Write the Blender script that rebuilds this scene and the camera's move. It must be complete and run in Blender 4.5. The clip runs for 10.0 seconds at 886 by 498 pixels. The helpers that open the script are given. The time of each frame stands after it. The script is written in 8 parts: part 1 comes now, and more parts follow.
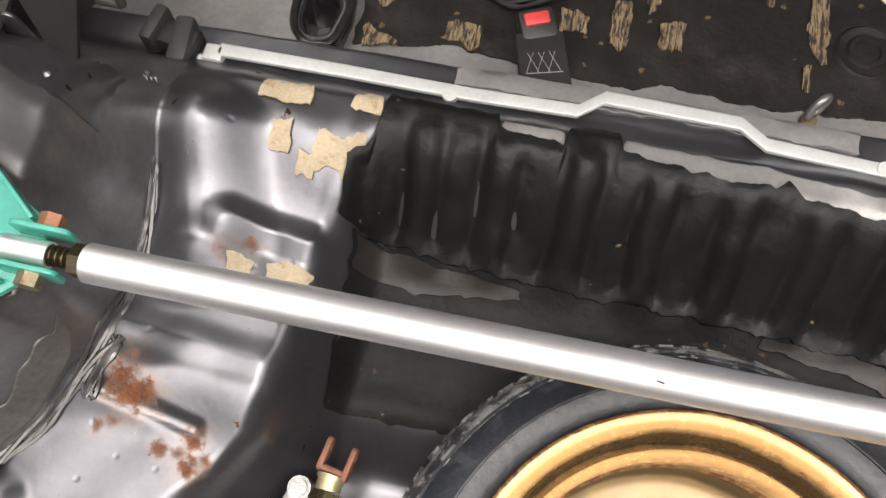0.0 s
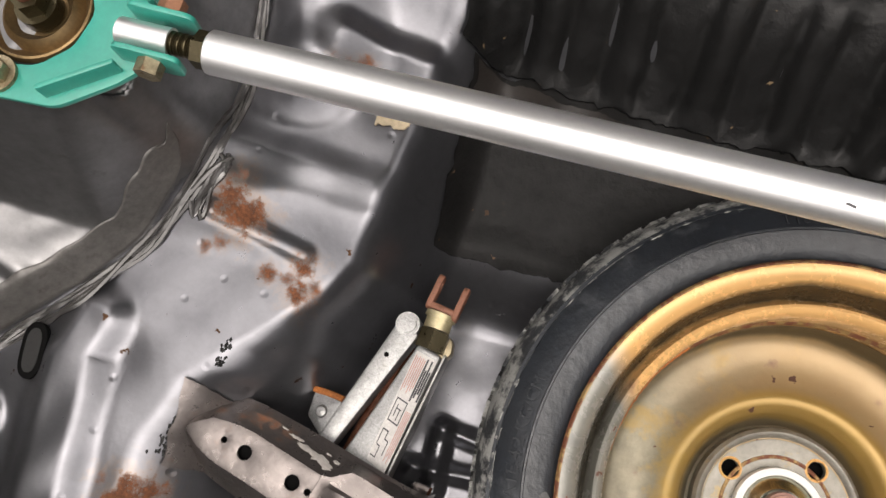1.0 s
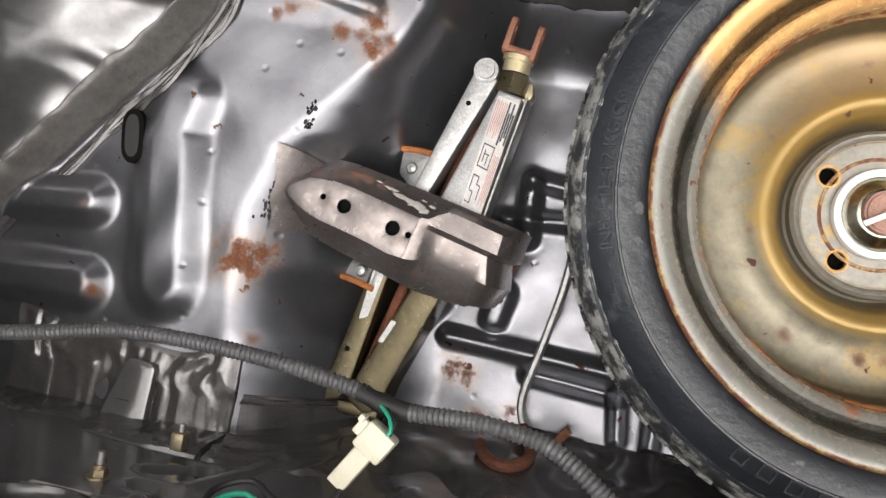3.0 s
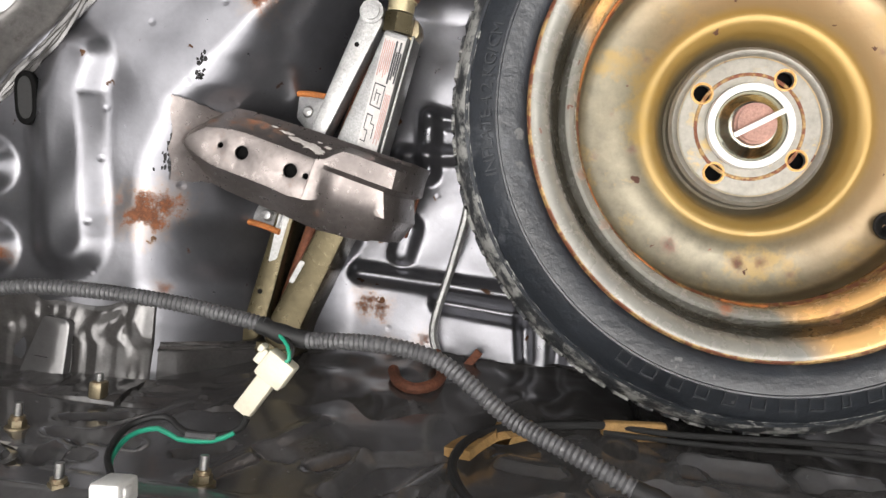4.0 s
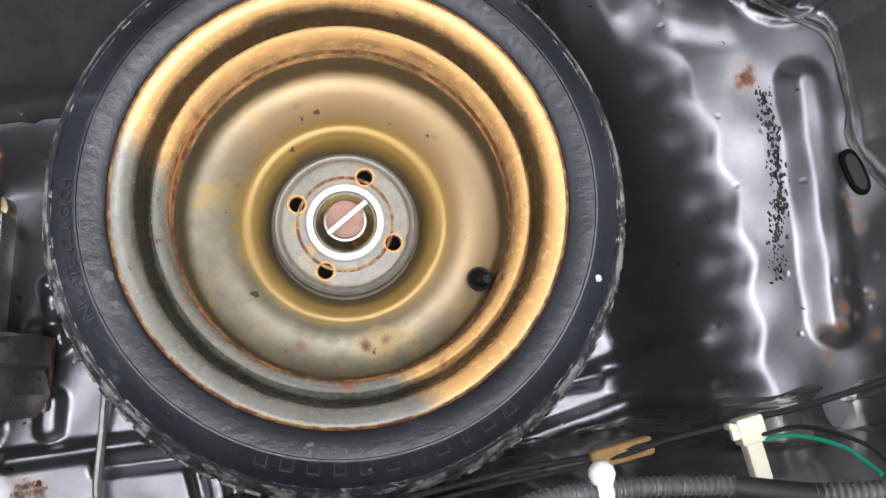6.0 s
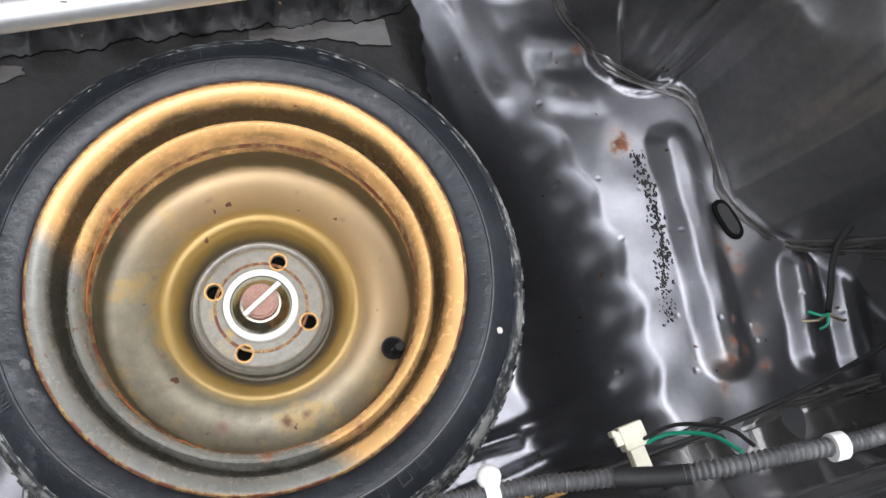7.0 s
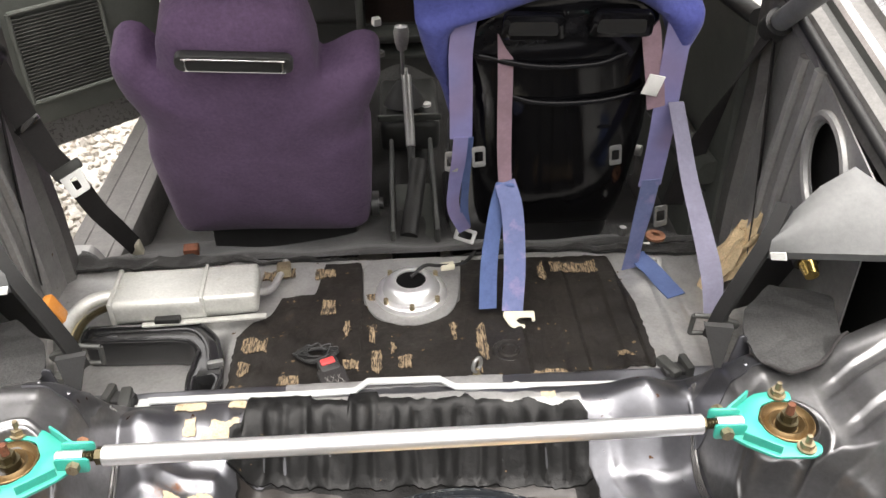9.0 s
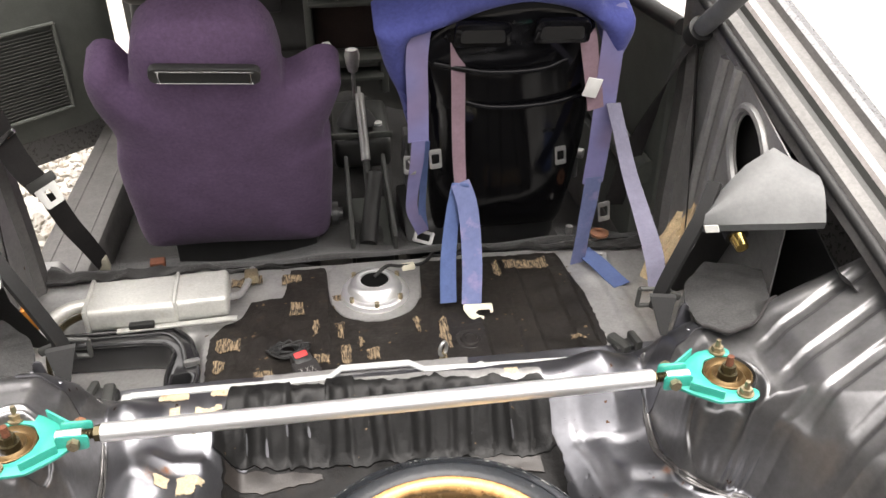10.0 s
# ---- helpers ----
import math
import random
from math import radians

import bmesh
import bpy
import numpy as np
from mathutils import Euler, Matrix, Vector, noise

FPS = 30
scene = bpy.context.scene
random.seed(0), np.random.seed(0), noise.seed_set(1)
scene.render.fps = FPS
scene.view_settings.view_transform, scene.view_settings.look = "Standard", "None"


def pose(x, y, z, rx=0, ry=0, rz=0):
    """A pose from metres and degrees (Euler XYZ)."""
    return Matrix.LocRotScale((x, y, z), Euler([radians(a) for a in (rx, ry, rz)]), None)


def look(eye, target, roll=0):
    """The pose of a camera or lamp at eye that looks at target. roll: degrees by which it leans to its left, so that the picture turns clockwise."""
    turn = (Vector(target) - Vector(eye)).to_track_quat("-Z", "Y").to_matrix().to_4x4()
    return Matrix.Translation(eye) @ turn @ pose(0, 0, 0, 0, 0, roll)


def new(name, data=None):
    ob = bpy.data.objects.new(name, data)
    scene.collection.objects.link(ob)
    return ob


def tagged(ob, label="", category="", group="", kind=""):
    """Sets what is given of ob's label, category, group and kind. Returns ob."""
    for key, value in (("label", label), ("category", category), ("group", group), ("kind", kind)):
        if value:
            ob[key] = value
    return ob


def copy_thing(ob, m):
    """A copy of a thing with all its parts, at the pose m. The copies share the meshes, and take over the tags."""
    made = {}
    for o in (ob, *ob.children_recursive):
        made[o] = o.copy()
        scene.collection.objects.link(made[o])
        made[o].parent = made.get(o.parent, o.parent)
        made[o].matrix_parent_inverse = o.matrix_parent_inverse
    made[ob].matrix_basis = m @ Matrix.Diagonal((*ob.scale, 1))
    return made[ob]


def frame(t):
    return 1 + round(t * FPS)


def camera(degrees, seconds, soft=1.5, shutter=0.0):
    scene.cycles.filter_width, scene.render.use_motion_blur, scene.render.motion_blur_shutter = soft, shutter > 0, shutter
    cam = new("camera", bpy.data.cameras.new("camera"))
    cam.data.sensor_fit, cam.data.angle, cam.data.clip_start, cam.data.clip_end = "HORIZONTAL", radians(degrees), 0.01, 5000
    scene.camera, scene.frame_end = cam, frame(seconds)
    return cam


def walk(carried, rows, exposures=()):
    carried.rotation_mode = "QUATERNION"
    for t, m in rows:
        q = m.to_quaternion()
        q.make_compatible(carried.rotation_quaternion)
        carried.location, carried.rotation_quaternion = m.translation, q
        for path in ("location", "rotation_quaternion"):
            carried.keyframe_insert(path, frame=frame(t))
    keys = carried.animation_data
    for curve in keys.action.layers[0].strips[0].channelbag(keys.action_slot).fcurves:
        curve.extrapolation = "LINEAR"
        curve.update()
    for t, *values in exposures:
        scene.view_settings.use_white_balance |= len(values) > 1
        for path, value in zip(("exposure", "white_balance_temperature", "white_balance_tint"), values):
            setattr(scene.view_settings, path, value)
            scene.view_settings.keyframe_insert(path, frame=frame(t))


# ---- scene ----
cam = camera(55.6, 10.0)
PATH = [
    (0, (-0.105, 0.032, 0.714), (-0.298, 0.691, -1.165), -4.6),
    (0.5, (-0.146, 0.017, 0.678), (-0.398, 0.522, -1.241), -11.5),
    (1, (-0.151, -0.016, 0.654), (-0.425, 0.377, -1.288), -19.5),
    (1.5, (-0.148, -0.051, 0.644), (-0.44, 0.243, -1.313), -31.7),
    (2, (-0.145, -0.098, 0.637), (-0.474, 0.164, -1.318), -40.6),
    (2.2, (-0.152, -0.121, 0.635), (-0.505, 0.142, -1.315), -42.8),
    (3.3, (-0.119, -0.104, 0.651), (-0.504, -0.158, -1.311), -89.0),
    (3.5, (-0.108, -0.107, 0.653), (-0.467, -0.17, -1.314), -92.0),
    (4, (-0.085, -0.115, 0.67), (-0.342, -0.192, -1.312), -100.8),
    (4.5, (-0.052, -0.128, 0.673), (-0.178, -0.175, -1.323), -106.7),
    (5, (-0.01, -0.141, 0.683), (0.01, -0.119, -1.317), 42.4),
    (5.5, (0.031, -0.141, 0.7), (0.16, 0.0, -1.291), 36.8),
    (5.7, (0.045, -0.145, 0.703), (0.226, 0.042, -1.28), 36.9),
    (6.8, (0.066, -0.225, 0.732), (0.497, 0.284, -1.157), 26.3),
    (7, (0.076, -0.234, 0.744), (0.512, 0.307, -1.132), 24.8),
    (7.5, (0.067, -0.305, 0.808), (0.499, 0.515, -0.964), 16.2),
    (8, (0.055, -0.399, 0.898), (0.364, 0.8, -0.673), 6.0),
    (8.5, (0.048, -0.515, 0.982), (0.203, 0.977, -0.342), -0.3),
    (9, (0.023, -0.604, 1.03), (0.099, 1.038, -0.11), -1.0),
    (9.5, (-0.013, -0.675, 1.035), (0.057, 1.032, -0.005), -1.8),
    (10, (-0.03, -0.737, 1.019), (0.192, 0.943, -0.043), -0.5),
]
EXPOSURES = [(0.0, 1.6, 6750, 13), (1.0, 1.13, 6750, 12), (2.0, 0.95, 6500, 10), (3.5, 1.68, 6500, 10), (5.0, 1.7, 6250, 10), (5.5, 1.62, 6100, 10), (7.0, 1.5, 5950, 10), (8.0, 1.72, 6300, 10), (8.5, 1.98, 6450, 10), (9.0, 2.48, 6600, 10), (10.0, 2.5, 6650, 11)]
walk(cam, [(t, look(eye, target, roll)) for t, eye, target, roll in PATH], EXPOSURES)

from mathutils.geometry import delaunay_2d_cdt

# ---- daylight: bright overcast sky over an open hatch ----
world = bpy.data.worlds.new("overcast")
scene.world = world
world.use_nodes = True
wn, wl = world.node_tree.nodes, world.node_tree.links
sky = wn.new("ShaderNodeTexSky")
sky.sky_type, sky.sun_disc = "NISHITA", False
sky.sun_elevation, sky.sun_rotation = radians(80), radians(137)
sky.air_density, sky.dust_density = 1.0, 1.5
soft = wn.new("ShaderNodeHueSaturation")
soft.inputs["Saturation"].default_value = 0.06
wl.new(sky.outputs[0], soft.inputs["Color"])
# an overcast sky is brightest overhead and dim towards the horizon
away = wn.new("ShaderNodeTexCoord")
parts_ = wn.new("ShaderNodeSeparateXYZ")
wl.new(away.outputs["Generated"], parts_.inputs[0])
lift_ = wn.new("ShaderNodeMapRange")
lift_.interpolation_type = "SMOOTHSTEP"
lift_.inputs["From Min"].default_value, lift_.inputs["From Max"].default_value = 0.3, 0.8
lift_.inputs["To Min"].default_value, lift_.inputs["To Max"].default_value = 0.13, 1.4
wl.new(parts_.outputs["Z"], lift_.inputs["Value"])
grade = wn.new("ShaderNodeVectorMath")
grade.operation = "SCALE"
wl.new(soft.outputs[0], grade.inputs[0])
wl.new(lift_.outputs[0], grade.inputs["Scale"])
warm = wn.new("ShaderNodeVectorMath")
warm.operation = "MULTIPLY"
warm.inputs[1].default_value = (1.04, 1.0, 0.965)
wl.new(grade.outputs[0], warm.inputs[0])
wl.new(warm.outputs[0], wn["Background"].inputs[0])
wn["Background"].inputs[1].default_value = 0.15
sun = new("sun", bpy.data.lights.new("sun", "SUN"))
sun.data.energy, sun.data.angle, sun.data.color = 0.5, radians(70), (1.0, 0.95, 0.88)
sun.matrix_world = look((0.55, -0.6, 5.0), (0, 0, 0))


# ---- materials ----
def mat(name, color, rough=0.5, metal=0.0, var=0.18, scale=14.0, fine=0.1, bump=0.15, bscale=160.0, rvar=0.12,
        second=None, amount=0.5, spots=(), spot_color=(0.16, 0.055, 0.02), coat=0.0, sheen=0.0, lit_side=None, dents=0.0, chips=None, spec=0.5, rings=(), stretch=None):
    """A procedural surface: broad and fine tone, roughness wear and relief; a second colour in patches; spots are (x,
    y, radius) stains in plan; rings are (radius, half width, soft edge, colour, strength) of paint, grime and painted
    shade round the axis.
    """
    m = bpy.data.materials.new(name)
    m.use_nodes = True
    n, l = m.node_tree.nodes, m.node_tree.links
    b = n["Principled BSDF"]
    co = n.new("ShaderNodeTexCoord").outputs["Object"]
    if stretch:
        pull = n.new("ShaderNodeVectorMath")
        pull.operation = "MULTIPLY"
        pull.inputs[1].default_value = stretch
        l.new(co, pull.inputs[0])
        co = pull.outputs[0]

    def noise_of(s, detail=4.0, rough_=0.6):
        t = n.new("ShaderNodeTexNoise")
        t.inputs["Scale"].default_value, t.inputs["Detail"].default_value, t.inputs["Roughness"].default_value = s, detail, rough_
        l.new(co, t.inputs["Vector"])
        return t.outputs["Fac"]

    def calc(op, a, c, clamp=False):
        t = n.new("ShaderNodeMath")
        t.operation, t.use_clamp = op, clamp
        for k, v in enumerate((a, c)):
            if isinstance(v, (int, float)):
                t.inputs[k].default_value = v
            else:
                l.new(v, t.inputs[k])
        return t.outputs[0]

    def blend(fac, a, c, mode="MIX"):
        t = n.new("ShaderNodeMix")
        t.data_type, t.blend_type = "RGBA", mode
        for k, v in ((0, fac), (6, a), (7, c)):
            if isinstance(v, (int, float)):
                t.inputs[k].default_value = v
            elif isinstance(v, (tuple, list)):
                t.inputs[k].default_value = (*v, 1)
            else:
                l.new(v, t.inputs[k])
        return t.outputs[2]

    broad, grain = noise_of(scale), noise_of(scale * 9, 6.0, 0.7)
    lo, hi = tuple(c * (1 - var) for c in color), tuple(min(1, c * (1 + var)) for c in color)
    col = blend(calc("SUBTRACT", calc("MULTIPLY", broad, 2.0), 0.5, True), lo, hi)
    dark = tuple(1 - fine * 1.6 for _ in range(3))
    col = blend(calc("SUBTRACT", calc("MULTIPLY", grain, 2.2), 0.6, True), col, blend(1.0, col, dark, "MULTIPLY"))
    rgh = calc("ADD", rough - rvar, calc("MULTIPLY", grain, rvar * 2), True)
    if second:
        patch = calc("MULTIPLY", calc("SUBTRACT", noise_of(scale * 2.3, 6.0 if scale > 4 else 1.0, 0.68), 1 - amount), 9.0 if scale > 4 else 4.0, True)
        col = blend(patch, col, second)
        rgh = calc("ADD", rgh, calc("MULTIPLY", patch, 0.15), True)
    met = metal
    # puts the wheel's lit gold side and greyer side into the colour
    if lit_side:
        dx, dy, off, width, fcol, strength = lit_side
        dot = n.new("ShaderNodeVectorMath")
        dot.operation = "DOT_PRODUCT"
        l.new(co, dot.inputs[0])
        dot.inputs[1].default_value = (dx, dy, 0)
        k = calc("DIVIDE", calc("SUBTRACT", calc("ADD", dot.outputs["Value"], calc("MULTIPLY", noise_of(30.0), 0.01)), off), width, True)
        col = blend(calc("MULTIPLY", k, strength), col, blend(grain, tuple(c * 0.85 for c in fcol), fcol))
    if rings:
        split = n.new("ShaderNodeSeparateXYZ")
        l.new(co, split.inputs[0])
        x_, y_ = split.outputs["X"], split.outputs["Y"]
        reach_ = calc("POWER", calc("ADD", calc("MULTIPLY", x_, x_), calc("MULTIPLY", y_, y_)), 0.5)
        reach_ = calc("ADD", reach_, calc("MULTIPLY", calc("SUBTRACT", noise_of(26.0), 0.5), 0.006))
        for r, half, edge_, rcol, strength in rings:
            off_ = calc("ABSOLUTE", calc("SUBTRACT", reach_, r), 0.0)
            k = calc("DIVIDE", calc("SUBTRACT", half + edge_, off_), edge_, True)
            col = blend(calc("MULTIPLY", k, strength), col, blend(broad, tuple(c * 0.75 for c in rcol), tuple(c * 1.25 for c in rcol)))
    if chips:
        cs, keep_, radius, ccol = chips
        v = n.new("ShaderNodeTexVoronoi")
        v.inputs["Scale"].default_value = cs
        shake = n.new("ShaderNodeVectorMath")
        shake.operation = "MULTIPLY_ADD"
        wob = n.new("ShaderNodeTexNoise")
        wob.inputs["Scale"].default_value = cs * 3
        l.new(co, wob.inputs["Vector"])
        l.new(wob.outputs["Color"], shake.inputs[0])
        shake.inputs[1].default_value = (0.6 / cs,) * 3
        l.new(co, shake.inputs[2])
        l.new(shake.outputs[0], v.inputs["Vector"])
        split = n.new("ShaderNodeSeparateColor")
        l.new(v.outputs["Color"], split.inputs[0])
        size = calc("MULTIPLY", split.outputs[1], radius)
        hit = calc("MULTIPLY", calc("SUBTRACT", size, v.outputs["Distance"]), 25.0, True)
        hit = calc("MULTIPLY", hit, calc("GREATER_THAN", split.outputs[0], keep_))
        col = blend(hit, col, blend(split.outputs[2], tuple(c * 0.4 for c in ccol), ccol))
        rgh = calc("ADD", rgh, calc("MULTIPLY", hit, 0.4), True)
    if spots:
        flat = n.new("ShaderNodeVectorMath")
        flat.operation = "MULTIPLY"
        flat.inputs[1].default_value = (1, 1, 0)
        l.new(co, flat.inputs[0])
        ragged, speck = noise_of(55.0, 6.0, 0.7), noise_of(210.0, 5.0, 0.7)
        total, halo = None, None
        for x, y, r in spots:
            r = r * 1.12
            d = n.new("ShaderNodeVectorMath")
            d.operation = "DISTANCE"
            l.new(flat.outputs[0], d.inputs[0])
            d.inputs[1].default_value = (x, y, 0)
            edge = calc("ADD", calc("MULTIPLY", calc("SUBTRACT", ragged, 0.5), r * 3.4), calc("MULTIPLY", calc("SUBTRACT", speck, 0.5), r * 1.6))
            gap = calc("SUBTRACT", calc("ADD", edge, r * 0.85), d.outputs["Value"])
            k = calc("MULTIPLY", gap, 110.0, True)
            total = k if total is None else calc("MAXIMUM", total, k)
            k = calc("MULTIPLY", calc("ADD", gap, r * 0.7), 45.0, True)
            halo = k if halo is None else calc("MAXIMUM", halo, k)
        tone = blend(calc("ADD", calc("MULTIPLY", calc("SUBTRACT", speck, 0.5), 2.6), calc("MULTIPLY", ragged, 1.0), True), tuple(c * 0.3 for c in spot_color), tuple(min(1, c * 1.35) for c in spot_color))
        col = blend(calc("MULTIPLY", halo, 0.5), col, (0.3, 0.21, 0.14))
        col = blend(total, col, tone)
        rgh = calc("ADD", rgh, calc("MULTIPLY", total, 0.5), True)
        met = calc("MULTIPLY", calc("SUBTRACT", 1.0, total), metal)
    l.new(col, b.inputs["Base Color"])
    l.new(rgh, b.inputs["Roughness"])
    if isinstance(met, (int, float)):
        b.inputs["Metallic"].default_value = met
    else:
        l.new(met, b.inputs["Metallic"])
    b.inputs["Specular IOR Level"].default_value = spec
    if coat:
        b.inputs["Coat Weight"].default_value, b.inputs["Coat Roughness"].default_value = coat, 0.12
    if sheen:
        b.inputs["Sheen Weight"].default_value, b.inputs["Sheen Roughness"].default_value = sheen, 0.4
    if bump:
        t = n.new("ShaderNodeBump")
        t.inputs["Strength"].default_value, t.inputs["Distance"].default_value = bump, 0.002
        height = noise_of(bscale, 5.0)
        if dents:
            v = n.new("ShaderNodeTexVoronoi")
            v.voronoi_dimensions = "2D"
            v.inputs["Scale"].default_value = dents
            l.new(co, v.inputs["Vector"])
            split = n.new("ShaderNodeSeparateColor")
            l.new(v.outputs["Color"], split.inputs[0])
            pit = calc("MULTIPLY", calc("SUBTRACT", 0.11, v.outputs["Distance"]), 9.0, True)
            pit = calc("MULTIPLY", pit, calc("GREATER_THAN", split.outputs[0], 0.7))
            height = calc("SUBTRACT", height, calc("MULTIPLY", pit, 4.0))
        l.new(height, t.inputs["Height"])
        l.new(t.outputs[0], b.inputs["Normal"])
    return m


RUST_SPOTS = ((-0.418, 0.113, 0.018), (-0.402, 0.1, 0.018), (-0.39, 0.095, 0.011), (-0.433, 0.069, 0.006), (-0.42, 0.074, 0.007), (-0.347, 0.073, 0.012), (-0.347, 0.05, 0.013), (-0.358, 0.06, 0.008), (-0.43, -0.136, 0.018), (-0.416, -0.126, 0.014),
              (-0.45, -0.13, 0.007), (-0.57, -0.112, 0.006), (-0.55, -0.185, 0.008), (-0.26, -0.205, 0.012), (-0.245, -0.21, 0.01), (-0.2, -0.235, 0.009), (-0.23, -0.25, 0.01), (-0.41, -0.2, 0.006),
              (0.463, 0.056, 0.013), (0.456, 0.05, 0.007), (0.536, -0.08, 0.008), (0.542, -0.1, 0.007), (0.51, -0.15, 0.006), (0.49, -0.19, 0.011), (0.48, -0.21, 0.008), (0.53, -0.2, 0.006),
              (0.612, -0.12, 0.006), (0.432, 0.118, 0.005), (0.385, -0.22, 0.004), (0.453, 0.17, 0.009), (0.55, -0.13, 0.005), (-0.34, 0.24, 0.008), (-0.36, 0.232, 0.008), (-0.53, 0.015, 0.004),
              (0.47, 0.062, 0.008), (0.528, -0.07, 0.007), (0.545, -0.088, 0.006), (0.5, -0.17, 0.008), (0.512, -0.182, 0.007), (0.535, -0.165, 0.006), (0.602, -0.09, 0.005), (0.61, -0.105, 0.005), (-0.375, 0.06, 0.009), (-0.335, 0.06, 0.008))
M_PAINT = mat("gunmetal_paint", (0.19, 0.191, 0.206), 0.29, 0.86, 0.1, 9, 0.1, 0.12, 90, 0.045, spots=RUST_SPOTS, second=(0.17, 0.165, 0.165), amount=0.36, dents=30.0, chips=(46.0, 0.66, 0.2, (0.12, 0.06, 0.03)))
# separate grey: how dark the tower walls look is set through colour
M_HOUSE = mat("wheelhouse_grey_paint", (0.25, 0.247, 0.25), 0.33, 0.82, 0.18, 10, 0.15, 0.14, 80, 0.1, second=(0.15, 0.147, 0.145), amount=0.36, dents=12.0)
RIM_CHIPS = (48.0, 0.74, 0.15, (0.2, 0.075, 0.035))
M_PANEL = mat("dark_panel_paint", (0.105, 0.103, 0.103), 0.24, 0.2, 0.25, 12, 0.15, 0.35, 40, 0.1, coat=0.8, dents=22.0)
M_MAT = mat("bitumen_mat", (0.0098, 0.0097, 0.0096), 0.45, 0.0, 0.3, 10, 0.25, 1.0, 48, 0.16, second=(0.02, 0.017, 0.014), amount=0.36, spec=0.28, chips=(60.0, 0.78, 0.2, (0.2, 0.14, 0.08)))
M_MATFLAT = mat("flat_bitumen_mat", (0.0122, 0.0117, 0.0113), 0.55, 0.0, 0.3, 10, 0.25, 0.7, 90, 0.12, second=(0.024, 0.018, 0.013), amount=0.4, spec=0.22, chips=(60.0, 0.7, 0.2, (0.16, 0.1, 0.06)))
M_PANMAT = mat("worn_bitumen_mat", (0.02, 0.0172, 0.0147), 0.5, 0.0, 0.35, 12, 0.3, 0.7, 90, 0.15, second=(0.045, 0.031, 0.02), amount=0.37, spec=0.35, chips=(65.0, 0.7, 0.24, (0.24, 0.17, 0.1)))
M_PAPER = mat("paper_residue", (0.58, 0.48, 0.33), 0.85, 0, 0.2, 30, 0.2, 0.5, 250, second=(0.3, 0.2, 0.11), amount=0.43)
M_SCRUFF = mat("glue_residue", (0.34, 0.25, 0.15), 0.85, 0, 0.35, 130, 0.35, 0.8, 300, second=(0.03, 0.023, 0.017), amount=0.55, stretch=(1.0, 0.16, 0.16))
M_TYRE = mat("tyre_rubber", (0.022, 0.026, 0.032), 0.34, 0, 0.35, 9, 0.28, 0.5, 110, 0.14, second=(0.058, 0.063, 0.07), amount=0.42, spec=0.6, chips=(44.0, 0.72, 0.26, (0.17, 0.172, 0.17)))
M_LETTER = mat("raised_tyre_letter", (0.045, 0.049, 0.055), 0.5, 0, 0.3, 20, 0.3, 0.3, 200)
M_TREAD = mat("grey_tread_rubber", (0.034, 0.037, 0.041), 0.7, 0, 0.3, 22, 0.3, 1.0, 120, second=(0.27, 0.27, 0.255), amount=0.55)
# both dark rings paint groove and well-wall shade, with some grime, into the rim
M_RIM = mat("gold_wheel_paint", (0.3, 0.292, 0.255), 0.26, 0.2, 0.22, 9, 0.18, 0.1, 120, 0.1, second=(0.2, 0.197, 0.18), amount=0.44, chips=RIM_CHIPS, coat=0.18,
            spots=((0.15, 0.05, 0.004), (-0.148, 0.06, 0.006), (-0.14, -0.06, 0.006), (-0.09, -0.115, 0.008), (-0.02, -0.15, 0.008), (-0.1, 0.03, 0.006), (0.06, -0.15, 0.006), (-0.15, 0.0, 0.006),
                   (-0.12, -0.1, 0.005), (-0.05, 0.115, 0.006), (-0.115, 0.1, 0.005)), spot_color=(0.26, 0.1, 0.045), lit_side=(0.766, 0.643, -0.084, 0.022, (0.93, 0.545, 0.205), 0.94),
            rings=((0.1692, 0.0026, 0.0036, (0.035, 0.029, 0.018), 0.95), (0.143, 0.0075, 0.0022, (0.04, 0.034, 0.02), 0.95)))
# ochre ring is paint; the two dark rings are recess shade put into the colour
M_DISC = mat("tan_wheel_disc", (0.215, 0.19, 0.13), 0.33, 0.35, 0.3, 8, 0.25, 0.15, 120, 0.12, second=(0.3, 0.215, 0.085), amount=0.45, chips=(60.0, 0.62, 0.2, (0.19, 0.08, 0.05)), lit_side=(0.766, 0.643, -0.06, 0.13, (0.46, 0.3, 0.135), 0.65),
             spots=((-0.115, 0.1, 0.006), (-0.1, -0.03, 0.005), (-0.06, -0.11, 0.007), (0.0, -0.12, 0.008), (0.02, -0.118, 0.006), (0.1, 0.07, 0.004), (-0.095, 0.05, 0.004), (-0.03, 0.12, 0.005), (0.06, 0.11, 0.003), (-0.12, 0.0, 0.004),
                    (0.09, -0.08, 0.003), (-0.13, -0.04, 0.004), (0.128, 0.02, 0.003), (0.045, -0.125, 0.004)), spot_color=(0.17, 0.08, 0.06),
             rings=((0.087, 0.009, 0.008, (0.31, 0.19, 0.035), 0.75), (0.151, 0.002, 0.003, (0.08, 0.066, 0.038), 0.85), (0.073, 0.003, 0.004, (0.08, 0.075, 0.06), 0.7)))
M_CHIPPED = mat("chipped_gold_edge", (0.4, 0.26, 0.1), 0.55, 0.3, 0.3, 45, 0.3, 0.4, 200, second=(0.16, 0.055, 0.028), amount=0.57)
M_FLANGE = mat("brushed_sealer_flange", (0.18, 0.172, 0.163), 0.42, 0.35, 0.25, 18, 0.25, 0.4, 70, 0.12, second=(0.11, 0.1, 0.092), amount=0.42)
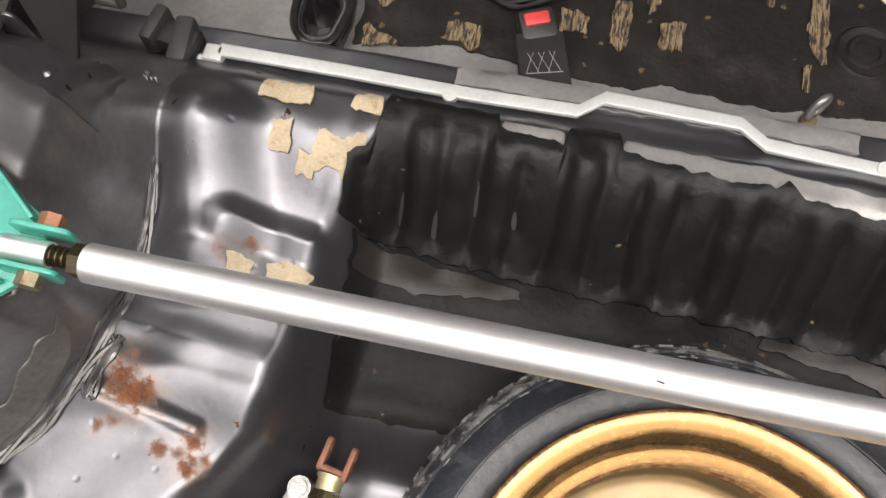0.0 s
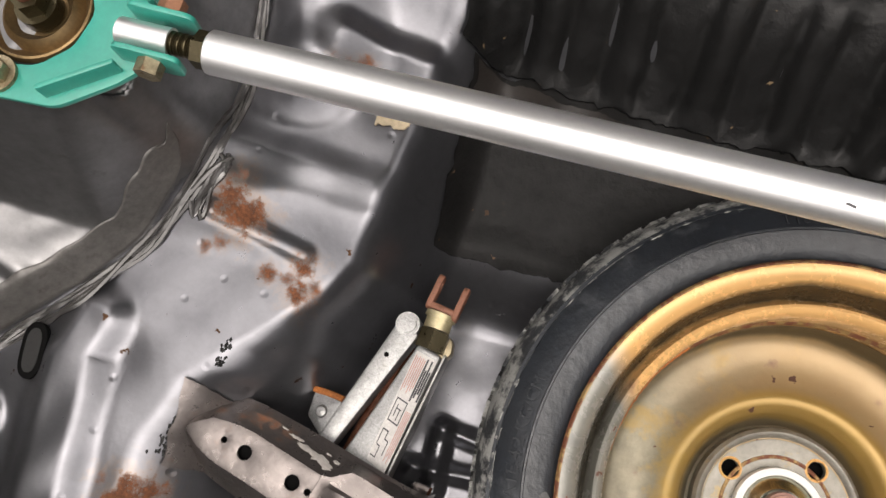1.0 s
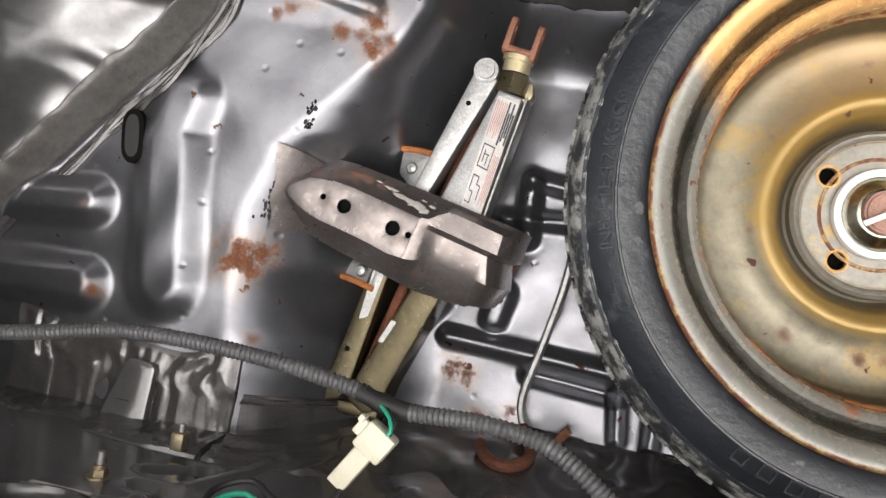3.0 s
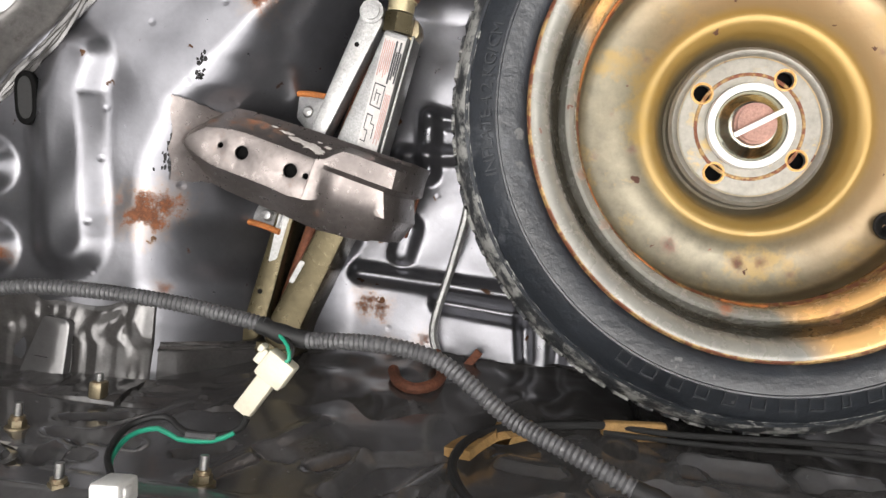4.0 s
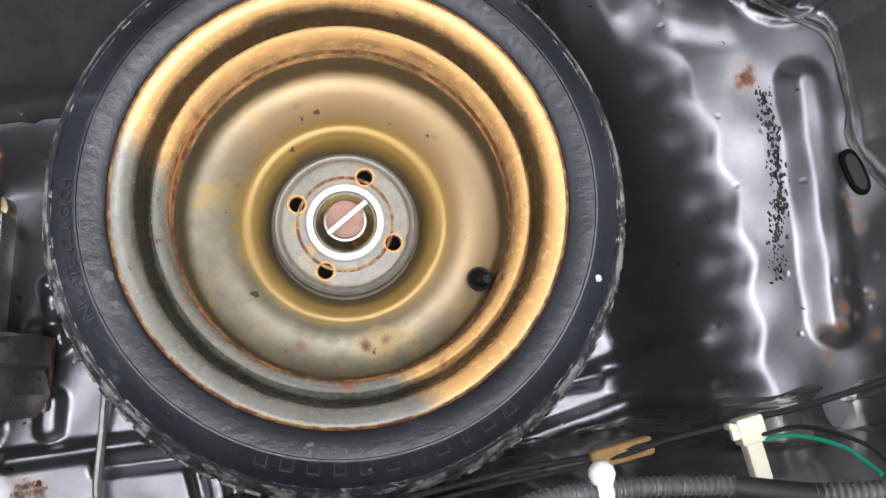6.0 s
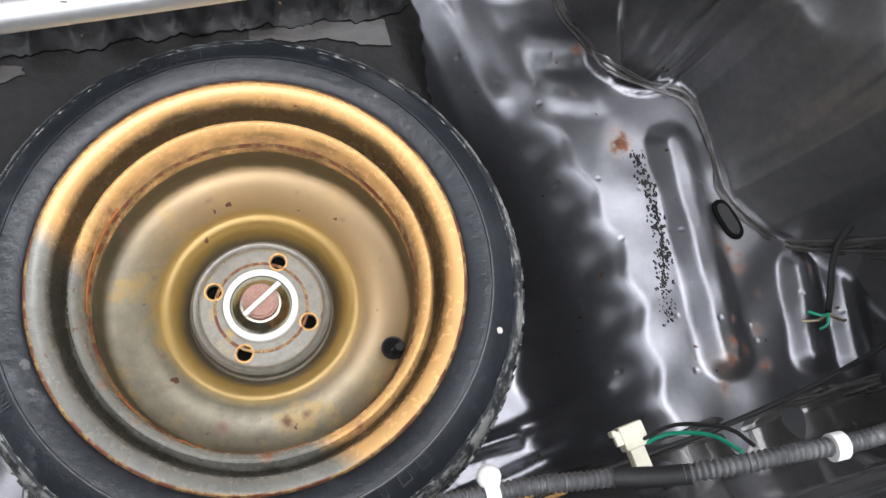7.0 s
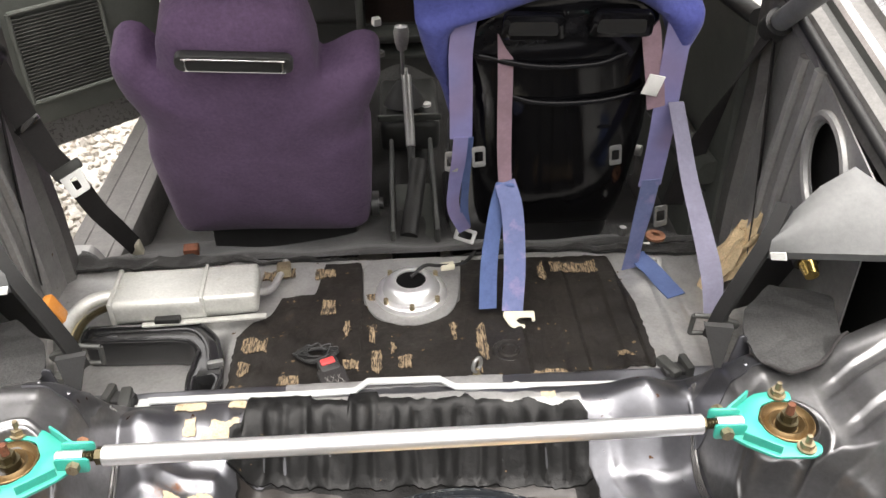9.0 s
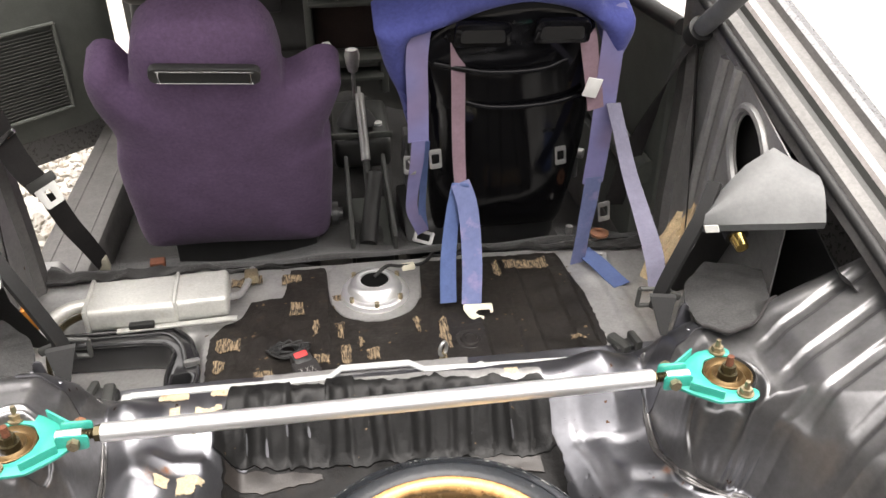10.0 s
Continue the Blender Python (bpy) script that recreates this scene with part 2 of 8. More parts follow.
M_RUST = mat("rusty_steel", (0.2, 0.07, 0.035), 0.8, 0.1, 0.4, 40, 0.4, 0.5, 300)
M_ALU = mat("brushed_aluminium", (0.92, 0.92, 0.92), 0.36, 0.85, 0.06, 12, 0.05, 0.06, 300, 0.07)
M_ZINC = mat("zinc_steel", (0.4, 0.4, 0.39), 0.42, 0.8, 0.2, 40, 0.25, 0.2, 250, second=(0.24, 0.23, 0.2), amount=0.4)
M_YZINC = mat("yellow_zinc", (0.38, 0.32, 0.21), 0.4, 0.75, 0.25, 60, 0.25, 0.2, 250, second=(0.22, 0.13, 0.07), amount=0.42)
M_OLIVE = mat("olive_zinc_steel", (0.085, 0.07, 0.038), 0.3, 0.75, 0.1, 20, 0.2, 0.15, 200)
M_GALV = mat("frosted_zinc", (0.4, 0.4, 0.395), 0.36, 0.75, 0.2, 60, 0.3, 0.3, 260, 0.12, second=(0.34, 0.335, 0.32), amount=0.44)
M_CREAMZINC = mat("pale_yellow_zinc", (0.6, 0.52, 0.32), 0.35, 0.6, 0.15, 50, 0.2, 0.1, 200)
M_COPPERRUST = mat("brown_rusted_fork", (0.3, 0.13, 0.08), 0.6, 0.25, 0.3, 60, 0.3, 0.4, 260)
M_FLAKE = mat("pale_flaked_paint", (0.62, 0.58, 0.54), 0.6, 0, 0.2, 60, 0.2, 0.3, 260)
M_COPPER = mat("copper_rusted_bolt", (0.45, 0.22, 0.13), 0.5, 0.6, 0.25, 50, 0.2, 0.2, 250)
M_TEAL = mat("turquoise_paint", (0.04, 0.36, 0.28), 0.32, 0.0, 0.1, 30, 0.1, 0.08, 150, 0.06, coat=0.4, second=(0.2, 0.3, 0.15), amount=0.3)
M_BRASSDISH = mat("brassy_steel", (0.24, 0.16, 0.075), 0.38, 0.75, 0.3, 40, 0.25, 0.15, 200)
M_BLACK = mat("black_plastic", (0.028, 0.028, 0.028), 0.42, 0, 0.2, 20, 0.1, 0.2, 200)
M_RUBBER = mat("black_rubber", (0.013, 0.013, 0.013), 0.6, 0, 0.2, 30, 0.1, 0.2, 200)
M_PITCH = mat("dark_hole", (0.004, 0.004, 0.004), 0.85, 0, 0.1, 40, 0.05, 0.0, spec=0.1)
M_CONDUIT = mat("dusty_conduit", (0.1, 0.1, 0.103), 0.36, 0, 0.3, 30, 0.3, 0.2, 250, second=(0.1, 0.098, 0.096), amount=0.42)
M_CREAM = mat("cream_nylon", (0.62, 0.585, 0.46), 0.5, 0, 0.1, 60, 0.1, 0.1, 200)
M_WHITE = mat("white_plastic", (0.8, 0.8, 0.77), 0.45, 0, 0.06, 50, 0.06, 0.1, 200)
M_GREENWIRE = mat("green_wire", (0.02, 0.33, 0.2), 0.4, 0, 0.1, 40, 0.1, 0.0)
M_SEAL = mat("grey_sealant", (0.085, 0.081, 0.079), 0.24, 0.3, 0.3, 40, 0.2, 0.3, 60, 0.08, coat=0.8)
M_TAPE = mat("foam_tape", (0.42, 0.25, 0.09), 0.8, 0, 0.3, 50, 0.25, 0.5, 250)
M_RAIL = mat("pale_rail_paint", (0.62, 0.64, 0.63), 0.4, 0.2, 0.08, 30, 0.1, 0.1, 200)
M_LIGHTGREY = mat("pale_grey_steel", (0.37, 0.366, 0.358), 0.38, 0.45, 0.16, 16, 0.14, 0.12, 120, second=(0.3, 0.285, 0.265), amount=0.38, chips=(40.0, 0.8, 0.2, (0.2, 0.12, 0.07)))
M_PURPLE = mat("purple_velour", (0.155, 0.1, 0.185), 0.9, 0, 0.16, 14, 0.2, 0.5, 420, sheen=0.12, spec=0.2)
M_BLUE = mat("blue_velour", (0.09, 0.105, 0.35), 0.9, 0, 0.14, 14, 0.2, 0.5, 420, sheen=0.12, spec=0.2)
M_STRAP = mat("faded_blue_webbing", (0.23, 0.22, 0.43), 0.85, 0, 0.2, 2.2, 0.12, 0.4, 600, second=(0.25, 0.17, 0.23), amount=0.52)
M_STRAPBLUE = mat("blue_webbing", (0.095, 0.14, 0.31), 0.85, 0, 0.15, 20, 0.12, 0.4, 600)
M_STRAPFADE = mat("faded_mid_blue_webbing", (0.16, 0.19, 0.36), 0.85, 0, 0.22, 9, 0.12, 0.4, 600, second=(0.24, 0.22, 0.38), amount=0.45)
M_STRAPPINK = mat("sun_bleached_webbing", (0.3, 0.2, 0.24), 0.85, 0, 0.2, 14, 0.12, 0.4, 600)
M_BELT = mat("black_webbing", (0.022, 0.02, 0.02), 0.85, 0, 0.2, 30, 0.1, 0.5, 500)
M_SHELL = mat("black_gelcoat", (0.005, 0.005, 0.006), 0.1, 0, 0.2, 12, 0.1, 0.05, 60, 0.04, spec=0.16)
M_CARPET = mat("black_carpet", (0.026, 0.025, 0.024), 0.95, 0, 0.3, 20, 0.3, 0.9, 320, sheen=0.2)
M_TRIM = mat("charcoal_trim", (0.05, 0.051, 0.048), 0.5, 0, 0.2, 20, 0.1, 0.25, 350)
M_DOOR = mat("green_grey_vinyl", (0.07, 0.075, 0.067), 0.6, 0, 0.15, 20, 0.1, 0.35, 350)
M_BODY = mat("grey_body_paint", (0.23, 0.23, 0.235), 0.28, 0.5, 0.08, 10, 0.06, 0.05, 60, 0.05, coat=0.5)
M_PILLAR = mat("worn_body_edge", (0.16, 0.155, 0.15), 0.5, 0.2, 0.2, 18, 0.2, 0.2, 120, second=(0.3, 0.27, 0.25), amount=0.3)
M_FOAM = mat("torn_foam", (0.8, 0.62, 0.38), 0.95, 0, 0.25, 40, 0.3, 1.0, 120)
M_AMBER = mat("amber_lens", (0.7, 0.28, 0.06), 0.25, 0, 0.1, 40, 0.05, 0.05)
M_BRASS = mat("bulb_brass", (0.85, 0.6, 0.2), 0.2, 1.0, 0.1, 40, 0.1, 0.05)
M_RED = mat("red_plastic", (0.65, 0.06, 0.06), 0.4, 0, 0.1, 40, 0.1, 0.05)
M_CHROME = mat("chrome", (0.8, 0.8, 0.8), 0.12, 1.0, 0.05, 40, 0.05, 0.02)
M_DECAL = mat("silver_label", (0.52, 0.5, 0.48), 0.4, 0.2, 0.12, 60, 0.2, 0.05)
M_INK = mat("black_ink", (0.03, 0.03, 0.035), 0.5, 0, 0.1, 60, 0.05, 0.0)
M_REDINK = mat("faded_red_ink", (0.4, 0.2, 0.17), 0.5, 0, 0.1, 60, 0.05, 0.0)
M_FELT = mat("grey_speckled_liner", (0.065, 0.065, 0.064), 0.9, 0, 0.3, 30, 0.4, 0.9, 260)
M_SMEAR = mat("brown_sealer_smear", (0.032, 0.027, 0.024), 0.4, 0.1, 0.3, 30, 0.2, 0.3, 90)
M_GRAVEL = mat("pale_gravel", (0.44, 0.42, 0.385), 0.9, 0, 0.3, 18, 0.35, 1.0, 60)


# ---- mesh helpers ----
def part(name, bm, material, parent=None, label="", smooth=True):
    me = bpy.data.meshes.new(name)
    bm.normal_update()
    bm.to_mesh(me)
    bm.free()
    if smooth:
        for p in me.polygons:
            p.use_smooth = True
        if smooth != "all":
            me.set_sharp_from_angle(angle=radians(38))
    for m in material if isinstance(material, (list, tuple)) else (material,):
        me.materials.append(m)
    ob = new(name, me)
    if parent:
        ob.parent = parent
    if label:
        ob["label"] = label
    return ob


def thing(name, label, category, group="", at=(0, 0, 0), turn=0):
    ob = new(name)
    ob.empty_display_size = 0.02
    ob.matrix_basis = pose(*at, 0, 0, turn)
    return tagged(ob, label, category, group)


def setting(ob, label, category):
    return tagged(ob, label, category, kind="structure")


def box(bm, size, at=(0, 0, 0), bevel=0.0, turn=(0, 0, 0), segments=2):
    m = pose(*at, *turn) @ Matrix.Diagonal((*size, 1))
    r = bmesh.ops.create_cube(bm, size=1, matrix=m)
    if bevel:
        edges = list({e for v in r["verts"] for e in v.link_edges})
        bmesh.ops.bevel(bm, geom=edges, offset=bevel, segments=segments, profile=0.5, affect="EDGES")
    return bm


def cyl(bm, r, a, b, n=16, r2=None, caps=True):
    a, b = Vector(a), Vector(b)
    turn = (b - a).to_track_quat("Z", "Y").to_matrix().to_4x4()
    m = Matrix.Translation((a + b) / 2) @ turn
    bmesh.ops.create_cone(bm, cap_ends=caps, segments=n, radius1=r, radius2=r if r2 is None else r2, depth=(b - a).length, matrix=m)
    return bm


def fresh():
    return bmesh.new()


def revolve(profile, n=64, at=(0, 0, 0), close=False, wobble=None):
    bm = fresh()
    rings = []
    for k in range(n):
        a = 2 * math.pi * k / n
        c, s = math.cos(a), math.sin(a)
        rings.append([bm.verts.new((at[0] + r * c, at[1] + r * s, at[2] + z + (wobble(a, r) if wobble else 0))) for r, z in profile])
    m = len(profile)
    for k in range(n):
        p, q = rings[k], rings[(k + 1) % n]
        for j in range(m if close else m - 1):
            bm.faces.new((p[j], q[j], q[(j + 1) % m], p[(j + 1) % m]))
    bmesh.ops.recalc_face_normals(bm, faces=bm.faces)
    return bm


def spline(points, step=0.006):
    """Points along a smooth line through the given ones."""
    p = [Vector(q) for q in points]
    p = [p[0] * 2 - p[1], *p, p[-1] * 2 - p[-2]]
    out = []
    for k in range(1, len(p) - 2):
        n = max(2, int((p[k + 1] - p[k]).length / step))
        for j in range(n):
            t = j / n
            out.append(0.5 * ((2 * p[k]) + (p[k + 1] - p[k - 1]) * t + (2 * p[k - 1] - 5 * p[k] + 4 * p[k + 1] - p[k + 2]) * t * t
                              + (3 * p[k] - p[k - 1] - 3 * p[k + 1] + p[k + 2]) * t ** 3))
    out.append(p[-2])
    return out


def tube(points, radius, n=10, step=0.006, bm=None, caps=True):
    """A round sweep; radius is a number or a function of the length along it."""
    bm = bm or fresh()
    path = spline(points, step)
    up, prev, run, rings = Vector((0.3, 0.2, 1)).normalized(), None, 0.0, []
    for k, c in enumerate(path):
        d = (path[min(k + 1, len(path) - 1)] - path[max(k - 1, 0)]).normalized()
        side = up.cross(d)
        if side.length < 1e-4:
            side = Vector((1, 0, 0)).cross(d)
        side.normalize()
        up = d.cross(side).normalized()
        run += (c - prev).length if prev is not None else 0
        prev = c
        r = radius(run) if callable(radius) else radius
        rings.append([bm.verts.new(c + (side * math.cos(2 * math.pi * j / n) + up * math.sin(2 * math.pi * j / n)) * r) for j in range(n)])
    for p, q in zip(rings, rings[1:]):
        for j in range(n):
            bm.faces.new((p[j], p[(j + 1) % n], q[(j + 1) % n], q[j]))
    if caps:
        bm.faces.new(rings[0][::-1])
        bm.faces.new(rings[-1])
    return bm


def plate(outline, z0, z1, bevel=0.0, holes=(), m=None):
    """A flat plate from an outline in plan, with round holes (x, y, radius)."""
    bm = fresh()
    loops = [[Vector((x, y, z1)) for x, y in outline]]
    for hole in holes:
        if isinstance(hole, list):
            loops.append([Vector((x, y, z1)) for x, y in hole])
        else:
            x, y, r = hole
            loops.append([Vector((x + r * math.cos(2 * math.pi * k / 20), y + r * math.sin(2 * math.pi * k / 20), z1)) for k in range(20)])
    edges = []
    for loop in loops:
        vs = [bm.verts.new(p) for p in loop]
        edges += [bm.edges.new((vs[k], vs[(k + 1) % len(vs)])) for k in range(len(vs))]
    bmesh.ops.triangle_fill(bm, use_beauty=True, use_dissolve=False, edges=edges)
    top = list(bm.faces)
    r = bmesh.ops.extrude_face_region(bm, geom=top)
    bmesh.ops.translate(bm, verts=[g for g in r["geom"] if isinstance(g, bmesh.types.BMVert)], vec=(0, 0, z0 - z1))
    bmesh.ops.recalc_face_normals(bm, faces=bm.faces)
    if bevel:
        sharp = [e for e in bm.edges if len(e.link_faces) == 2 and e.calc_face_angle(0) > 0.9]
        bmesh.ops.bevel(bm, geom=sharp, offset=bevel, segments=2, profile=0.5, affect="EDGES")
    if m is not None:
        bm.transform(m)
    return bm


def rounded(points, r, n=5):
    """An outline with its corners rounded by r."""
    out, k = [], len(points)
    for i in range(k):
        a, b, c = (Vector(points[(i + j) % k]) for j in (-1, 0, 1))
        p, q = b + (a - b).normalized() * min(r, (a - b).length * 0.45), b + (c - b).normalized() * min(r, (c - b).length * 0.45)
        for j in range(n + 1):
            t = j / n
            v = p * (1 - t) ** 2 + b * 2 * t * (1 - t) + q * t * t
            out.append((v.x, v.y))
    return out


def strap(points, width, across, thick=0.0018, step=0.012, twist=None):
    """Webbing along a line; across is its width's direction, or a list of them, one for each point."""
    bm = fresh()
    path = spline(points, step)
    if not isinstance(across, list):
        across = [across] * len(points)
    n, rows = len(path), []
    # how far along each path point is, in terms of the given points
    marks, k = [], 0
    for i in range(n):
        marks.append(i / (n - 1) * (len(points) - 1))
    for c, u in zip(path, marks):
        k = min(int(u), len(points) - 2)
        w = Vector(across[k]).lerp(Vector(across[k + 1]), u - k).normalized()
        i = path.index(c)
        d = (path[min(i + 1, n - 1)] - path[max(i - 1, 0)]).normalized()
        w = (w - d * w.dot(d)).normalized()
        nrm = d.cross(w).normalized() * thick / 2
        h = w * width / 2
        rows.append([bm.verts.new(p) for p in (c - h + nrm, c + h + nrm, c + h - nrm, c - h - nrm)])
    for p, q in zip(rows, rows[1:]):
        for j in range(4):
            bm.faces.new((p[j], p[(j + 1) % 4], q[(j + 1) % 4], q[j]))
    bm.faces.new(rows[0][::-1])
    bm.faces.new(rows[-1])
    bmesh.ops.recalc_face_normals(bm, faces=bm.faces)
    return bm


def sheet(X, Y, Z, thick=0.0, keep=None):
    """A grid surface from three arrays of one shape; thick adds a rim and an underside."""
    bm = fresh()
    v = [[bm.verts.new((float(X[i, j]), float(Y[i, j]), float(Z[i, j]))) for j in range(X.shape[1])] for i in range(X.shape[0])]
    for i in range(X.shape[0] - 1):
        for j in range(X.shape[1] - 1):
            if keep is not None and not keep[i, j]:
                continue
            bm.faces.new((v[i][j], v[i + 1][j], v[i + 1][j + 1], v[i][j + 1]))
    if keep is not None:
        bmesh.ops.delete(bm, geom=[w for w in bm.verts if not w.link_faces], context="VERTS")
    if thick:
        rim = [v[i][0] for i in range(X.shape[0])] + [v[-1][j] for j in range(1, X.shape[1])]
        rim += [v[i][-1] for i in range(X.shape[0] - 2, -1, -1)] + [v[0][j] for j in range(X.shape[1] - 2, 0, -1)]
        low = [bm.verts.new(p.co - Vector((0, 0, thick))) for p in rim]
        for k in range(len(rim)):
            q = (k + 1) % len(rim)
            bm.faces.new((rim[k], low[k], low[q], rim[q]))
    return bm


def wire(name, points, r, material, parent, label="", n=8):
    return part(name, tube(points, r, n), material, parent, label)


# ---- the pressed steel shell: boot floor, wheel well, strut towers, seat pan ----
def ss(a, b, t):
    u = np.clip((t - a) / (b - a), 0, 1)
    return u * u * (3 - 2 * u)


def table(v, xs, ys):
    return np.interp(v, xs, ys)


def pad(x, y, a, b, half, height, soft=0.009):
    """A pressed bead from a to b: a capsule with soft shoulders."""
    ax, ay, bx, by = *a, *b
    dx, dy = bx - ax, by - ay
    t = np.clip(((x - ax) * dx + (y - ay) * dy) / (dx * dx + dy * dy + 1e-9), 0, 1)
    d = np.hypot(x - ax - t * dx, y - ay - t * dy)
    return height * ss(half + soft / 2, half - soft / 2, d)


def soft_max(a, b, k):
    h = np.clip(0.5 + 0.5 * (a - b) / k, 0, 1)
    return b + (a - b) * h + k * h * (1 - h)


def tower(x, y):
    """How far inside a strut tower or wheelhouse a place is, and on which side."""
    sr = table(y, (-0.4, -0.2, -0.092, -0.069, -0.023, 0.033, 0.089, 0.112, 0.128, 0.6), (0.72, 0.69, 0.618, 0.588, 0.56, 0.565, 0.566, 0.556, 0.52, 0.52))
    sl = table(y, (-0.4, -0.2, -0.075, -0.028, 0.012, 0.061, 0.122, 0.169, 0.6), (0.76, 0.7, 0.6, 0.56, 0.522, 0.486, 0.458, 0.448, 0.45))
    out = []
    for side, seam, inner, rear in ((1, sr, 0.462, 0.128), (-1, sl, 0.444, 0.13)):
        ax = side * x
        out.append((ax, soft_max(-soft_max(inner - ax, rear - y, 0.03), ax - seam, 0.025)))
    return out


def ground(x, y):
    """Height of the pressed sheet at (x, y)."""
    x, y = np.asarray(x, float), np.asarray(y, float)
    left = ss(0.1, -0.1, x)
    z = 0.02 * ss(0.06, 0.13, y) * left - 0.012 * (1 - left)
    # spare wheel well
    xl = table(y, (-0.3, -0.23, -0.18, -0.135, -0.088, -0.039, -0.004, 0.02, 0.05, 0.085, 0.125, 0.17, 0.25, 0.3), (-0.408, -0.408, -0.412, -0.416, -0.415, -0.402, -0.376, -0.352, -0.33, -0.311, -0.303, -0.297, -0.29, -0.285))
    xr = table(y, (-0.3, -0.18, -0.11, -0.037, 0.033, 0.124, 0.212, 0.264), (0.4, 0.405, 0.412, 0.41, 0.398, 0.378, 0.36, 0.345))
    low = -0.142 + 0.05 * ss(0.07, 0.15, y) + 0.04 * ss(0.16, 0.28, y)
    wl_ = ss(0, 1, (x - xl + table(y, (-0.1, 0.02, 0.08), (0.024, 0.014, 0.004))) / table(y, (-0.2, -0.05, 0.0, 0.05, 0.1, 0.3), (0.165, 0.155, 0.125, 0.085, 0.068, 0.062)))
    lobe = (0.5 - 0.5 * np.cos(2 * np.pi * (y + 0.3) / 0.062)) * ss(0.16, 0.08, y)
    xr = xr + 0.024 - 0.008 * lobe
    wr_ = ss(0, 1, (xr - x) / 0.11)
    well = wl_ * wr_
    z = z * (1 - well) + low * well
    # flutes down the slope of the well on the passenger side
    slope = ss(0.1, 0.45, wr_) * (1 - ss(0.75, 1.0, wr_))
    z = z + 0.013 * slope * (1 - lobe) ** 1.5
    slope_l = 4 * wl_ * (1 - wl_)
    z = z + 0.016 * slope_l * (pad(x, y, (-0.45, -0.005), (-0.25, -0.012), 0.028, 1, 0.03) + pad(x, y, (-0.45, -0.165), (-0.27, -0.165), 0.02, -1, 0.03))
    # cross member ahead of the well, and the step down to the rear seat pan
    hump = 0.056 + 0.012 * ss(0.2, 0.45, np.abs(x)) * ss(0.40, 0.34, y)
    z = z + (hump - z) * ss(0.252, 0.37, y)
    flute = 0.0048 * np.cos(2 * np.pi * x / 0.068) * ss(0.262, 0.285, y) * ss(0.385, 0.34, y) * ss(0.3, 0.27, np.abs(x))
    z = z + flute
    z = z + (0.026 - z) * ss(0.385, 0.425, y)
    panz = -0.05 - 0.042 * ss(-0.335, -0.37, x) * ss(0.72, 0.66, y) + 0.02 * ss(-0.3, -0.36, x) * ss(0.7, 0.78, y)
    z = z + (panz - z) * ss(0.452, 0.492, y)
    z = z + ss(0.5, 0.54, y) * ss(0.9, 0.86, y) * 0.005 * (ss(0.2, 0.6, np.sin(2 * np.pi * (x + 0.03) / 0.11)) * ss(0.2, 0.24, x))
    # lobes and steps beside the well
    z = z + pad(x, y, (-0.406, 0.322), (-0.386, 0.245), 0.036, 0.032, 0.066)
    z = z + pad(x, y, (-0.36, 0.262), (-0.29, 0.256), 0.008, 0.01, 0.03) + pad(x, y, (-0.43, 0.158), (-0.31, 0.149), 0.01, 0.004, 0.025)
    z = z - pad(x, y, (-0.44, 0.1), (-0.35, 0.082), 0.006, 0.004, 0.01)
    z = z + pad(x, y, (0.40, 0.30), (0.385, 0.36), 0.03, 0.028, 0.075) + pad(x, y, (0.405, 0.185), (0.445, 0.175), 0.018, 0.004, 0.03) + pad(x, y, (0.415, 0.125), (0.45, 0.118), 0.018, 0.004, 0.03)
    # beads in the boot floor
    z = z + np.maximum(pad(x, y, (-0.498, -0.012), (-0.508, -0.05), 0.022, 0.011, 0.026), pad(x, y, (-0.506, -0.05), (-0.492, -0.165), 0.026, 0.011, 0.026))
    z = z + pad(x, y, (-0.68, -0.12), (-0.57, -0.11), 0.016, 0.013, 0.022) + pad(x, y, (-0.68, -0.185), (-0.565, -0.18), 0.018, 0.013, 0.022)
    z = z + pad(x, y, (0.517, 0.04), (0.495, -0.18), 0.018, 0.011, 0.024) + pad(x, y, (0.602, -0.118), (0.582, -0.2), 0.014, 0.01, 0.022) + pad(x, y, (0.645, -0.125), (0.628, -0.215), 0.015, 0.01, 0.022)
    # beads in the bottom of the well
    floor_w = well * ss(0.12, 0.08, y)
    for a, b, w, h in (((-0.27, -0.178), (0.3, -0.2), 0.007, 0.011), ((-0.235, -0.06), (-0.12, -0.05), 0.006, 0.009), ((-0.215, -0.02), (-0.12, -0.03), 0.006, 0.009),
                       ((-0.212, -0.075), (-0.216, -0.02), 0.008, 0.01), ((-0.225, -0.13), (-0.23, -0.155), 0.01, 0.01), ((-0.28, -0.145), (-0.3, -0.175), 0.007, 0.009),
                       ((-0.105, -0.205), (-0.1, -0.245), 0.006, -0.009), ((-0.105, -0.205), (-0.19, -0.2), 0.006, -0.009), ((-0.07, -0.21), (-0.07, -0.25), 0.006, -0.009),
                       ((0.2, -0.25), (0.36, -0.225), 0.008, 0.01), ((0.25, -0.2), (0.38, -0.18), 0.007, 0.008)):
        z = z + floor_w * pad(x, y, a, b, w, h, 0.012)
    # strut towers and wheelhouses
    for ax, d in tower(x, y):
        dw = d / (1 + 1.9 * ss(0.1, -0.02, y))
        wall = 0.15 * ss(-0.004, 0.03, dw) + 0.038 * ss(0.018, 0.065, dw)
        shelf = 0.032 * ss(-0.004, 0.022, d) + 0.03 * ss(0.015, 0.09, d) + 0.126 * ss(0.075, 0.2, d)
        wall = wall + (shelf - wall) * ss(0.12, 0.05, y) * (x < 0)
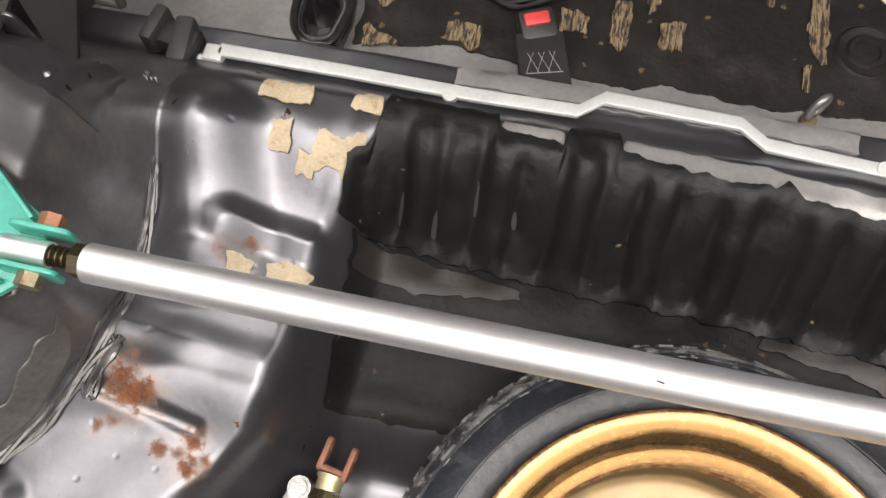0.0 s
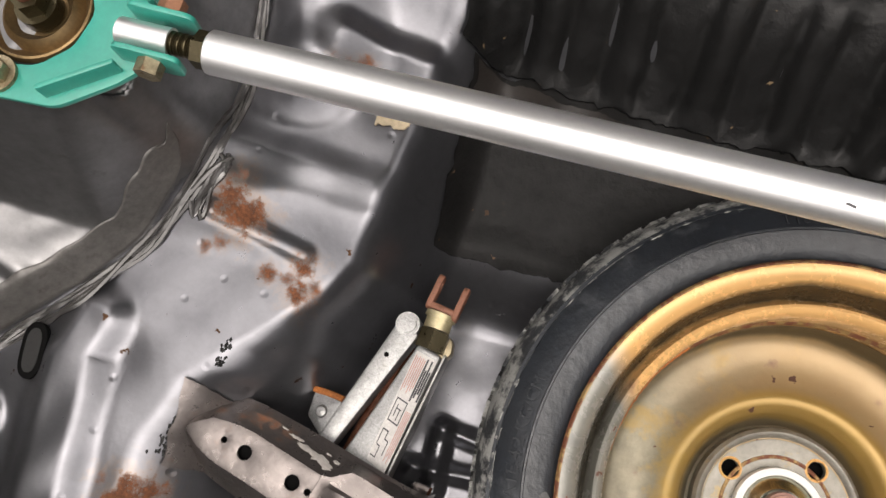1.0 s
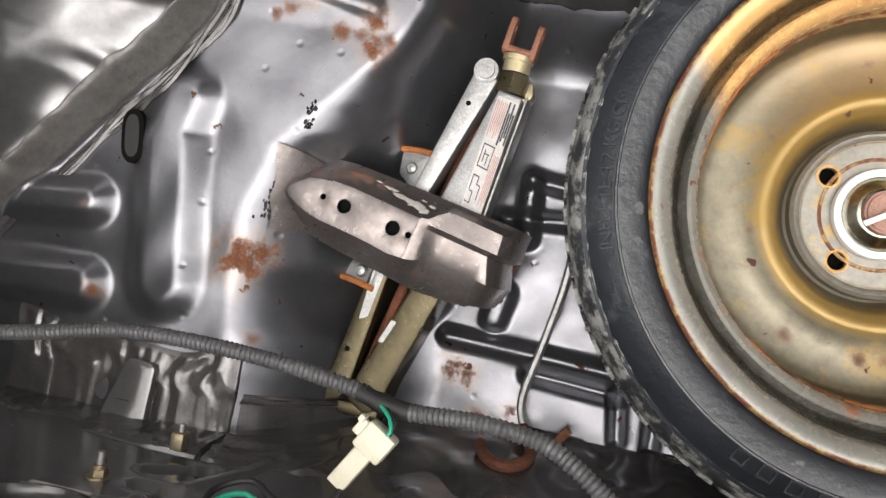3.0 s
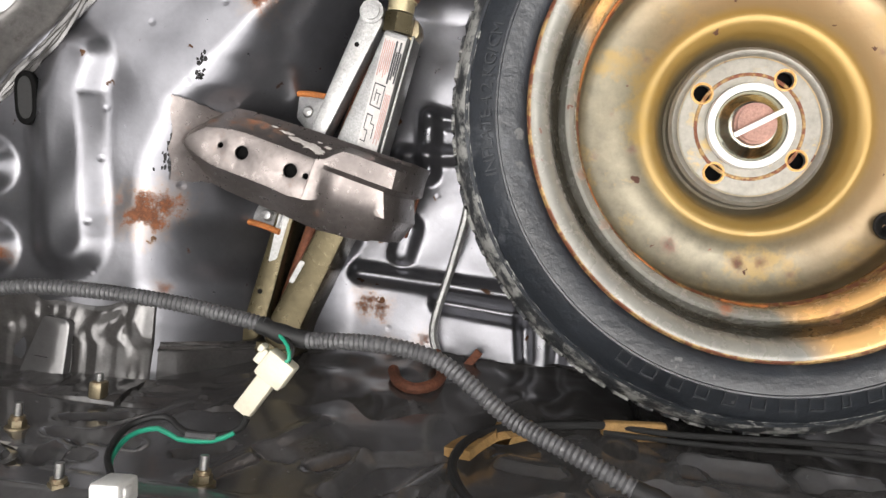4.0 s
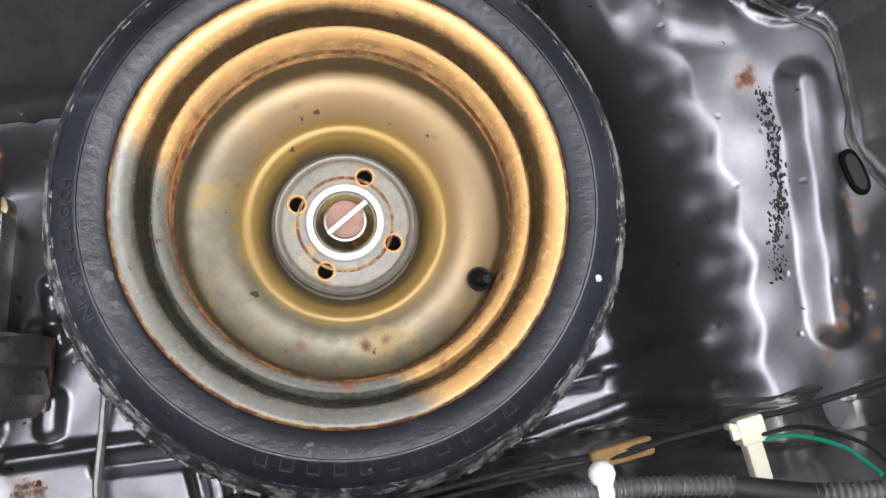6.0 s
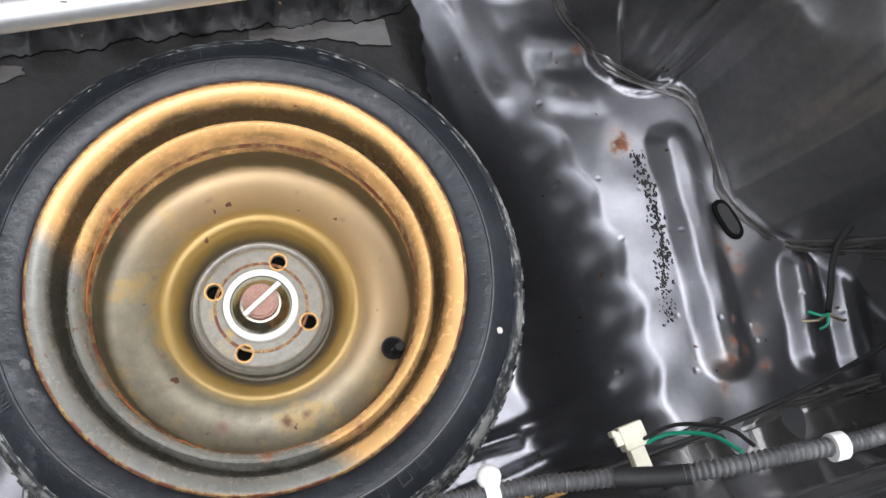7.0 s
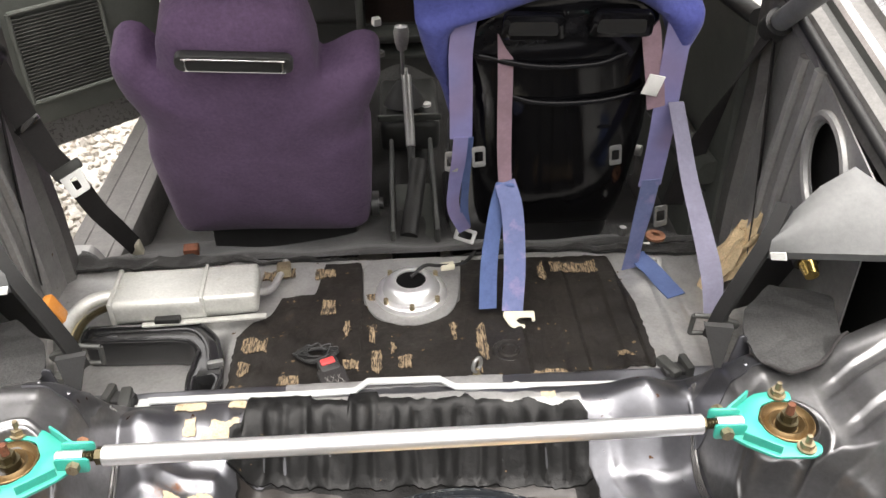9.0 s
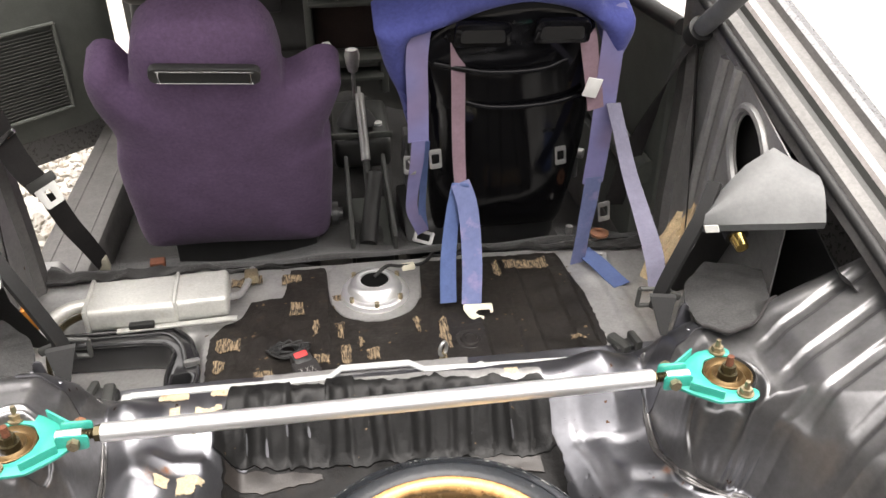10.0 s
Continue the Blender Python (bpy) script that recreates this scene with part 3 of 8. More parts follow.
        out = np.maximum(ax - 0.615, 0)
        round_top = np.hypot(ax - np.where(x > 0, 0.519, 0.508), y - 0.163)
        rise = 0.55 * out * ss(0.075, 0.11, round_top) + 0.03 * ss(0.58, 0.64, ax)
        ribs = -0.006 * ss(0.2, 0.95, np.sin(2 * np.pi * (y + 0.012 - 0.25 * (ax - 0.6)) / 0.072)) * ss(0.585, 0.63, ax) * ss(0.0, 0.03, y + 0.1)
        z = z + (wall + (rise + ribs) * ss(0.02, 0.07, d)) * ss(0.41, 0.265, y)
        z = z + 0.004 * ss(0.006, 0.0, np.abs(round_top - 0.056)) * (ax > 0.4)
        z = z - 0.022 * ss(0.045, 0.041, round_top) * (y < 0.25)
        crumple = np.sin(90 * x + 40 * y + 3 * np.sin(60 * y)) * np.sin(70 * y - 25 * x)
        z = z + 0.0018 * crumple * ss(0.0, 0.02, d) * ss(0.07, 0.04, d) * ss(0.3, 0.25, y)
    # front edge of the seat pan, and small dents everywhere
    z = z - 0.2 * ss(0.92, 1.0, y) * ss(0.7, 0.6, np.abs(x))
    z = z + 0.0012 * (np.sin(31 * x + 3 * np.sin(23 * y)) * np.sin(27 * y + 2 * np.sin(19 * x))) + 0.0006 * np.sin(83 * x + 5 * y) * np.sin(71 * y - 9 * x)
    return z


def floor_z(x, y):
    return float(ground(x, y))


def sheet_over(x0, x1, y0, y1, step, lift=0.0):
    nx, ny = int(round((x1 - x0) / step)) + 1, int(round((y1 - y0) / step)) + 1
    X, Y = np.meshgrid(np.linspace(x0, x1, nx), np.linspace(y0, y1, ny), indexing="ij")
    return X, Y, ground(X, Y) + lift


def mid(a):
    return (a[:-1, :-1] + a[1:, :-1] + a[:-1, 1:] + a[1:, 1:]) / 4


X, Y, Z = sheet_over(-0.86, 0.86, -0.3, 0.5, 0.0031)
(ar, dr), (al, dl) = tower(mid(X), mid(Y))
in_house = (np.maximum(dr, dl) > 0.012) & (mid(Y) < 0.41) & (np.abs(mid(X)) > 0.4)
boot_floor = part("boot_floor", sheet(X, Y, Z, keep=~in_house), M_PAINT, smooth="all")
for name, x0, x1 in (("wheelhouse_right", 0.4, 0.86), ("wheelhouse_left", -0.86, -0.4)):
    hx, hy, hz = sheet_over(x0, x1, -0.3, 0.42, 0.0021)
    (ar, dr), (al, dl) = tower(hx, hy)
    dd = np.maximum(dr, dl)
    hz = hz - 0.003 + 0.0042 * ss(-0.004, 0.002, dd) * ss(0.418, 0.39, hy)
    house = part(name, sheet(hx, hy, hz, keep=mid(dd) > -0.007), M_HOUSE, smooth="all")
    setting(house, "grey painted steel wheelhouse and strut tower with pressed flutes", "wall")
FY = np.linspace(-0.17, 0.135, 150)
FX = np.interp(FY, (-0.2, -0.075, -0.028, 0.012, 0.061, 0.122, 0.169), (0.7, 0.6, 0.56, 0.522, 0.486, 0.458, 0.448))
FW = np.interp(FY, (-0.17, -0.06, 0.0, 0.08, 0.135), (0.012, 0.02, 0.022, 0.01, 0.001))
U, V = np.meshgrid(np.linspace(0, 1, 14), np.arange(150), indexing="ij")
ragged_ = np.array([0.003 * noise.noise((v * 0.09, 3.1, 0)) for v in range(150)])
SX_ = -(FX[V] + 0.001 + U * (FW + ragged_)[V])
SY_ = FY[V] + 0.006 * U
SZ_ = ground(SX_, SY_) + 0.0035 - 0.006 * (U > 0.97) + 0.0006 * np.sin(SY_ * 310 + 4 * U)
flange_skin = part("seam_flange", sheet(SX_, SY_, SZ_, 0.004), M_FLANGE, smooth="all")
tagged(flange_skin, "brushed brown-grey sealer strip along the wheelhouse seam", "sealant")
setting(boot_floor, "scratched gunmetal pressed steel boot floor with rust patches and spare wheel well", "floor")
seat_pan = part("seat_pan", sheet(*sheet_over(-0.74, 0.74, 0.5, 1.0, 0.006)), M_LIGHTGREY)
setting(seat_pan, "bare grey steel rear seat pan in front of the boot", "floor")


def drape(name, x0, x1, low, high, material, lift=0.003, thick=0.003, nx=60, ny=16, parent=None, label="", rough=0.0015, lumps=0.0, ribs=None):
    """A thin sheet laid on the shell between the lines low(x) and high(x), with uneven edges."""
    u = np.linspace(0, 1, nx)
    X = np.repeat((x0 + (x1 - x0) * u)[:, None], ny, 1)
    jag = lambda k: np.array([noise.noise((x * 60, k * 7.3, 0.5)) + 0.5 * noise.noise((x * 190, k, 2.5)) for x in X[:, 0]]) * rough * 2
    lo, hi = np.array([low(x) for x in X[:, 0]]) + jag(1), np.array([high(x) for x in X[:, 0]]) + jag(2)
    Y = lo[:, None] + (hi - lo)[:, None] * np.linspace(0, 1, ny)[None]
    side = np.array([noise.noise((3.1, y * 70, 1.5)) for y in Y[0]]) * rough * 2
    X[0] += side
    X[-1] -= side
    Z = ground(X, Y) + lift
    if lumps:
        Z = Z + lumps * np.array([[max(0, noise.noise((x * 22, y * 22, 4))) + 0.5 * noise.noise((x * 60, y * 40, 1)) for x, y in zip(a, b)] for a, b in zip(X, Y)])
    if ribs:
        pitch, wide, depth = ribs
        wander = np.array([[0.004 * noise.noise((x * 9, y * 30, 8)) for x, y in zip(a, b)] for a, b in zip(X, Y)])
        groove = np.exp(-(((X + wander) % pitch - pitch / 2) / wide) ** 2) * ss(0.0, 0.12, np.linspace(0, 1, ny))[None] * ss(0.92, 0.7, np.linspace(0, 1, ny))[None]
        Y, Z = Y + 0.7 * depth * groove, Z - depth * groove
    return part(name, sheet(X, Y, Z, thick), material, parent, label)


def line(*pts):
    xs, ys = zip(*pts)
    return lambda x: float(np.interp(x, xs, ys))


# ---- black sound-deadening mats ----
upper = drape("sound_deadening_mat", -0.272, 0.292, line((-0.272, 0.288), (-0.1, 0.275), (0.1, 0.272), (0.292, 0.262)),
              line((-0.272, 0.335), (-0.255, 0.345), (-0.248, 0.395), (-0.15, 0.395), (-0.146, 0.38), (-0.09, 0.374), (-0.086, 0.396), (-0.044, 0.397), (-0.039, 0.378), (0.02, 0.37), (0.09, 0.366), (0.1, 0.378),
                   (0.115, 0.364), (0.2, 0.356), (0.28, 0.35), (0.292, 0.335)), M_MAT, 0.0085, 0.003, 320, 56, lumps=0.0045, rough=0.002, ribs=(0.0345, 0.0075, 0.0042))
tagged(upper, "crumpled black bitumen sound-deadening mat moulded over the cross member", "mat")
lower = drape("sound_deadening_mat", -0.262, 0.3, line((-0.262, 0.132), (-0.145, 0.134), (0.05, 0.14), (0.3, 0.135)), line((-0.262, 0.284), (-0.1, 0.284), (0.0, 0.284), (0.15, 0.284), (0.29, 0.284), (0.3, 0.25)), M_MATFLAT, 0.003, 0.003, 130, 30, lumps=0.0015)
tagged(lower, "flat black bitumen mat at the front of the wheel well", "mat")
pan_mat = drape("sound_deadening_mat", -0.326, 0.476, line((-0.326, 0.508), (-0.22, 0.526), (-0.17, 0.52), (-0.1, 0.51), (-0.03, 0.508), (0.0, 0.52), (0.1, 0.512), (0.47, 0.535), (0.476, 0.56)),
                line((-0.326, 0.67), (-0.3, 0.715), (-0.265, 0.735), (-0.25, 0.79), (-0.18, 0.80), (-0.165, 0.905), (-0.085, 0.905), (-0.08, 0.76), (-0.045, 0.712), (0.02, 0.695), (0.085, 0.712), (0.12, 0.76), (0.13, 0.9),
                     (0.45, 0.895), (0.476, 0.72)), M_PANMAT, 0.004, 0.003, 230, 60, lumps=0.003, rough=0.002)
tagged(pan_mat, "worn brown-black bitumen mat covering the rear seat pan", "mat")

# pale paint laid bare where the mat was peeled back under the rail
for px0, px1, plow, phigh in ((-0.1445, -0.0905, line((-0.15, 0.364), (-0.09, 0.364)), line((-0.15, 0.391), (-0.09, 0.389))),
                              (-0.038, 0.285, line((-0.04, 0.36), (0.285, 0.34)), line((-0.04, 0.392), (0.09, 0.387), (0.2, 0.377), (0.285, 0.37)))):
    tagged(drape("bare_paint", px0, px1, plow, phigh, M_LIGHTGREY, 0.003, 0.0015, 80, 12), "strip of bare pale grey paint along the torn mat edge", "paint", "bare paint strips")

# bare paint spill shapes on the lower mat
spill = drape("paint_spill", -0.258, -0.103, line((-0.258, 0.256), (-0.2, 0.252), (-0.103, 0.262)), line((-0.258, 0.282), (-0.18, 0.275), (-0.11, 0.271), (-0.103, 0.268)), M_SMEAR, 0.007, 0.002, 50, 8)
tagged(spill, "smear of grey sealer along the edge of the mat", "sealant")
spill2 = drape("paint_spill", 0.12, 0.268, line((0.12, 0.262), (0.2, 0.252), (0.268, 0.235)), line((0.12, 0.27), (0.2, 0.268), (0.268, 0.262)), M_SMEAR, 0.007, 0.002, 50, 8)
tagged(spill2, "smear of grey sealer along the edge of the mat", "sealant")

# ---- torn cream paper and glue left on the paint ----
PAPER = ((-0.34, 0.381, 0.045, 0.018), (-0.266, 0.386, 0.024, 0.016), (-0.281, 0.334, 0.046, 0.036), (-0.309, 0.319, 0.014, 0.016), (-0.335, 0.34, 0.018, 0.022), (-0.297, 0.224, 0.026, 0.02), (-0.345, 0.222, 0.02, 0.014),
         (-0.308, 0.214, 0.03, 0.028), (-0.163, 0.868, 0.045, 0.028), (-0.15, 0.752, 0.028, 0.045), (0.003, 0.576, 0.026, 0.034), (-0.25, 0.876, 0.045, 0.03),
         (-0.064, 0.766, 0.018, 0.045), (-0.282, 0.868, 0.03, 0.04), (0.235, 0.372, 0.02, 0.012))
for px, py, pw, ph in PAPER:
    k = px * 91 + py * 37
    wav = lambda x, s, k=k: s * (1 + 0.3 * noise.noise((x * 45, k, s * 50)) + 0.14 * noise.noise((x * 260, k, 3.0)))
    ob = drape("paper_residue", px - pw / 2, px + pw / 2, lambda x, py=py, ph=ph: py - wav(x, ph / 2), lambda x, py=py, ph=ph: py + wav(x, ph / 2), M_PAPER if py < 0.5 else M_SCRUFF, 0.0075 if py > 0.5 else 0.0035, 0.002, 26, 12, rough=0.003)
    tagged(ob, "torn patch of cream backing paper stuck to the steel" if py < 0.5 else "scratched cream paper residue on the black mat", "paper", "paper patches")
SCRUFF = ((-0.287, 0.645, 0.05, 0.04), (-0.3, 0.578, 0.022, 0.03), (-0.298, 0.517, 0.035, 0.02), (-0.212, 0.539, 0.04, 0.022), (-0.1, 0.575, 0.03, 0.03), (-0.051, 0.581, 0.02, 0.045),
          (0.152, 0.625, 0.02, 0.09), (0.143, 0.552, 0.008, 0.03), (0.27, 0.53, 0.06, 0.012), (0.37, 0.85, 0.1, 0.04), (0.3, 0.84, 0.014, 0.05), (0.24, 0.86, 0.014, 0.06), (0.42, 0.57, 0.03, 0.012), (-0.11, 0.68, 0.01, 0.05),
          (-0.06, 0.66, 0.012, 0.04), (0.1, 0.66, 0.01, 0.05), (-0.02, 0.62, 0.008, 0.04))
for px, py, pw, ph in SCRUFF:
    k = px * 71 + py * 53
    wav = lambda x, s, k=k: s * (1 + 0.6 * noise.noise((x * 60, k, s * 70)))
    ob = drape("glue_residue", px - pw / 2, px + pw / 2, lambda x, py=py, ph=ph: py - wav(x, ph / 2), lambda x, py=py, ph=ph: py + wav(x, ph / 2), M_SCRUFF, 0.0072, 0.0015, 26, 12, rough=0.004)
    tagged(ob, "scratched brown glue residue on the black mat", "residue", "glue patches")

# scraped flecks of old bitumen on the paint beside the well
random.seed(11)
bm = fresh()
for pts_, wide, count in ((((0.478, 0.045), (0.475, -0.006), (0.472, -0.06), (0.455, -0.1), (0.45, -0.14)), 0.014, 330), (((-0.389, 0.002), (-0.391, -0.022)), 0.005, 26), (((-0.404, -0.05), (-0.416, -0.1)), 0.009, 120)):
    for k in range(count):
        t = random.uniform(0, len(pts_) - 1.001)
        i = int(t)
        cx = pts_[i][0] + (pts_[i + 1][0] - pts_[i][0]) * (t - i) + random.gauss(0, 1) * wide * 0.3
        cy = pts_[i][1] + (pts_[i + 1][1] - pts_[i][1]) * (t - i)
        r, n = random.uniform(0.0005, 0.0019) * (1 if t < 3 else 0.6), 7
        z = floor_z(cx, cy) + 0.0008
        tip = bm.verts.new((cx, cy, z + 0.0001))
        ring = []
        for j in range(n):
            q = r * random.uniform(0.5, 1.5)
            px, py = cx + q * math.cos(2 * math.pi * j / n), cy + q * 1.5 * math.sin(2 * math.pi * j / n)
            ring.append(bm.verts.new((px, py, z - 0.0008)))
        for j in range(n):
            bm.faces.new((ring[j], ring[(j + 1) % n], tip))
flecks = part("bitumen_flecks", bm, M_MAT)
tagged(flecks, "dark flecks of scraped bitumen scattered on the grey paint", "residue", kind="stuff")

# ---- rear panel behind the well ----
u = np.linspace(-0.86, 0.86, 420)
prof = [(-0.25, -0.142), (-0.256, -0.13), (-0.264, -0.09), (-0.272, -0.04), (-0.28, 0.0), (-0.287, 0.05), (-0.293, 0.1), (-0.298, 0.15), (-0.303, 0.2), (-0.305, 0.25), (-0.3, 0.285), (-0.3, 0.298), (-0.308, 0.305), (-0.36, 0.307), (-0.4, 0.3), (-0.42, 0.22), (-0.425, -0.25)]
pv = np.linspace(0, len(prof) - 1, 160)
PY, PZ = np.interp(pv, range(len(prof)), [p[0] for p in prof]), np.interp(pv, range(len(prof)), [p[1] for p in prof])
X, V = np.meshgrid(u, np.arange(len(pv)), indexing="ij")
Y, Z = PY[V], PZ[V]
front = (Y > -0.306) & (Z < 0.29)
bead = sum(pad(X, Z, (c, 0.03), (c - 0.05, 0.16), 0.0065, 0.003, 0.007) for c in (-0.36, -0.25, -0.12, 0.02, 0.16, 0.3, 0.42, 0.54)) * front
bead = bead - sum(pad(X, Z, (c, h), (c - 0.022, h + 0.026), 0.0045, 0.006, 0.004) for c, h in ((-0.3, 0.1), (-0.21, 0.085), (-0.16, 0.14), (-0.06, 0.11), (0.06, 0.13), (0.11, 0.09), (0.2, 0.14), (0.26, 0.1), (0.34, 0.13))) * front
bead = bead + pad(X, Z, (-0.42, 0.12), (-0.36, 0.122), 0.006, -0.005, 0.007) * front + pad(X, Z, (-0.44, 0.165), (-0.38, 0.15), 0.006, -0.005, 0.007) * front
bead = bead + pad(X, Z, (-0.5, 0.2), (0.6, 0.2), 0.02, 0.008, 0.02) * front - pad(X, Z, (-0.02, 0.085), (0.03, 0.085), 0.02, 0.008, 0.008) * front
bead = bead - (pad(X, Z, (-0.429, 0.09), (-0.392, 0.069), 0.005, 0.007, 0.005) + pad(X, Z, (-0.411, 0.183), (-0.395, 0.118), 0.007, 0.006, 0.006) + pad(X, Z, (-0.275, 0.098), (-0.254, 0.103), 0.006, 0.005, 0.006)) * front
bead = bead + (pad(X, Z, (-0.212, 0.145), (-0.202, 0.097), 0.006, 0.006, 0.008) + pad(X, Z, (-0.202, 0.092), (-0.147, 0.072), 0.006, 0.006, 0.008) + pad(X, Z, (-0.1, 0.06), (-0.07, 0.062), 0.012, 0.005, 0.008)) * front
bead = bead + sum(pad(X, Z, (a_, 0.016), (b_, 0.018), 0.007, 0.007, 0.007) - pad(X, Z, (a_, 0.04), (b_, 0.04), 0.009, 0.005, 0.008) for a_, b_ in ((0.032, 0.09), (0.118, 0.168), (0.208, 0.23))) * front
Y = Y + bead + 0.002 * np.sin(X * 19) * np.sin(Z * 37)
gap = np.hypot((X - -0.455) / 1.25, Z - 0.178) < 0.03
rear_panel = part("rear_panel", sheet(X, Y, Z, keep=~mid(gap.astype(float)).astype(bool) | (mid(Y) < -0.32)), M_PANEL)
setting(rear_panel, "dark painted steel rear panel with pressed ribs below the hatch opening", "wall")
part("access_hole_lip", revolve([(0.0275, -0.022), (0.0275, -0.004), (0.0295, 0.001), (0.034, 0.0005), (0.036, -0.003)], 48), M_PANEL, rear_panel).matrix_basis = pose(-0.455, -0.299, 0.178, -90, 0, 0) @ Matrix.Diagonal((1.25, 1, 1, 1))
part("hole_backing", revolve([(0.0, -0.024), (0.034, -0.024)], 24), M_RUBBER, rear_panel).matrix_basis = pose(-0.455, -0.299, 0.178, -90, 0, 0) @ Matrix.Diagonal((1.25, 1, 1, 1))
sill = thing("hatch_sill", "pale silver hatch opening sill strip with dark notches", "sill")
part("strip", box(fresh(), (1.5, 0.05, 0.006), (0, -0.335, 0.312), 0.002), M_RAIL, sill)
for k in range(-6, 7):
    part("notch", box(fresh(), (0.009, 0.018, 0.001), (k * 0.105 + 0.03, -0.328, 0.3154)), M_RUBBER, sill)


# ---- brushed seam sealer over the rear seam: a skin that rises out of the sheet metal where it is thick ----
def sealer(x0, x1, reach, strokes, height, k, label, bare=0.0):
    """A skin from the floor up the panel between x0 and x1; strokes run up it (True) or along the seam."""
    xs = np.arange(x0, x1, 0.0022)
    v = np.linspace(0, 1, 54)
    X, V = np.meshgrid(xs, v, indexing="ij")
    fy = -0.256 + reach * (1 - np.clip(V / 0.6, 0, 1))
    up = np.clip((V - 0.6) / 0.4, 0, 1)
    base = ground(X, np.maximum(fy, -0.256))
    zz = base + up * (0.06 - np.minimum(base, 0.0)) * 0.9
    yy = np.where(up > 0, np.interp(zz, [-0.142, -0.13, -0.09, -0.04, 0.0, 0.05, 0.1], [-0.25, -0.256, -0.264, -0.272, -0.28, -0.287, -0.293]), fy)
    turn = np.clip((V - 0.5) / 0.2, 0, 1)
    H_ = np.zeros_like(X)
    for i in range(X.shape[0]):
        for j in range(X.shape[1]):
            x, t = X[i, j], V[i, j] * (reach + 0.07)
            w = 0.5 * noise.noise((x * 30, t * 25, k))
            f = noise.noise((x * 48 + 2.0 * w, t * 18, k)) if strokes else noise.noise((x * 16, t * 95 + 2 * w, k))
            g = noise.noise((x * 130 + w, t * 30, k + 2)) if strokes else noise.noise((x * 30, t * 260 + w, k + 2))
            cover = 0.35 - bare + 0.9 * noise.noise((x * 22, t * 28, k + 7)) - 2.2 * max(0, abs(V[i, j] - 0.55) - 0.3) * 2
            H_[i, j] = min(1.0, max(-0.6, cover * 2.5)) * height * (0.45 + 0.9 * (1 - 2.2 * abs(f)) * 0.6 + 0.3 * g)
    H_[0], H_[-1], H_[:, 0], H_[:, -1] = -0.003, -0.003, -0.003, -0.003
    ob = part("seam_sealant", sheet(X, yy + H_ * turn, zz + H_ * (1 - 0.7 * turn) - 0.0004), M_SEAL)
    return tagged(ob, label, "sealant", "seam sealant")


sealer(-0.62, -0.41, 0.055, True, 0.004, 7.0, "brushed strokes of grey sealer over the corner seam", -0.2)
sealer(-0.41, 0.0, 0.014, False, 0.0058, 9.0, "thick glossy smears of sealer along the rear seam")
sealer(0.0, 0.38, 0.014, False, 0.0058, 12.0, "thick glossy smears of sealer along the rear seam")
sealer(0.38, 0.66, 0.03, False, 0.004, 15.0, "thin smears of dark sealer over the corner seam", 0.1)


M_DOME = mat("bright_zinc", (0.5, 0.49, 0.4), 0.16, 1.0, 0.2, 30, 0.15, 0.15, 120, 0.06, second=(0.3, 0.27, 0.16), amount=0.38)
M_BRIGHTRUST = mat("orange_rust", (0.5, 0.17, 0.04), 0.8, 0, 0.35, 60, 0.3, 0.6, 300, second=(0.24, 0.08, 0.03), amount=0.42)
M_HUBGREY = mat("worn_hub_grey", (0.27, 0.255, 0.22), 0.42, 0.45, 0.2, 14, 0.2, 0.1, 120, second=(0.42, 0.3, 0.12), amount=0.4)
# ---- spare wheel, lying with its hollow side up ----
WX, WY = 0.074, -0.01
wheel = thing("spare_wheel", "narrow spare wheel with gold steel rim lying in the boot well", "wheel", at=(WX, WY, 0))
side_top = [(0.186, 0.012), (0.192, 0.02), (0.2, 0.0245), (0.212, 0.026), (0.2125, 0.0275), (0.214, 0.0275), (0.2145, 0.026), (0.226, 0.021), (0.236, 0.012), (0.2365, 0.0135), (0.239, 0.0125), (0.2395, 0.008)]
shoulder = [(0.246, -0.002), (0.25, -0.016)]
tyre = part("tyre", revolve(side_top + shoulder + [(0.2515, -0.036), (0.25, -0.058), (0.246, -0.076), (0.234, -0.094), (0.212, -0.108), (0.19, -0.1)], 128), M_TYRE, wheel)
bm = fresh()
for k in range(150):
    a = 2 * math.pi * k / 150
    skew = radians(-18 if k % 2 else 12)
    for z, w in ((-0.03, 0.024), (-0.06, 0.022)):
        r = 0.2487 if z > -0.02 else 0.2515
        m = pose(0, 0, 0, 0, 0, math.degrees(a)) @ pose(r, 0, z, math.degrees(skew), 32 if z > -0.02 else 0, 0)
        bmesh.ops.create_cube(bm, size=1, matrix=m @ Matrix.Diagonal((0.0035, 0.0088, w, 1)))
part("tread", bm, M_TREAD, tyre, "scuffed grey tread of small blocks")
part("scuffed_shoulder", revolve([(0.2345, 0.0118), (0.2372, 0.0128), (0.2392, 0.0112), (0.2425, 0.0075), (0.2445, 0.004), (0.2465, 0.0), (0.2482, -0.005), (0.2499, -0.012), (0.2509, -0.022)], 360, wobble=lambda a, r: 0.0022 * noise.noise((math.cos(a) * 34, math.sin(a) * 34, r * 240)) + 0.001 * noise.noise((math.cos(a) * 90, math.sin(a) * 90, r * 500))), M_TREAD, tyre, "scuffed pale grey shoulder")
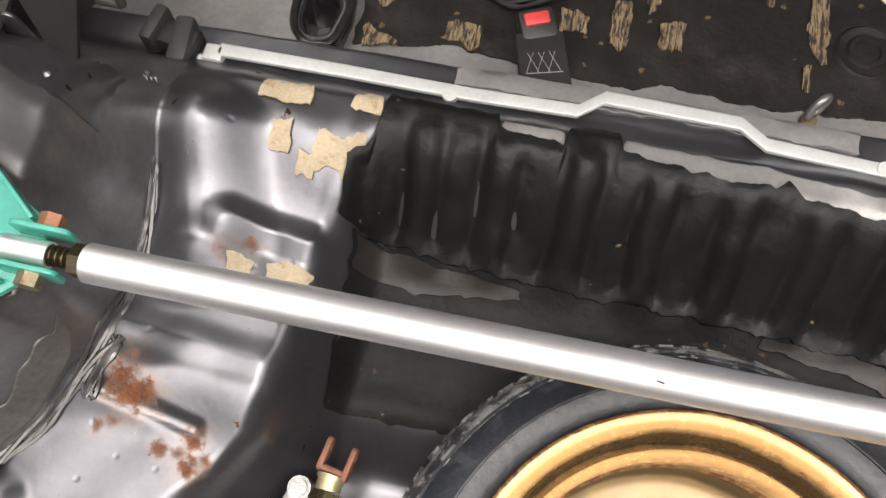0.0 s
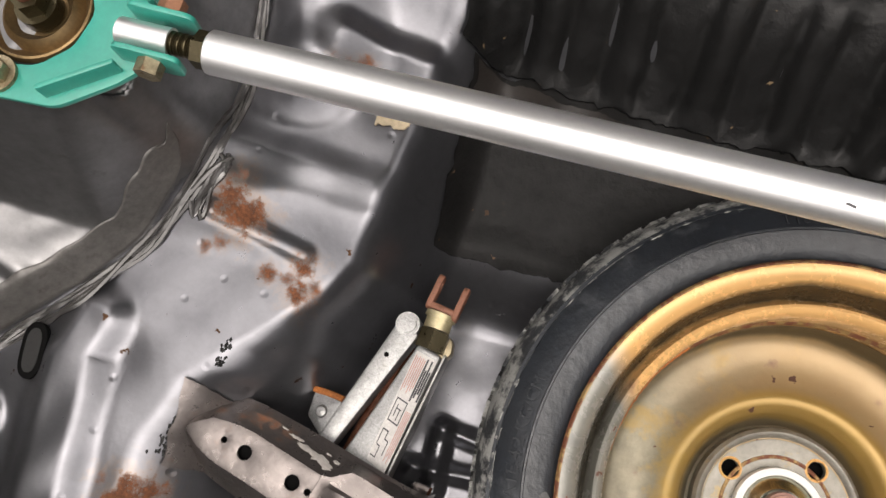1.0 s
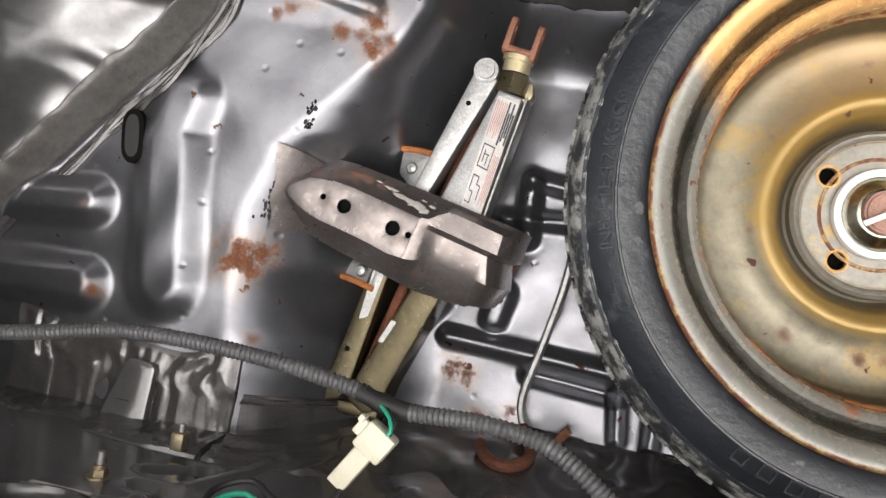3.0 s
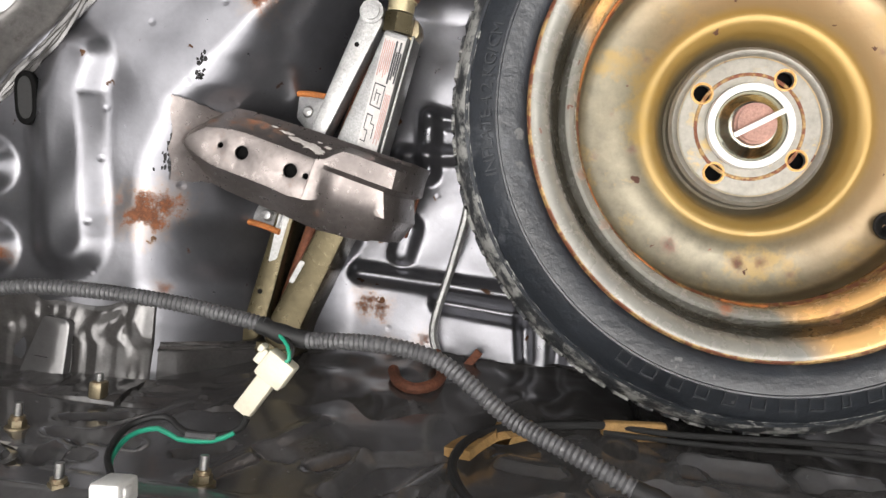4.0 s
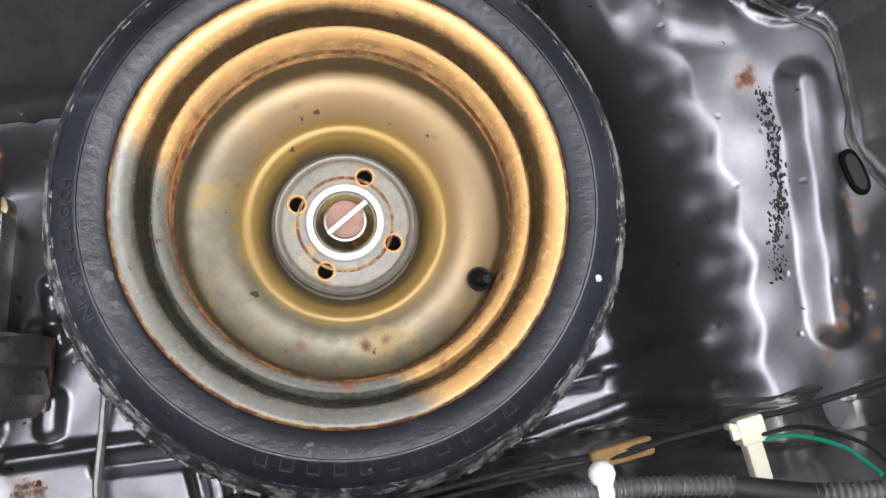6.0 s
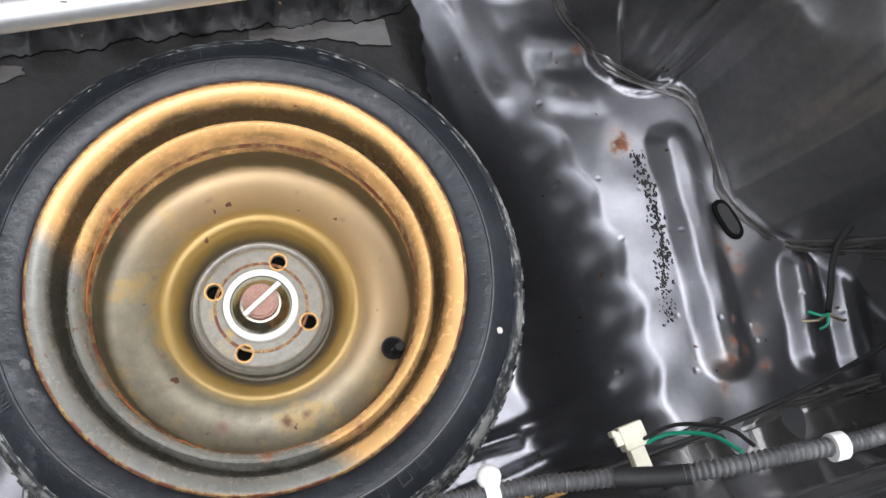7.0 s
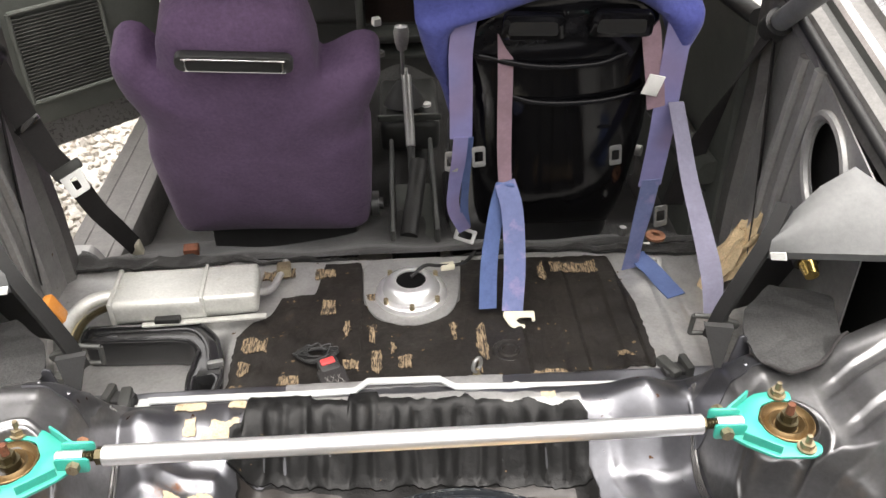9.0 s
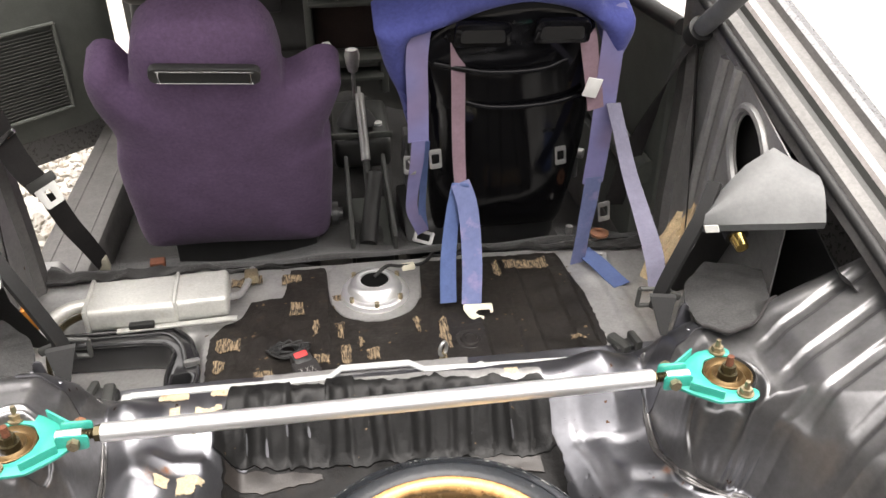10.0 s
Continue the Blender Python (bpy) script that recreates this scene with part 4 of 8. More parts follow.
rim_prof = [(0.186, 0.006), (0.1903, 0.016), (0.1898, 0.0205), (0.1884, 0.0222), (0.185, 0.0222), (0.181, 0.0205), (0.177, 0.0175), (0.1742, 0.0132), (0.1722, 0.007), (0.1707, -0.001), (0.1695, -0.009), (0.1682, -0.0142), (0.1665, -0.0165),
            (0.1645, -0.0145), (0.1628, -0.0082), (0.1607, -0.0038), (0.158, -0.0025), (0.155, -0.0045), (0.1528, -0.01), (0.1521, -0.02), (0.152, -0.032), (0.152, -0.042), (0.152, -0.06), (0.1518, -0.09)]
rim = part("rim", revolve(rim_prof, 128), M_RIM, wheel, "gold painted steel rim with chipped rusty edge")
disc_prof = [(0.1516, -0.055), (0.1512, -0.07), (0.1495, -0.0785), (0.146, -0.0835), (0.138, -0.087), (0.12, -0.0885), (0.104, -0.086), (0.097, -0.081), (0.091, -0.0805), (0.084, -0.085), (0.08, -0.096), (0.076, -0.108), (0.0725, -0.1125), (0.07, -0.1115), (0.069, -0.101), (0.067, -0.0985), (0.06, -0.0985)]
disc = part("wheel_disc", revolve(disc_prof, 128), M_DISC, wheel, "tan pressed wheel disc with its lit gold side painted in")
lugs = [(0.05 * math.cos(radians(a)), 0.05 * math.sin(radians(a)), 0.0075) for a in (149, 59, -31, -121)]
circle = lambda r, n=48, x=0, y=0: [(x + r * math.cos(2 * math.pi * k / n), y + r * math.sin(2 * math.pi * k / n)) for k in range(n)]
part("hub_plate", plate(circle(0.0605), -0.105, -0.0985, 0.0, lugs), M_HUBGREY, wheel, "worn grey hub plate with four bolt holes")
for lx, ly, lr in lugs:
    part("bolt_hole", revolve([(0.0, -0.1125), (0.0076, -0.1125), (0.0076, -0.0988)], 24, (lx, ly, 0)), M_PITCH, wheel)
    part("bolt_hole_rim", revolve([(0.0075, -0.0985), (0.0084, -0.0974), (0.0098, -0.0984)], 24, (lx, ly, 0)), M_RIM, wheel)
part("hub_ridge", revolve([(0.0705, -0.107), (0.0695, -0.0975), (0.0665, -0.0945), (0.0635, -0.0955), (0.0615, -0.0985)], 64), M_HUBGREY, wheel, "raised grey edge of the hub plate")
part("gold_ring", revolve([(0.0475, -0.0986), (0.047, -0.0979), (0.0448, -0.0979), (0.0442, -0.0986)], 64), M_CHIPPED, wheel, "worn yellow paint ring round the hub")
part("hub_shadow_cup", revolve([(0.0, -0.1135), (0.062, -0.1135)], 32), M_RUBBER, wheel)
cap = part("clamp_washer", revolve([(0.0, -0.082), (0.0195, -0.0825), (0.021, -0.0835), (0.026, -0.0885), (0.0295, -0.0908), (0.031, -0.0915), (0.034, -0.0915), (0.0355, -0.093), (0.0355, -0.0985)], 48), M_DOME, wheel, "domed bright zinc clamp washer")
part("washer_edge", revolve([(0.0305, -0.0905), (0.0312, -0.0887), (0.0366, -0.0887), (0.0374, -0.0905), (0.0374, -0.0975)], 64), M_WHITE, cap, "white painted rim of the washer")
bm = cyl(fresh(), 0.0185, (0, 0, -0.084), (0, 0, -0.072), 32, 0.0175)
bmesh.ops.bevel(bm, geom=[e for e in bm.edges if e.calc_face_angle(0) > 0.8], offset=0.002, segments=2, affect="EDGES")
screw = part("clamp_screw", bm, mat("pink_rusted_zinc", (0.42, 0.24, 0.19), 0.6, 0.3, 0.3, 60, 0.3, 0.4, 300, second=(0.2, 0.1, 0.07), amount=0.4), wheel, "rusty round head of the clamp screw")
part("screw_bar", box(fresh(), (0.047, 0.0048, 0.006), (0.002, 0, -0.069), 0.0012, (0, 0, 32)), M_WHITE, screw, "pale flat bar across the screw")
va = math.radians(-33)
vx, vy = 0.139 * math.cos(va), 0.139 * math.sin(va)
part("valve_hole", revolve([(0.0, -0.088), (0.0085, -0.0805), (0.0095, -0.078), (0.0108, -0.0775), (0.0118, -0.0795)], 24, (vx, vy, 0)), M_RUBBER, wheel)
bm = cyl(fresh(), 0.0042, (vx + 0.003, vy - 0.002, -0.09), (vx + 0.005, vy - 0.003, -0.064), 12)
part("valve_stem", bm, M_RUBBER, wheel)
part("rusty_rim_edge", revolve([(0.1897, 0.0186), (0.1903, 0.0212), (0.1885, 0.0233), (0.1872, 0.0233)], 128, wobble=lambda a, r: 0.0012 * noise.noise((math.cos(a) * 9, math.sin(a) * 9, r * 99))), M_CHIPPED, rim, "rust along the rim edge")
flare = lambda a: 0.0011 * max(0.0, noise.noise((math.cos(a) * 7, math.sin(a) * 7, 4)))
for a0, a1 in ((136, 176), (206, 214), (232, 240), (262, 276)):
    arc_pts = [((0.1512 + flare(radians(a))) * math.cos(radians(a)), (0.1512 + flare(radians(a))) * math.sin(radians(a)), -0.03) for a in np.linspace(a0, a1, 2 + (a1 - a0) // 2)]
    part("rust_streak", tube(arc_pts, lambda t: 0.0016 * (0.6 + 0.9 * abs(noise.noise((t * 140, a0, 0)))), 6, 0.002), M_BRIGHTRUST, disc, "bright orange rust on the seam")
part("disc_seam", revolve([(0.1528, -0.0345), (0.1512, -0.0365), (0.1497, -0.0395)], 128, wobble=lambda a, r: 0.0014 * noise.noise((math.cos(a) * 5, math.sin(a) * 5, 1))), M_CHIPPED, disc, "chipped rusty seam between disc and rim")


def letters(text, radius, mid, size, z, parent, material, face=1):
    """Raised characters on the sidewall; mid is the angle of their middle."""
    cu = bpy.data.curves.new("letters", "FONT")
    cu.body, cu.size, cu.align_x, cu.extrude = text, size, "CENTER", 0.0011
    cu.resolution_u = 3
    ob = bpy.data.objects.new("letters", cu)
    scene.collection.objects.link(ob)
    me = bpy.data.meshes.new_from_object(ob.evaluated_get(bpy.context.evaluated_depsgraph_get()))
    bpy.data.objects.remove(ob)
    for v in me.vertices:
        a = radians(mid) - face * v.co.x / radius
        r = radius + face * v.co.y
        v.co = (r * math.cos(a), r * math.sin(a), z(r) + v.co.z)
    me.materials.append(material)
    out = new("raised_lettering", me)
    out.parent = parent
    return out


side_z = lambda r: float(np.interp(r, [p[0] for p in side_top], [p[1] for p in side_top])) + 0.0004
letters("INFLATE 4.2 KG/CM", 0.2175, 183, 0.0135, side_z, tyre, M_LETTER)
letters("T105/70D14", 0.2175, 100, 0.0135, side_z, tyre, M_LETTER)
for k, w in enumerate((9, 9, 4, 9, 10, 9, 8, 8, 9, 9, 8)):
    a = radians(-62 - 5.4 * k)
    m = pose(0.2195 * math.cos(a), 0.2195 * math.sin(a), side_z(0.2195), 0, 0, math.degrees(a) + 90) @ pose(0, 0, -0.0002, 23.5, 0, 0)
    hw = w / 2000 + 0.0012
    part("raised_bar", plate([(-hw, -0.006), (hw, -0.006), (hw, 0.006), (-hw, 0.006)], -0.0006, 0.0011, 0.0, [[(-hw + 0.0013, -0.0045), (hw - 0.0013, -0.0045), (hw - 0.0013, 0.0045), (-hw + 0.0013, 0.0045)]]), M_LETTER, tyre).matrix_basis = m
wa = radians(-27)
blot = [(0.2235 * math.cos(wa) + q * math.cos(t), 0.2235 * math.sin(wa) + 1.3 * q * math.sin(t)) for t, q in ((k * math.pi / 8, 0.0025 * (1 + 0.6 * noise.noise((k * 1.7, 2.0, 0)))) for k in range(16))]
part("white_mark", plate(blot, side_z(0.2235) - 0.001, side_z(0.2235) + 0.0009), M_FLAKE, tyre, "pale scuffed mark on the tyre")

# ---- strut brace across the towers ----
brace = thing("strut_brace", "bright aluminium strut brace bar between turquoise tower plates", "brace")
BY, BZ = 0.156, 0.203
part("tube", revolve([(0.0, -0.383), (0.0125, -0.383), (0.0135, -0.382), (0.0135, 0.3955), (0.0125, 0.3965), (0.0, 0.3965)], 32), M_ALU, brace).matrix_basis = pose(0, BY, BZ, 0, 90, 0)
part("scratch", box(fresh(), (0.007, 0.0016, 0.0005), (-0.013, BY - 0.0055, BZ + 0.0122), 0, (20, 0, -12)), M_INK, brace)


def bolt(parent, at, r=0.0075, stud=0.014, material=None, name="bolt"):
    """A stud with a flanged hex nut and washer."""
    x, y, z = at
    b = part(name, cyl(cyl(fresh(), r * 1.55, (x, y, z), (x, y, z + 0.003), 20), r * 1.15, (x, y, z + 0.003), (x, y, z + 0.011), 6), material or M_YZINC, parent)
    part("stud", cyl(fresh(), r * 0.55, (x, y, z + 0.01), (x, y, z + 0.01 + stud), 12, r * 0.45), material or M_YZINC, b)
    return b


for s in (1, -1):
    cx, cy = (0.516 if s > 0 else -0.508), 0.163
    outline = [(-0.092, 0.018), (-0.06, 0.034), (-0.03, 0.054), (0.014, 0.06), (0.025, 0.053), (0.021, 0.036), (-0.001, 0.04), (-0.026, 0.032), (-0.042, 0.004), (-0.036, -0.022), (-0.016, -0.04), (0.006, -0.043), (0.02, -0.038), (0.03, -0.046),
               (0.026, -0.06), (0.012, -0.067), (-0.04, -0.064), (-0.074, -0.04), (-0.092, -0.022)]
    pts = rounded([(cx + s * px * 0.94, cy + py * 0.96) for px, py in outline], 0.006, 3)
    if s < 0:
        pts = pts[::-1]
    mount = part("mount_plate", plate(pts, 0.1895, 0.1945, 0.001), M_TEAL, brace, "turquoise painted tower plate")
    for gx, gy, ga in ((-0.06, 0.03, -38), (-0.05, -0.042, 34)):
        part("gusset", box(fresh(), (0.05, 0.0035, 0.014), (cx + s * gx, cy + gy, 0.201), 0.001, (0, 0, s * -ga)), M_TEAL, mount)
    for gy in (0.008, -0.02):
        part("clevis_ear", plate(rounded([(-0.02, -0.008), (0.022, -0.008), (0.024, 0.016), (-0.02, 0.018)], 0.007), -0.0018, 0.0018, 0.0006, m=pose(cx - s * 0.088, cy + gy, 0.197, 90, 0, 0)), M_TEAL, mount)
    part("clevis_bolt", cyl(fresh(), 0.0085, (cx - s * 0.092, cy + 0.01, BZ), (cx - s * 0.092, cy + 0.02, BZ), 6), M_COPPER if s < 0 else M_YZINC, brace, "hex bolt head", smooth=False)
    part("clevis_nut", cyl(fresh(), 0.0085, (cx - s * 0.092, cy - 0.031, BZ), (cx - s * 0.092, cy - 0.0215, BZ), 6), M_YZINC, brace, smooth=False)
    part("rod_eye", cyl(fresh(), 0.009, (cx - s * 0.066, BY, BZ), (cx - s * 0.1, BY, BZ), 20), M_ALU, brace, "smooth aluminium rod end")
    thread = tube([(cx - s * 0.1, BY, BZ), (cx - s * 0.112, BY, BZ), (cx - s * 0.124, BY, BZ)], lambda t: 0.0068 + 0.0008 * math.cos(t * 2 * math.pi / 0.0022), 14, 0.0006)
    part("threaded_stud", thread, M_OLIVE, brace, "threaded steel adjuster")
    part("lock_nut", cyl(fresh(), 0.0118, (cx - s * 0.1165, BY, BZ), (cx - s * 0.1275, BY, BZ), 6), M_OLIVE, brace, "dull hex lock nut", smooth=False)
    # strut top in its opening
    top = thing("strut_top_mount", "dished brassy strut top mount with hex nut on the tower", "strut mount", "strut top mounts", at=(cx, cy, 0))
    part("rubber_ring", revolve([(0.0425, 0.18), (0.0425, 0.191), (0.04, 0.1945), (0.0375, 0.19), (0.037, 0.184)], 48), M_RUBBER, top)
    part("dish", revolve([(0.038, 0.187), (0.036, 0.193), (0.0345, 0.1935), (0.032, 0.188), (0.028, 0.185), (0.0255, 0.189), (0.0225, 0.192), (0.019, 0.188), (0.016, 0.184), (0.0, 0.183)], 48), M_BRASSDISH, top)
    part("nut", cyl(cyl(fresh(), 0.014, (0, 0, 0.186), (0, 0, 0.196), 24), 0.0105, (0, 0, 0.196), (0, 0, 0.208), 6), M_OLIVE, top)
    part("shaft", cyl(fresh(), 0.0058, (0, 0, 0.205), (0, 0, 0.224), 16, 0.005), M_RUST, top, "rusty threaded shaft end")
    for bx, by in ((0.003, 0.047), (0.005, -0.05)):
        tb = thing("tower_bolt", "yellow zinc stud and flange nut on the tower plate", "bolt", "tower bolts", at=(cx + s * bx, cy + by, 0.1945))
        bolt(tb, (0, 0, 0), 0.0078, 0.013, name="flange_nut")


# ---- folded scissor jack under its clamp ----
jack = thing("scissor_jack", "folded zinc-plated scissor jack strapped in the boot well", "jack", at=(-0.29, -0.075, -0.09), turn=-13.5)
# local y runs along the jack, towards the forked end
def arm(outline, z0, z1, r=0.003):
    return plate(rounded(outline, r, 3), z0, z1, 0.0022)


part("upper_arm", arm([(0.0135, 0.124), (0.0015, 0.0), (0.042, 0.0), (0.0352, 0.124)], 0.006, 0.039), M_GALV, jack, "frosted zinc upper arm")
part("arm_fold", arm([(0.0355, 0.128), (0.0425, 0.0), (0.0455, 0.0), (0.0385, 0.126)], -0.004, 0.03), M_ZINC, jack, "folded side of the upper arm")
part("side_arm", arm([(-0.011, 0.136), (-0.0225, 0.012), (-0.0085, 0.012), (0.0105, 0.132)], 0.014, 0.04, 0.006), M_GALV, jack, "narrow frosted zinc side arm")
part("arm_hole", cyl(fresh(), 0.0022, (-0.0058, 0.103, 0.036), (-0.0058, 0.103, 0.0404), 12), M_PITCH, jack)
part("lower_arm", arm([(0.014, -0.02), (0.0092, -0.055), (-0.0062, -0.15), (-0.006, -0.174), (0.012, -0.18), (0.0235, -0.172), (0.0235, -0.15), (0.0355, -0.055), (0.037, -0.02)], -0.03, 0.025), M_OLIVE, jack, "olive-gold lower arm")
part("lower_side_arm", arm([(-0.026, -0.02), (-0.031, -0.065), (-0.0285, -0.17), (-0.024, -0.183), (-0.012, -0.176), (-0.0085, -0.16), (-0.0145, -0.06), (-0.012, -0.02)], -0.026, 0.027), M_OLIVE, jack, "narrow olive lower arm")
part("bright_wear", plate(rounded([(-0.0285, -0.06), (-0.018, -0.06), (-0.017, -0.1), (-0.0235, -0.105)], 0.002, 3), 0.0272, 0.0276), M_ZINC, jack, "bare bright zinc on the arm")
part("bright_wear", plate(rounded([(0.0035, -0.094), (0.0085, -0.094), (0.004, -0.116), (-0.0005, -0.116)], 0.002, 3), 0.0252, 0.0256), M_ZINC, jack, "bare bright zinc on the arm")
part("arm_hole", cyl(fresh(), 0.0024, (-0.0225, -0.133, 0.02), (-0.0225, -0.133, 0.0275), 12), M_PITCH, jack)
part("end_plate", box(fresh(), (0.046, 0.012, 0.05), (0.001, -0.182, -0.008), 0.003, (0, 0, 12)), M_OLIVE, jack)
part("screw_shaft", cyl(fresh(), 0.005, (-0.004, -0.15, 0.006), (0.004, 0.12, 0.012), 14), M_RUST, jack)
part("pivot", cyl(cyl(fresh(), 0.0105, (-0.0025, 0.134, 0.0), (-0.0025, 0.134, 0.0415), 20), 0.0075, (-0.0025, 0.134, 0.0415), (-0.0025, 0.134, 0.0445), 16), M_GALV, jack)
part("end_nut", cyl(fresh(), 0.0142, (0.0225, 0.124, 0.028), (0.02, 0.141, 0.028), 6), M_OLIVE, jack, smooth=False)
part("end_shell", arm([(0.0135, 0.12), (0.034, 0.118), (0.041, 0.13), (0.036, 0.142), (0.029, 0.142)], 0.0, 0.024, 0.004), M_YZINC, jack)
part("collar", cyl(cyl(fresh(), 0.0118, (0.0195, 0.142, 0.03), (0.0175, 0.154, 0.03), 24), 0.0135, (0.0178, 0.1515, 0.03), (0.0172, 0.156, 0.03), 24), M_CREAMZINC, jack, "pale yellow zinc collar")
fork = part("fork", box(fresh(), (0.028, 0.006, 0.016), (0.0165, 0.1595, 0.032), 0.002, (0, 0, 4)), M_COPPERRUST, jack, "rusty forked drive end")
for sx in (-1, 1):
    ear = plate(rounded([(-0.004, -0.0085), (0.0275, -0.0085), (0.0275, 0.0085), (-0.004, 0.0085)], 0.006), -0.0026, 0.0026, 0.001, [(0.0185, 0, 0.004)], pose(0.0165 + sx * 0.0122, 0.1585, 0.032, 0, 90, 4) @ pose(0, 0, 0, 0, 0, 90))
    part("fork_ear", ear, M_COPPERRUST, fork)
for pts_, edge_ in (([(-0.048, 0.047), (-0.043, 0.026), (-0.018, 0.014), (-0.021, 0.051)], ((-0.049, 0.0475), (-0.02, 0.0525))), ([(-0.0525, -0.06), (-0.0545, -0.0765), (-0.022, -0.0745), (-0.026, -0.05)], ((-0.0555, -0.0775), (-0.022, -0.076)))):
    bm = plate(rounded(pts_ if pts_[0][1] > 0 else pts_, 0.003), 0.026, 0.029, 0.0008)
    for v in bm.verts:
        v.co.z += 0.35 * (v.co.x + 0.022)
    part("base_ear", bm, M_GALV, jack, "zinc corner of the jack base")
    (ax_, ay_), (bx_, by_) = edge_
    part("rusty_edge", tube([(ax_, ay_, 0.0195), ((ax_ + bx_) / 2, (ay_ + by_) / 2 + 0.0008, 0.0245), (bx_, by_, 0.029)], 0.0028, 8, 0.003), M_BRIGHTRUST, jack, "rusted orange edge")
    part("rivet_dome", revolve([(0.0, 0.006), (0.004, 0.005), (0.006, 0.0)], 16, (sum(p[0] for p in pts_) / 4, sum(p[1] for p in pts_) / 4, 0.0245)), M_GALV, jack)
# the label lies slanted on the arm: u across it, v along it towards the clamp
LQ = ((0.0152, 0.1185), (0.0345, 0.1185), (0.0415, 0.018), (0.0225, 0.021))


def on_label(u, v):
    a, b, c, d = (Vector(p) for p in LQ)
    return a.lerp(b, u).lerp(d.lerp(c, u), v)


def print_bar(bm, u0, u1, v0, v1, z):
    q = [on_label(u, v) for u, v in ((u0, v0), (u0, v1), (u1, v1), (u1, v0))]
    lo_, hi_ = [bm.verts.new((p.x, p.y, z)) for p in q], [bm.verts.new((p.x, p.y, z + 0.0003)) for p in q]
    bm.faces.new(hi_)
    for k in range(4):
        bm.faces.new((lo_[k], lo_[(k + 1) % 4], hi_[(k + 1) % 4], hi_[k]))


bm = fresh()
print_bar(bm, 0, 1, 0, 1, 0.0392)
lab = part("instruction_label", bm, M_DECAL, jack, "faded silver instruction label")
red_, ink_ = fresh(), fresh()
for k in range(6):
    print_bar(red_, 0.06 + 0.09 * k, 0.1 + 0.09 * k, 0.03 + 0.012 * (k % 2), 0.36 - 0.03 * (k % 3), 0.0396)
for k in range(4):
    print_bar(red_, 0.7 + 0.075 * k, 0.735 + 0.075 * k, 0.48, 0.93 - 0.05 * (k % 2), 0.0396)
for k in range(4):
    print_bar(ink_, 0.6 + 0.1 * k, 0.68 + 0.1 * k, 0.02 + 0.09 * (k % 2), 0.4 - 0.04 * k % 0.1, 0.0396)
for u0, u1, v0, v1 in ((0.1, 0.14, 0.42, 0.63), (0.6, 0.64, 0.42, 0.63), (0.1, 0.64, 0.42, 0.432), (0.1, 0.64, 0.618, 0.63), (0.25, 0.29, 0.47, 0.58), (0.29, 0.5, 0.5, 0.51), (0.42, 0.46, 0.51, 0.6),
                       (0.1, 0.14, 0.7, 0.84), (0.14, 0.36, 0.7, 0.712), (0.36, 0.4, 0.7, 0.78), (0.4, 0.56, 0.77, 0.782), (0.54, 0.58, 0.78, 0.9), (0.14, 0.3, 0.84, 0.852), (0.28, 0.32, 0.85, 0.95), (0.06, 0.3, 0.94, 0.95)):
    print_bar(ink_, u0, u1, v0, v1, 0.0396)
tagged(part("printed_bars", red_, M_REDINK, lab), kind="stuff")
tagged(part("printed_diagram", ink_, M_INK, lab), kind="stuff")

# clamp: a pressed hat section on two feet, flat-crowned at one end and stepped past the middle
clamp = thing("jack_clamp", "worn grey pressed steel clamp bolted over the jack", "bracket", at=(-0.305, -0.083, -0.008), turn=-14.5)
M_CLAMP = mat("worn_clamp_paint", (0.215, 0.19, 0.18), 0.3, 0.75, 0.2, 16, 0.2, 0.15, 150, second=(0.2, 0.15, 0.125), amount=0.4,
              spots=((-0.05, 0.019, 0.008), (-0.038, 0.021, 0.007), (-0.062, 0.017, 0.006), (-0.026, 0.02, 0.006), (-0.08, 0.01, 0.004), (0.03, -0.034, 0.004)), spot_color=(0.24, 0.1, 0.05))
UP_OUT = ((-0.105, -0.1, -0.086, -0.0645, 0.0, 0.05, 0.09), (0.0, 0.01, 0.0195, 0.0255, 0.0285, 0.029, 0.0305))
LOW_OUT = ((-0.105, -0.1, -0.082, -0.056, 0.03, 0.067, 0.09), (-0.018, -0.029, -0.0385, -0.0415, -0.0455, -0.0415, -0.036))
UP_IN = ((-0.0945, -0.08, -0.065, -0.049, 0.0235), (-0.0105, 0.003, 0.0075, 0.01, 0.0095))
LOW_IN = ((-0.0945, -0.08, -0.0645, -0.018, 0.005, 0.03), (-0.0165, -0.0225, -0.026, -0.0258, -0.0275, -0.0245))


def hat_row(s, drop=0.0):
    """Places across the clamp at s: outer lip, flank foot, ridge, step, lower ridge, flank foot, lip."""
    o, p, a, d = (float(np.interp(s, *c)) for c in (UP_OUT, LOW_OUT, UP_IN, LOW_IN))
    k = float(ss(0.02, 0.04, s))
    mix = lambda l, r: tuple(u + (v - u) * k for u, v in zip(l, r))
    pts = [(o + 0.003, -0.026), (o, -0.024), mix((a, 0.004), (0.0235, 0.002)), mix((a - 0.002, 0.004), (0.0075, 0.003)), mix((a - 0.006, 0.004), (0.003, -0.007)), mix((d, 0.004), (-0.018, -0.008)), (p, -0.026), (p - 0.003, -0.028)]
    shift = (0, 0, 0, 0.002, -0.006, 0.002, -0.004, -0.006)
    return [(s + (sh if s > 0.08 else 0), w, z + drop * (1.0 if 1 < i < 6 else 0.75)) for i, ((w, z), sh) in enumerate(zip(pts, shift))]


